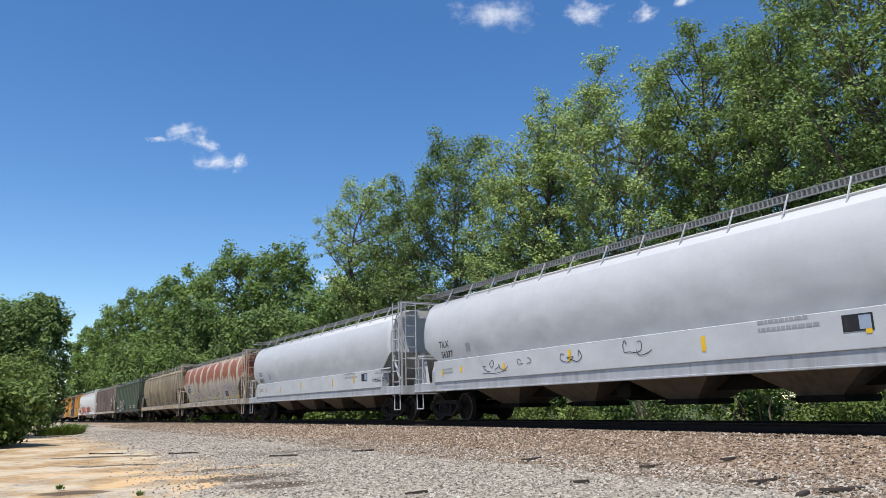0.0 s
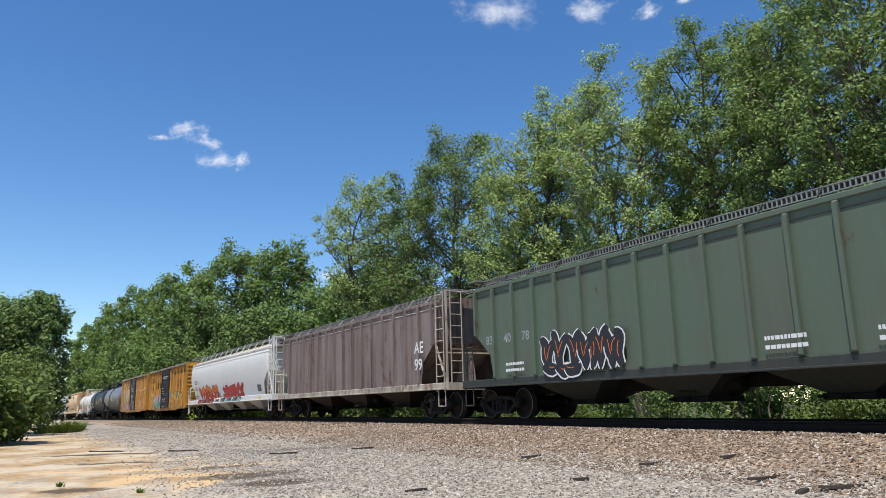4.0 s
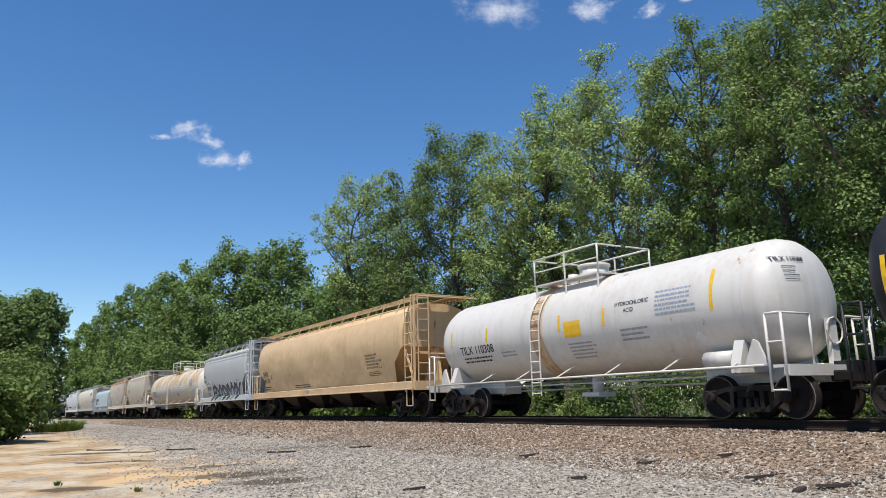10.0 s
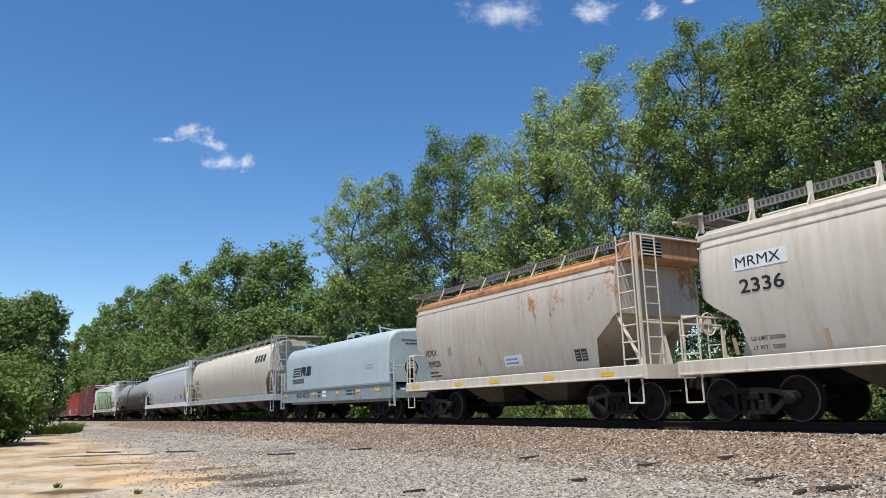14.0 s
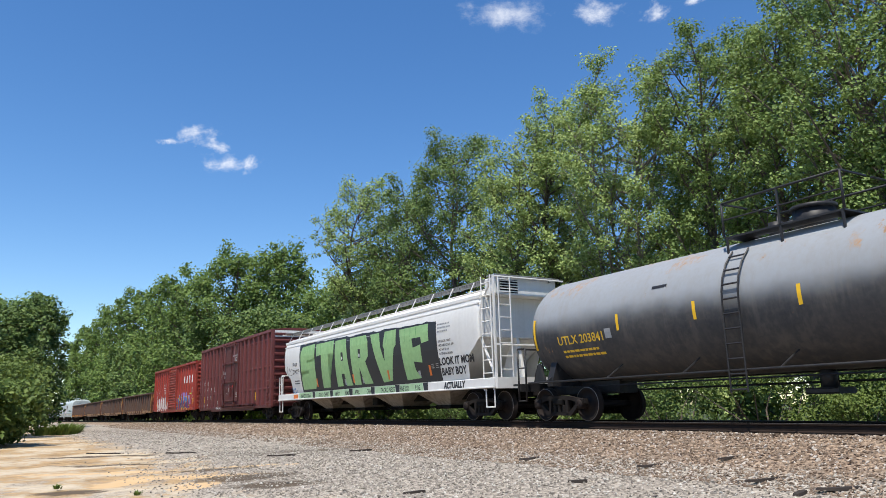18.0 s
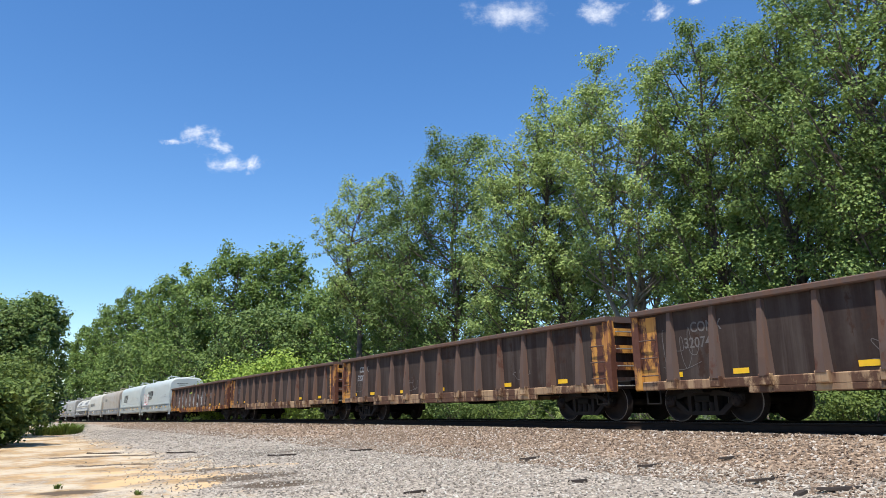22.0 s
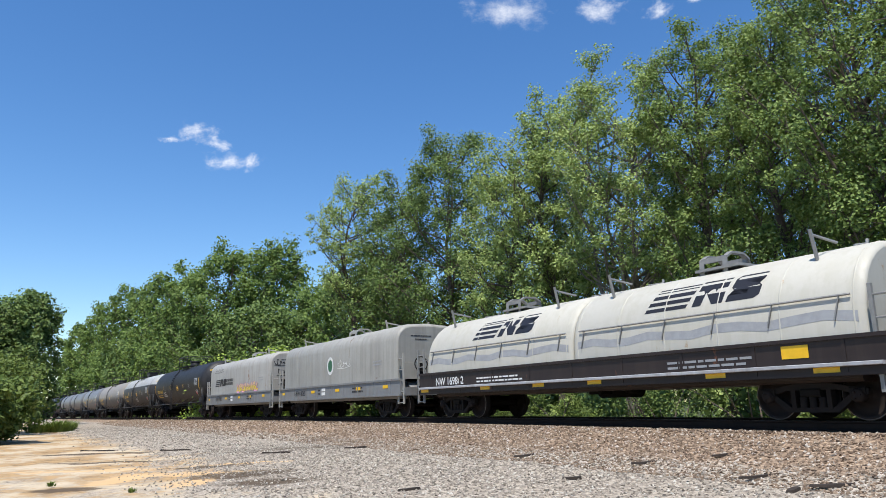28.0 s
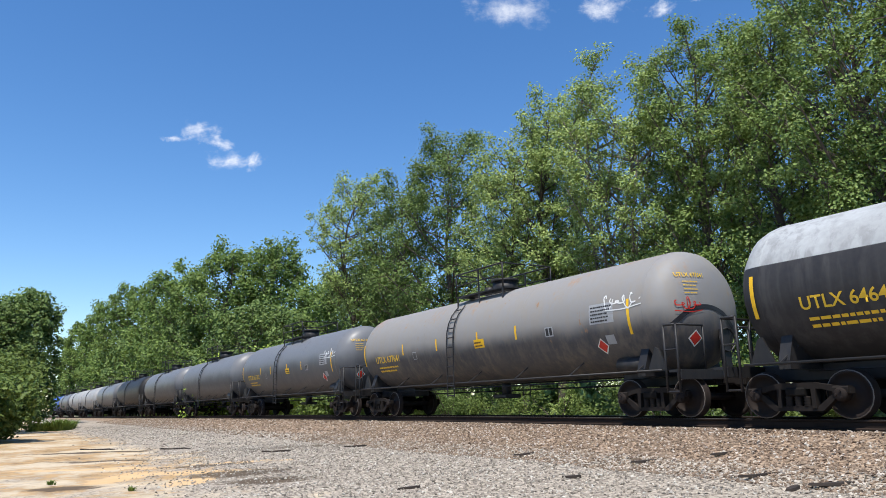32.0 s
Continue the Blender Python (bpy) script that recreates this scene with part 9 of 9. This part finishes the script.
# 24 to 27: gondolas
for k, (num, seed_) in enumerate((("320742", 1), ("320057", 2), ("320718", 3), ("310718", 4))):
    car, H, wall, X = couple(gondola("rusty dark brown gondola with orange-yellow chipped corners", LEN[24 + k], GON, GON_YELLOW, GON_RUSTY if k < 3 else GON_YELLOW, GON_POST))
    lettering("CONX" if k < 2 else "GONX", X + 1.60, 1.93, 0.22, GREYMARK if k == 1 else FADED, car, wall, 0.006, fit=0.82)
    lettering(num, X + 1.40, 1.60, 0.22, GREYMARK if k == 1 else FADED, car, wall, 0.006, fit=0.86)
    if k == 3:
        lettering("Nationwide gondola pool", H - 6.6, 1.62, 0.24, GON_YELLOW, car, wall, 0.006, 0.0, 1.0, 0.2, label="faded yellow lettering")
        lettering("TSG 10", H - 4.4, 0.76, 0.10, WHITE, car, lambda z: 1.53, step=0)
        mural(X + 2.3, 0.98, 8.6, 0.95, 11, (None, GON, PALE_SPRAY, FADED, SPRAY_WHITE), car, wall, 270, 0.006)
        plate(H - 4.4, 1.5, 0.4, 0.34, FADED, car, wall, 0.006, "data_panel")
    else:
        scrawl(X + 0.8 + 0.3 * k, 1.2, 1.0, 0.9, FADED, car, wall, 240 + k, 4, 0.014)
        scrawl(X + 5.5, 1.1, 1.0, 0.6, FADED, car, wall, 250 + k, 3, 0.014)
        scrawl(H - 4.0, 1.1, 0.8, 0.5, FADED, car, wall, 260 + k, 2, 0.014)
    reflectors(car, [X + 0.9, X + 2.6, X + 5.2, X + 8.0, H - 4.5, H - 2.0], 0.99, wall, 0.11, 0.38)

# 28 to 31 and 33, 34: coil cars with square covers; 32: two round hoods
car, H, wall, X = couple(coil_car("clean white covered coil car with pink sprayed tag", LEN[28], COIL_WHITE, paint("pale_sill_paint", (0.33, 0.36, 0.355), (0.26, 0.28, 0.26), 0.3, 0, seed=70), COIL_WHITE, 3.55))
coil_marks(car, H, wall, X, "NS 162741", BLACK, 281, (X + 2.5, 2.22, 0.46), (X + 2.5, 1.92, 2.1, 0.15))
mural(X + 0.75, 1.46, 2.1, 0.95, 3, (None, ROSE, SPRAY_WHITE, SPRAY_WHITE, SPRAY_PINK), car, wall, 282)
car, H, wall, X = couple(coil_car("clean white covered coil car with dark emblem", LEN[29], COIL_WHITE, bpy.data.materials["pale_sill_paint"], COIL_WHITE, 3.55))
coil_marks(car, H, wall, X, "NS 162614", BLACK, 291, (X + 2.5, 2.22, 0.46), (X + 2.5, 1.92, 2.1, 0.15))
car, H, wall, X = couple(coil_car("dusty beige covered coil car with rust stains", LEN[30], COIL_BEIGE, SILL_GREY, COIL_BEIGE, 3.5))
coil_marks(car, H, wall, X, "NS 165410", BLACK, 301, (X + 2.2, 2.35, 0.3))
car, H, wall, X = couple(coil_car("pale grey covered coil car with dark emblem", LEN[31], COIL_IVORY, SILL_GREY, COIL_IVORY, 3.5))
coil_marks(car, H, wall, X, "GRW 7896", BLACK, 311, (X + 1.35, 1.9, 0.44), (X + 4.1, 1.98, 1.9, 0.21))
car, H, wall, X = couple(coil_car("coil car with two round ivory hoods on a dark sill", LEN[32], COIL_IVORY, SILL_BROWN, GRATE, 3.30, 2, True, 1.5))
lettering("NW 169862", X + 1.3, 1.08, 0.24, WHITE, car, wall)
bars(X + 3.8, 1.08, 2.4, 0.2, 2, WHITE, car, wall, 321)
bars(H - 5.0, 1.08, 2.6, 0.22, 2, GREYMARK, car, wall, 322)
for hx in (X + 3.35, 2.5):
    coil_emblem(car, wall, hx, 2.42, 0.55, SPRAY_BLACK)
part("side_ledge", Shape().slab(-H + 0.3, H - 0.3, -1.62, -1.50, 0.96, 1.03, 0.01), GREY_FRAME, car, "pale worn ledge along the sill")
for hx in (X + 0.75, 0.2):
    w = H - 0.9
    part("tie_rod", Shape().tube((hx + 0.1, -wall(2.22) - 0.05, 2.22), (hx + w - 0.1, -wall(2.22) - 0.05, 2.22), 0.022, 5), GRATE, car, "thin steel rod along the hood")
    for i in range(6):
        u = hx + 0.3 + (w - 0.6) * i / 5
        part("tie_hook", Shape().tube((u, -wall(2.22) - 0.05, 2.24), (u - 0.12, -wall(1.8) - 0.03, 1.78), 0.018, 4), GRATE, car)
# wavy grey band: the shade line low on each hood, laid on as colour
for hx in (X + 0.75, 0.2):
    w = H - 0.9
    lay(sheet([[(hx + w * i / 12, 1.76 + 0.05 * math.sin(i * 1.9)), (hx + w * (i + 1) / 12, 1.76 + 0.05 * math.sin((i + 1) * 1.9)), (hx + w * (i + 1) / 12, 1.95 + 0.05 * math.sin((i + 1) * 1.9)), (hx + w * i / 12, 1.95 + 0.05 * math.sin(i * 1.9))] for i in range(12)]), "wave_shade", PANEL_GREY, car, wall, 0.006, "wavy grey band of painted shade")
reflectors(car, [X + 0.3, X + 4.0, X + 6.6, 0.6, H - 4.0, H - 1.6], 0.86, wall, 0.12, 0.5)
plate(H - 2.2, 1.15, 0.55, 0.24, REFLECT, car, wall, 0.012, "notice_panel", "yellow notice panel")
car, H, wall, X = couple(coil_car("mid grey covered coil car with round green emblem", LEN[33], COIL_GREY, SILL_GREY, COIL_GREY, 3.5))
coil_marks(car, H, wall, X, "GRW 8065", BLACK, 331)
for r, m, o in ((0.40, SPRAY_WHITE, 0.010), (0.27, plain("emblem_green", (0.03, 0.12, 0.06), 0.5, 0, 0.1), 0.014)):
    lay(sheet([[(X + 6.55 + r * 0.9 * math.cos(i * 0.3927), 2.25 + r * math.sin(i * 0.3927)) for i in range(16)]]), "round_emblem", m, car, wall, o, "round white and green emblem")
scrawl(X + 7.4, 2.1, 1.3, 0.4, SPRAY_WHITE, car, wall, 332, 4, 0.025)
car, H, wall, X = couple(coil_car("pale grey covered coil car with black tags on its end", LEN[34], COIL_PALE, SILL_GREY, COIL_PALE, 3.5))
coil_marks(car, H, wall, X, "GRW 7983", BLACK, 341, (X + 1.9, 1.95, 0.44), (X + 4.1, 1.98, 1.9, 0.21))
scrawl(X + 1.8, 2.85, 2.0, 0.35, SPRAY_BLACK, car, wall, 342, 5, 0.016)
for i, (y, z, w, h) in enumerate(((-1.2, 2.75, 0.9, 0.35), (-0.2, 2.85, 1.1, 0.35), (-1.0, 2.2, 1.5, 0.4), (-0.9, 1.7, 1.3, 0.3))):
    scrawl(y, z, w, h, SPRAY_BLACK, car, FlatEnd(H - 0.565), 345 + i, 5, 0.035, 0.014)
mural(X + 6.8, 1.5, 3.9, 0.42, 7, (None, MAUVE, SPRAY_YELLOW, SPRAY_SKIN, SPRAY_BLACK), car, wall, 343, fat=0.34)

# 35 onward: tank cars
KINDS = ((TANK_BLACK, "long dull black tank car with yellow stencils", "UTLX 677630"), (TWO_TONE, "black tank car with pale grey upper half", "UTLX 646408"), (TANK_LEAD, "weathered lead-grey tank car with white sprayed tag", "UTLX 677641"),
         (TANK_SLATE, "dark grey tank car with light painted into its top", "UTLX 661302"), (TANK_SLATE, "dark grey tank car with light painted into its top", ""), (TANK_SLATE, "slate-grey tank car with light painted into its top", ""), (TANK_BLACK, "dull black tank car", ""), (TANK_SLATE, "dark grey tank car with light painted into its top", ""),
         (TANK_ASH, "pale ash-grey tank car", ""), (TANK_ASH, "pale ash-grey tank car", ""), (TANK_SLATE, "slate-grey tank car with light painted into its top", ""), (paint("bright_blue_tank_paint", (0.05, 0.13, 0.42), (0.1, 0.1, 0.1), 0.2, 0, seed=71), "bright blue tank car far down the train", ""))
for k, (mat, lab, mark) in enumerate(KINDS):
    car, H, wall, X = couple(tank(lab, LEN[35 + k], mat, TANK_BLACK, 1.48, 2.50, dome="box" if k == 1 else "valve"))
    if mark:
        tank_marks(car, H, wall, X, mark, YELLOW, seed=350 + 7 * k, z=2.02, h=0.24, xs=(X + 0.75, X + 4.0, -2.0, 0.5, 2.5, H - 1.45))
        plate(X + 4.75, 2.0, 0.26, 0.26, PANEL_GREY, car, wall, 0.007, "stencil_box", "small stencilled square")
        plate(X + 4.77, 2.02, 0.22, 0.22, mat, car, wall, 0.010, "stencil_face")
        head_marks(car, H, 2.50, 1.48, mark, YELLOW, 370 + 5 * k, stain=k == 2, placard=SPRAY_RED, tag=SPRAY_RED if k == 2 else None)
        scrawl((X + 4.1, X + 7.5, H - 2.2)[min(k, 2)], (1.76, 1.62, 2.6)[min(k, 2)], 1.2 if k else 1.0, 0.4, SPRAY_WHITE, car, wall, 351 + k, 5, 0.035)
        diamond(car, wall, H - 2.5, 1.75, 0.2, SPRAY_RED)

# ---- clouds far off ----
def cloud_material(seed, fine):
    n = Nodes("cloud_vapour")
    u = n.node("ShaderNodeTexCoord", 0)
    c = n.node("ShaderNodeVectorMath", 0, (("operation", "SUBTRACT"),), i0=u, i1=(0.5, 0.5, 0.5))
    d = n.t.nodes.new("ShaderNodeVectorMath")
    d.operation = "LENGTH"
    n.t.links.new(c, d.inputs[0])
    puff = n.noise(n.node("ShaderNodeMapping", Vector=n.coords(space=3), Scale=(fine, fine, fine * 1.5), Location=(seed, 0, seed)), 1.0, 9, 0.64)
    body = n.math("SUBTRACT", puff, n.math("MULTIPLY", d.outputs["Value"], 0.85))
    alpha = n.ramp(body, 0.22, 0.70)
    em = n.t.nodes.new("ShaderNodeEmission")
    n.put(em.inputs[0], (0.93, 0.95, 1.0))
    em.inputs[1].default_value = 0.95
    tr = n.t.nodes.new("ShaderNodeBsdfTransparent")
    mx = n.t.nodes.new("ShaderNodeMixShader")
    n.put(mx.inputs[0], n.math("MULTIPLY", alpha, 0.93))
    n.t.links.new(tr.outputs[0], mx.inputs[1])
    n.t.links.new(em.outputs[0], mx.inputs[2])
    n.t.links.new(mx.outputs[0], n.out.inputs[0])
    return n.mat


CLOUDS = []
for i, (b, el, w, h, roll) in enumerate(((-20.8, 20.8, 112, 62, -22), (-22.8, 20.0, 66, 20, -8), (-19.2, 19.95, 104, 36, 12), (-18.5, 18.75, 112, 56, -6), (-16.5, 18.8, 66, 44, -35), (4.5, 30.1, 235, 105, 4), (12.7, 29.8, 140, 68, 8), (17.2, 29.1, 76, 56, -30), (20.5, 29.5, 70, 28, 0), (-9.3, 10.2, 130, 36, -6))):
    d = 2000.0
    e = radians(el)
    c = EYE + d * Vector((math.sin(radians(b)) * math.cos(e), math.cos(radians(b)) * math.cos(e), math.sin(e)))
    bm = bmesh.new()
    bmesh.ops.create_grid(bm, x_segments=2, y_segments=2, size=0.5)
    for v in bm.verts:
        v.co = Vector((v.co.x * w * 1.5, 0, v.co.y * h * 1.5))
    me = bpy.data.meshes.new("cloud")
    bm.to_mesh(me)
    bm.free()
    me.materials.append(cloud_material(3.0 * i + 1, 1.9 / w))
    ob = tagged(new("cloud", me), "small white fair-weather cloud in a clear blue sky", "cloud", "clouds", "structure")
    ob.visible_shadow = False
    m = Matrix.Translation(c) @ Matrix.Rotation(-radians(b), 4, "Z") @ Matrix.Rotation(radians(el), 4, "X") @ Matrix.Rotation(radians(roll), 4, "Y")
    ob.matrix_basis = m
    CLOUDS.append((ob, m, Vector((math.cos(radians(b)), -math.sin(radians(b)), 0))))


# ---- what moves ----
def motions():
    for car, s0 in CARS:
        walk(car, [(t / 2, line_pose(s0 + SPEED * t / 2)) for t in range(65)])
    for w, ax, car in WHEELSETS:
        s0 = [s for c, s in CARS if c == car][0]
        t0, t1 = max(0.0, (-52 - s0) / SPEED), min(32.0, (14 - s0) / SPEED)
        if t1 - t0 < 0.2:
            continue
        a, b = int(t0 * FPS), int(t1 * FPS)
        spin = lambda i: pose(ax, 0, 0.457, 0, math.degrees(SPEED * (i - a) / FPS / 0.457), 0)
        rows = [(i / FPS, spin(i)) for i in range(a, b + 1)]
        if a > 0:
            rows.insert(0, (0.0, spin(a)))
        if b < 32 * FPS:
            rows.append((32.0, spin(b)))
        walk(w, rows)
    for ob, m, side in CLOUDS:
        walk(ob, [(0.0, m), (16.0, Matrix.Translation(side * 28 + Vector((0, 0, -3))) @ m), (32.0, Matrix.Translation(side * 56 + Vector((0, 0, -6))) @ m)])


motions()
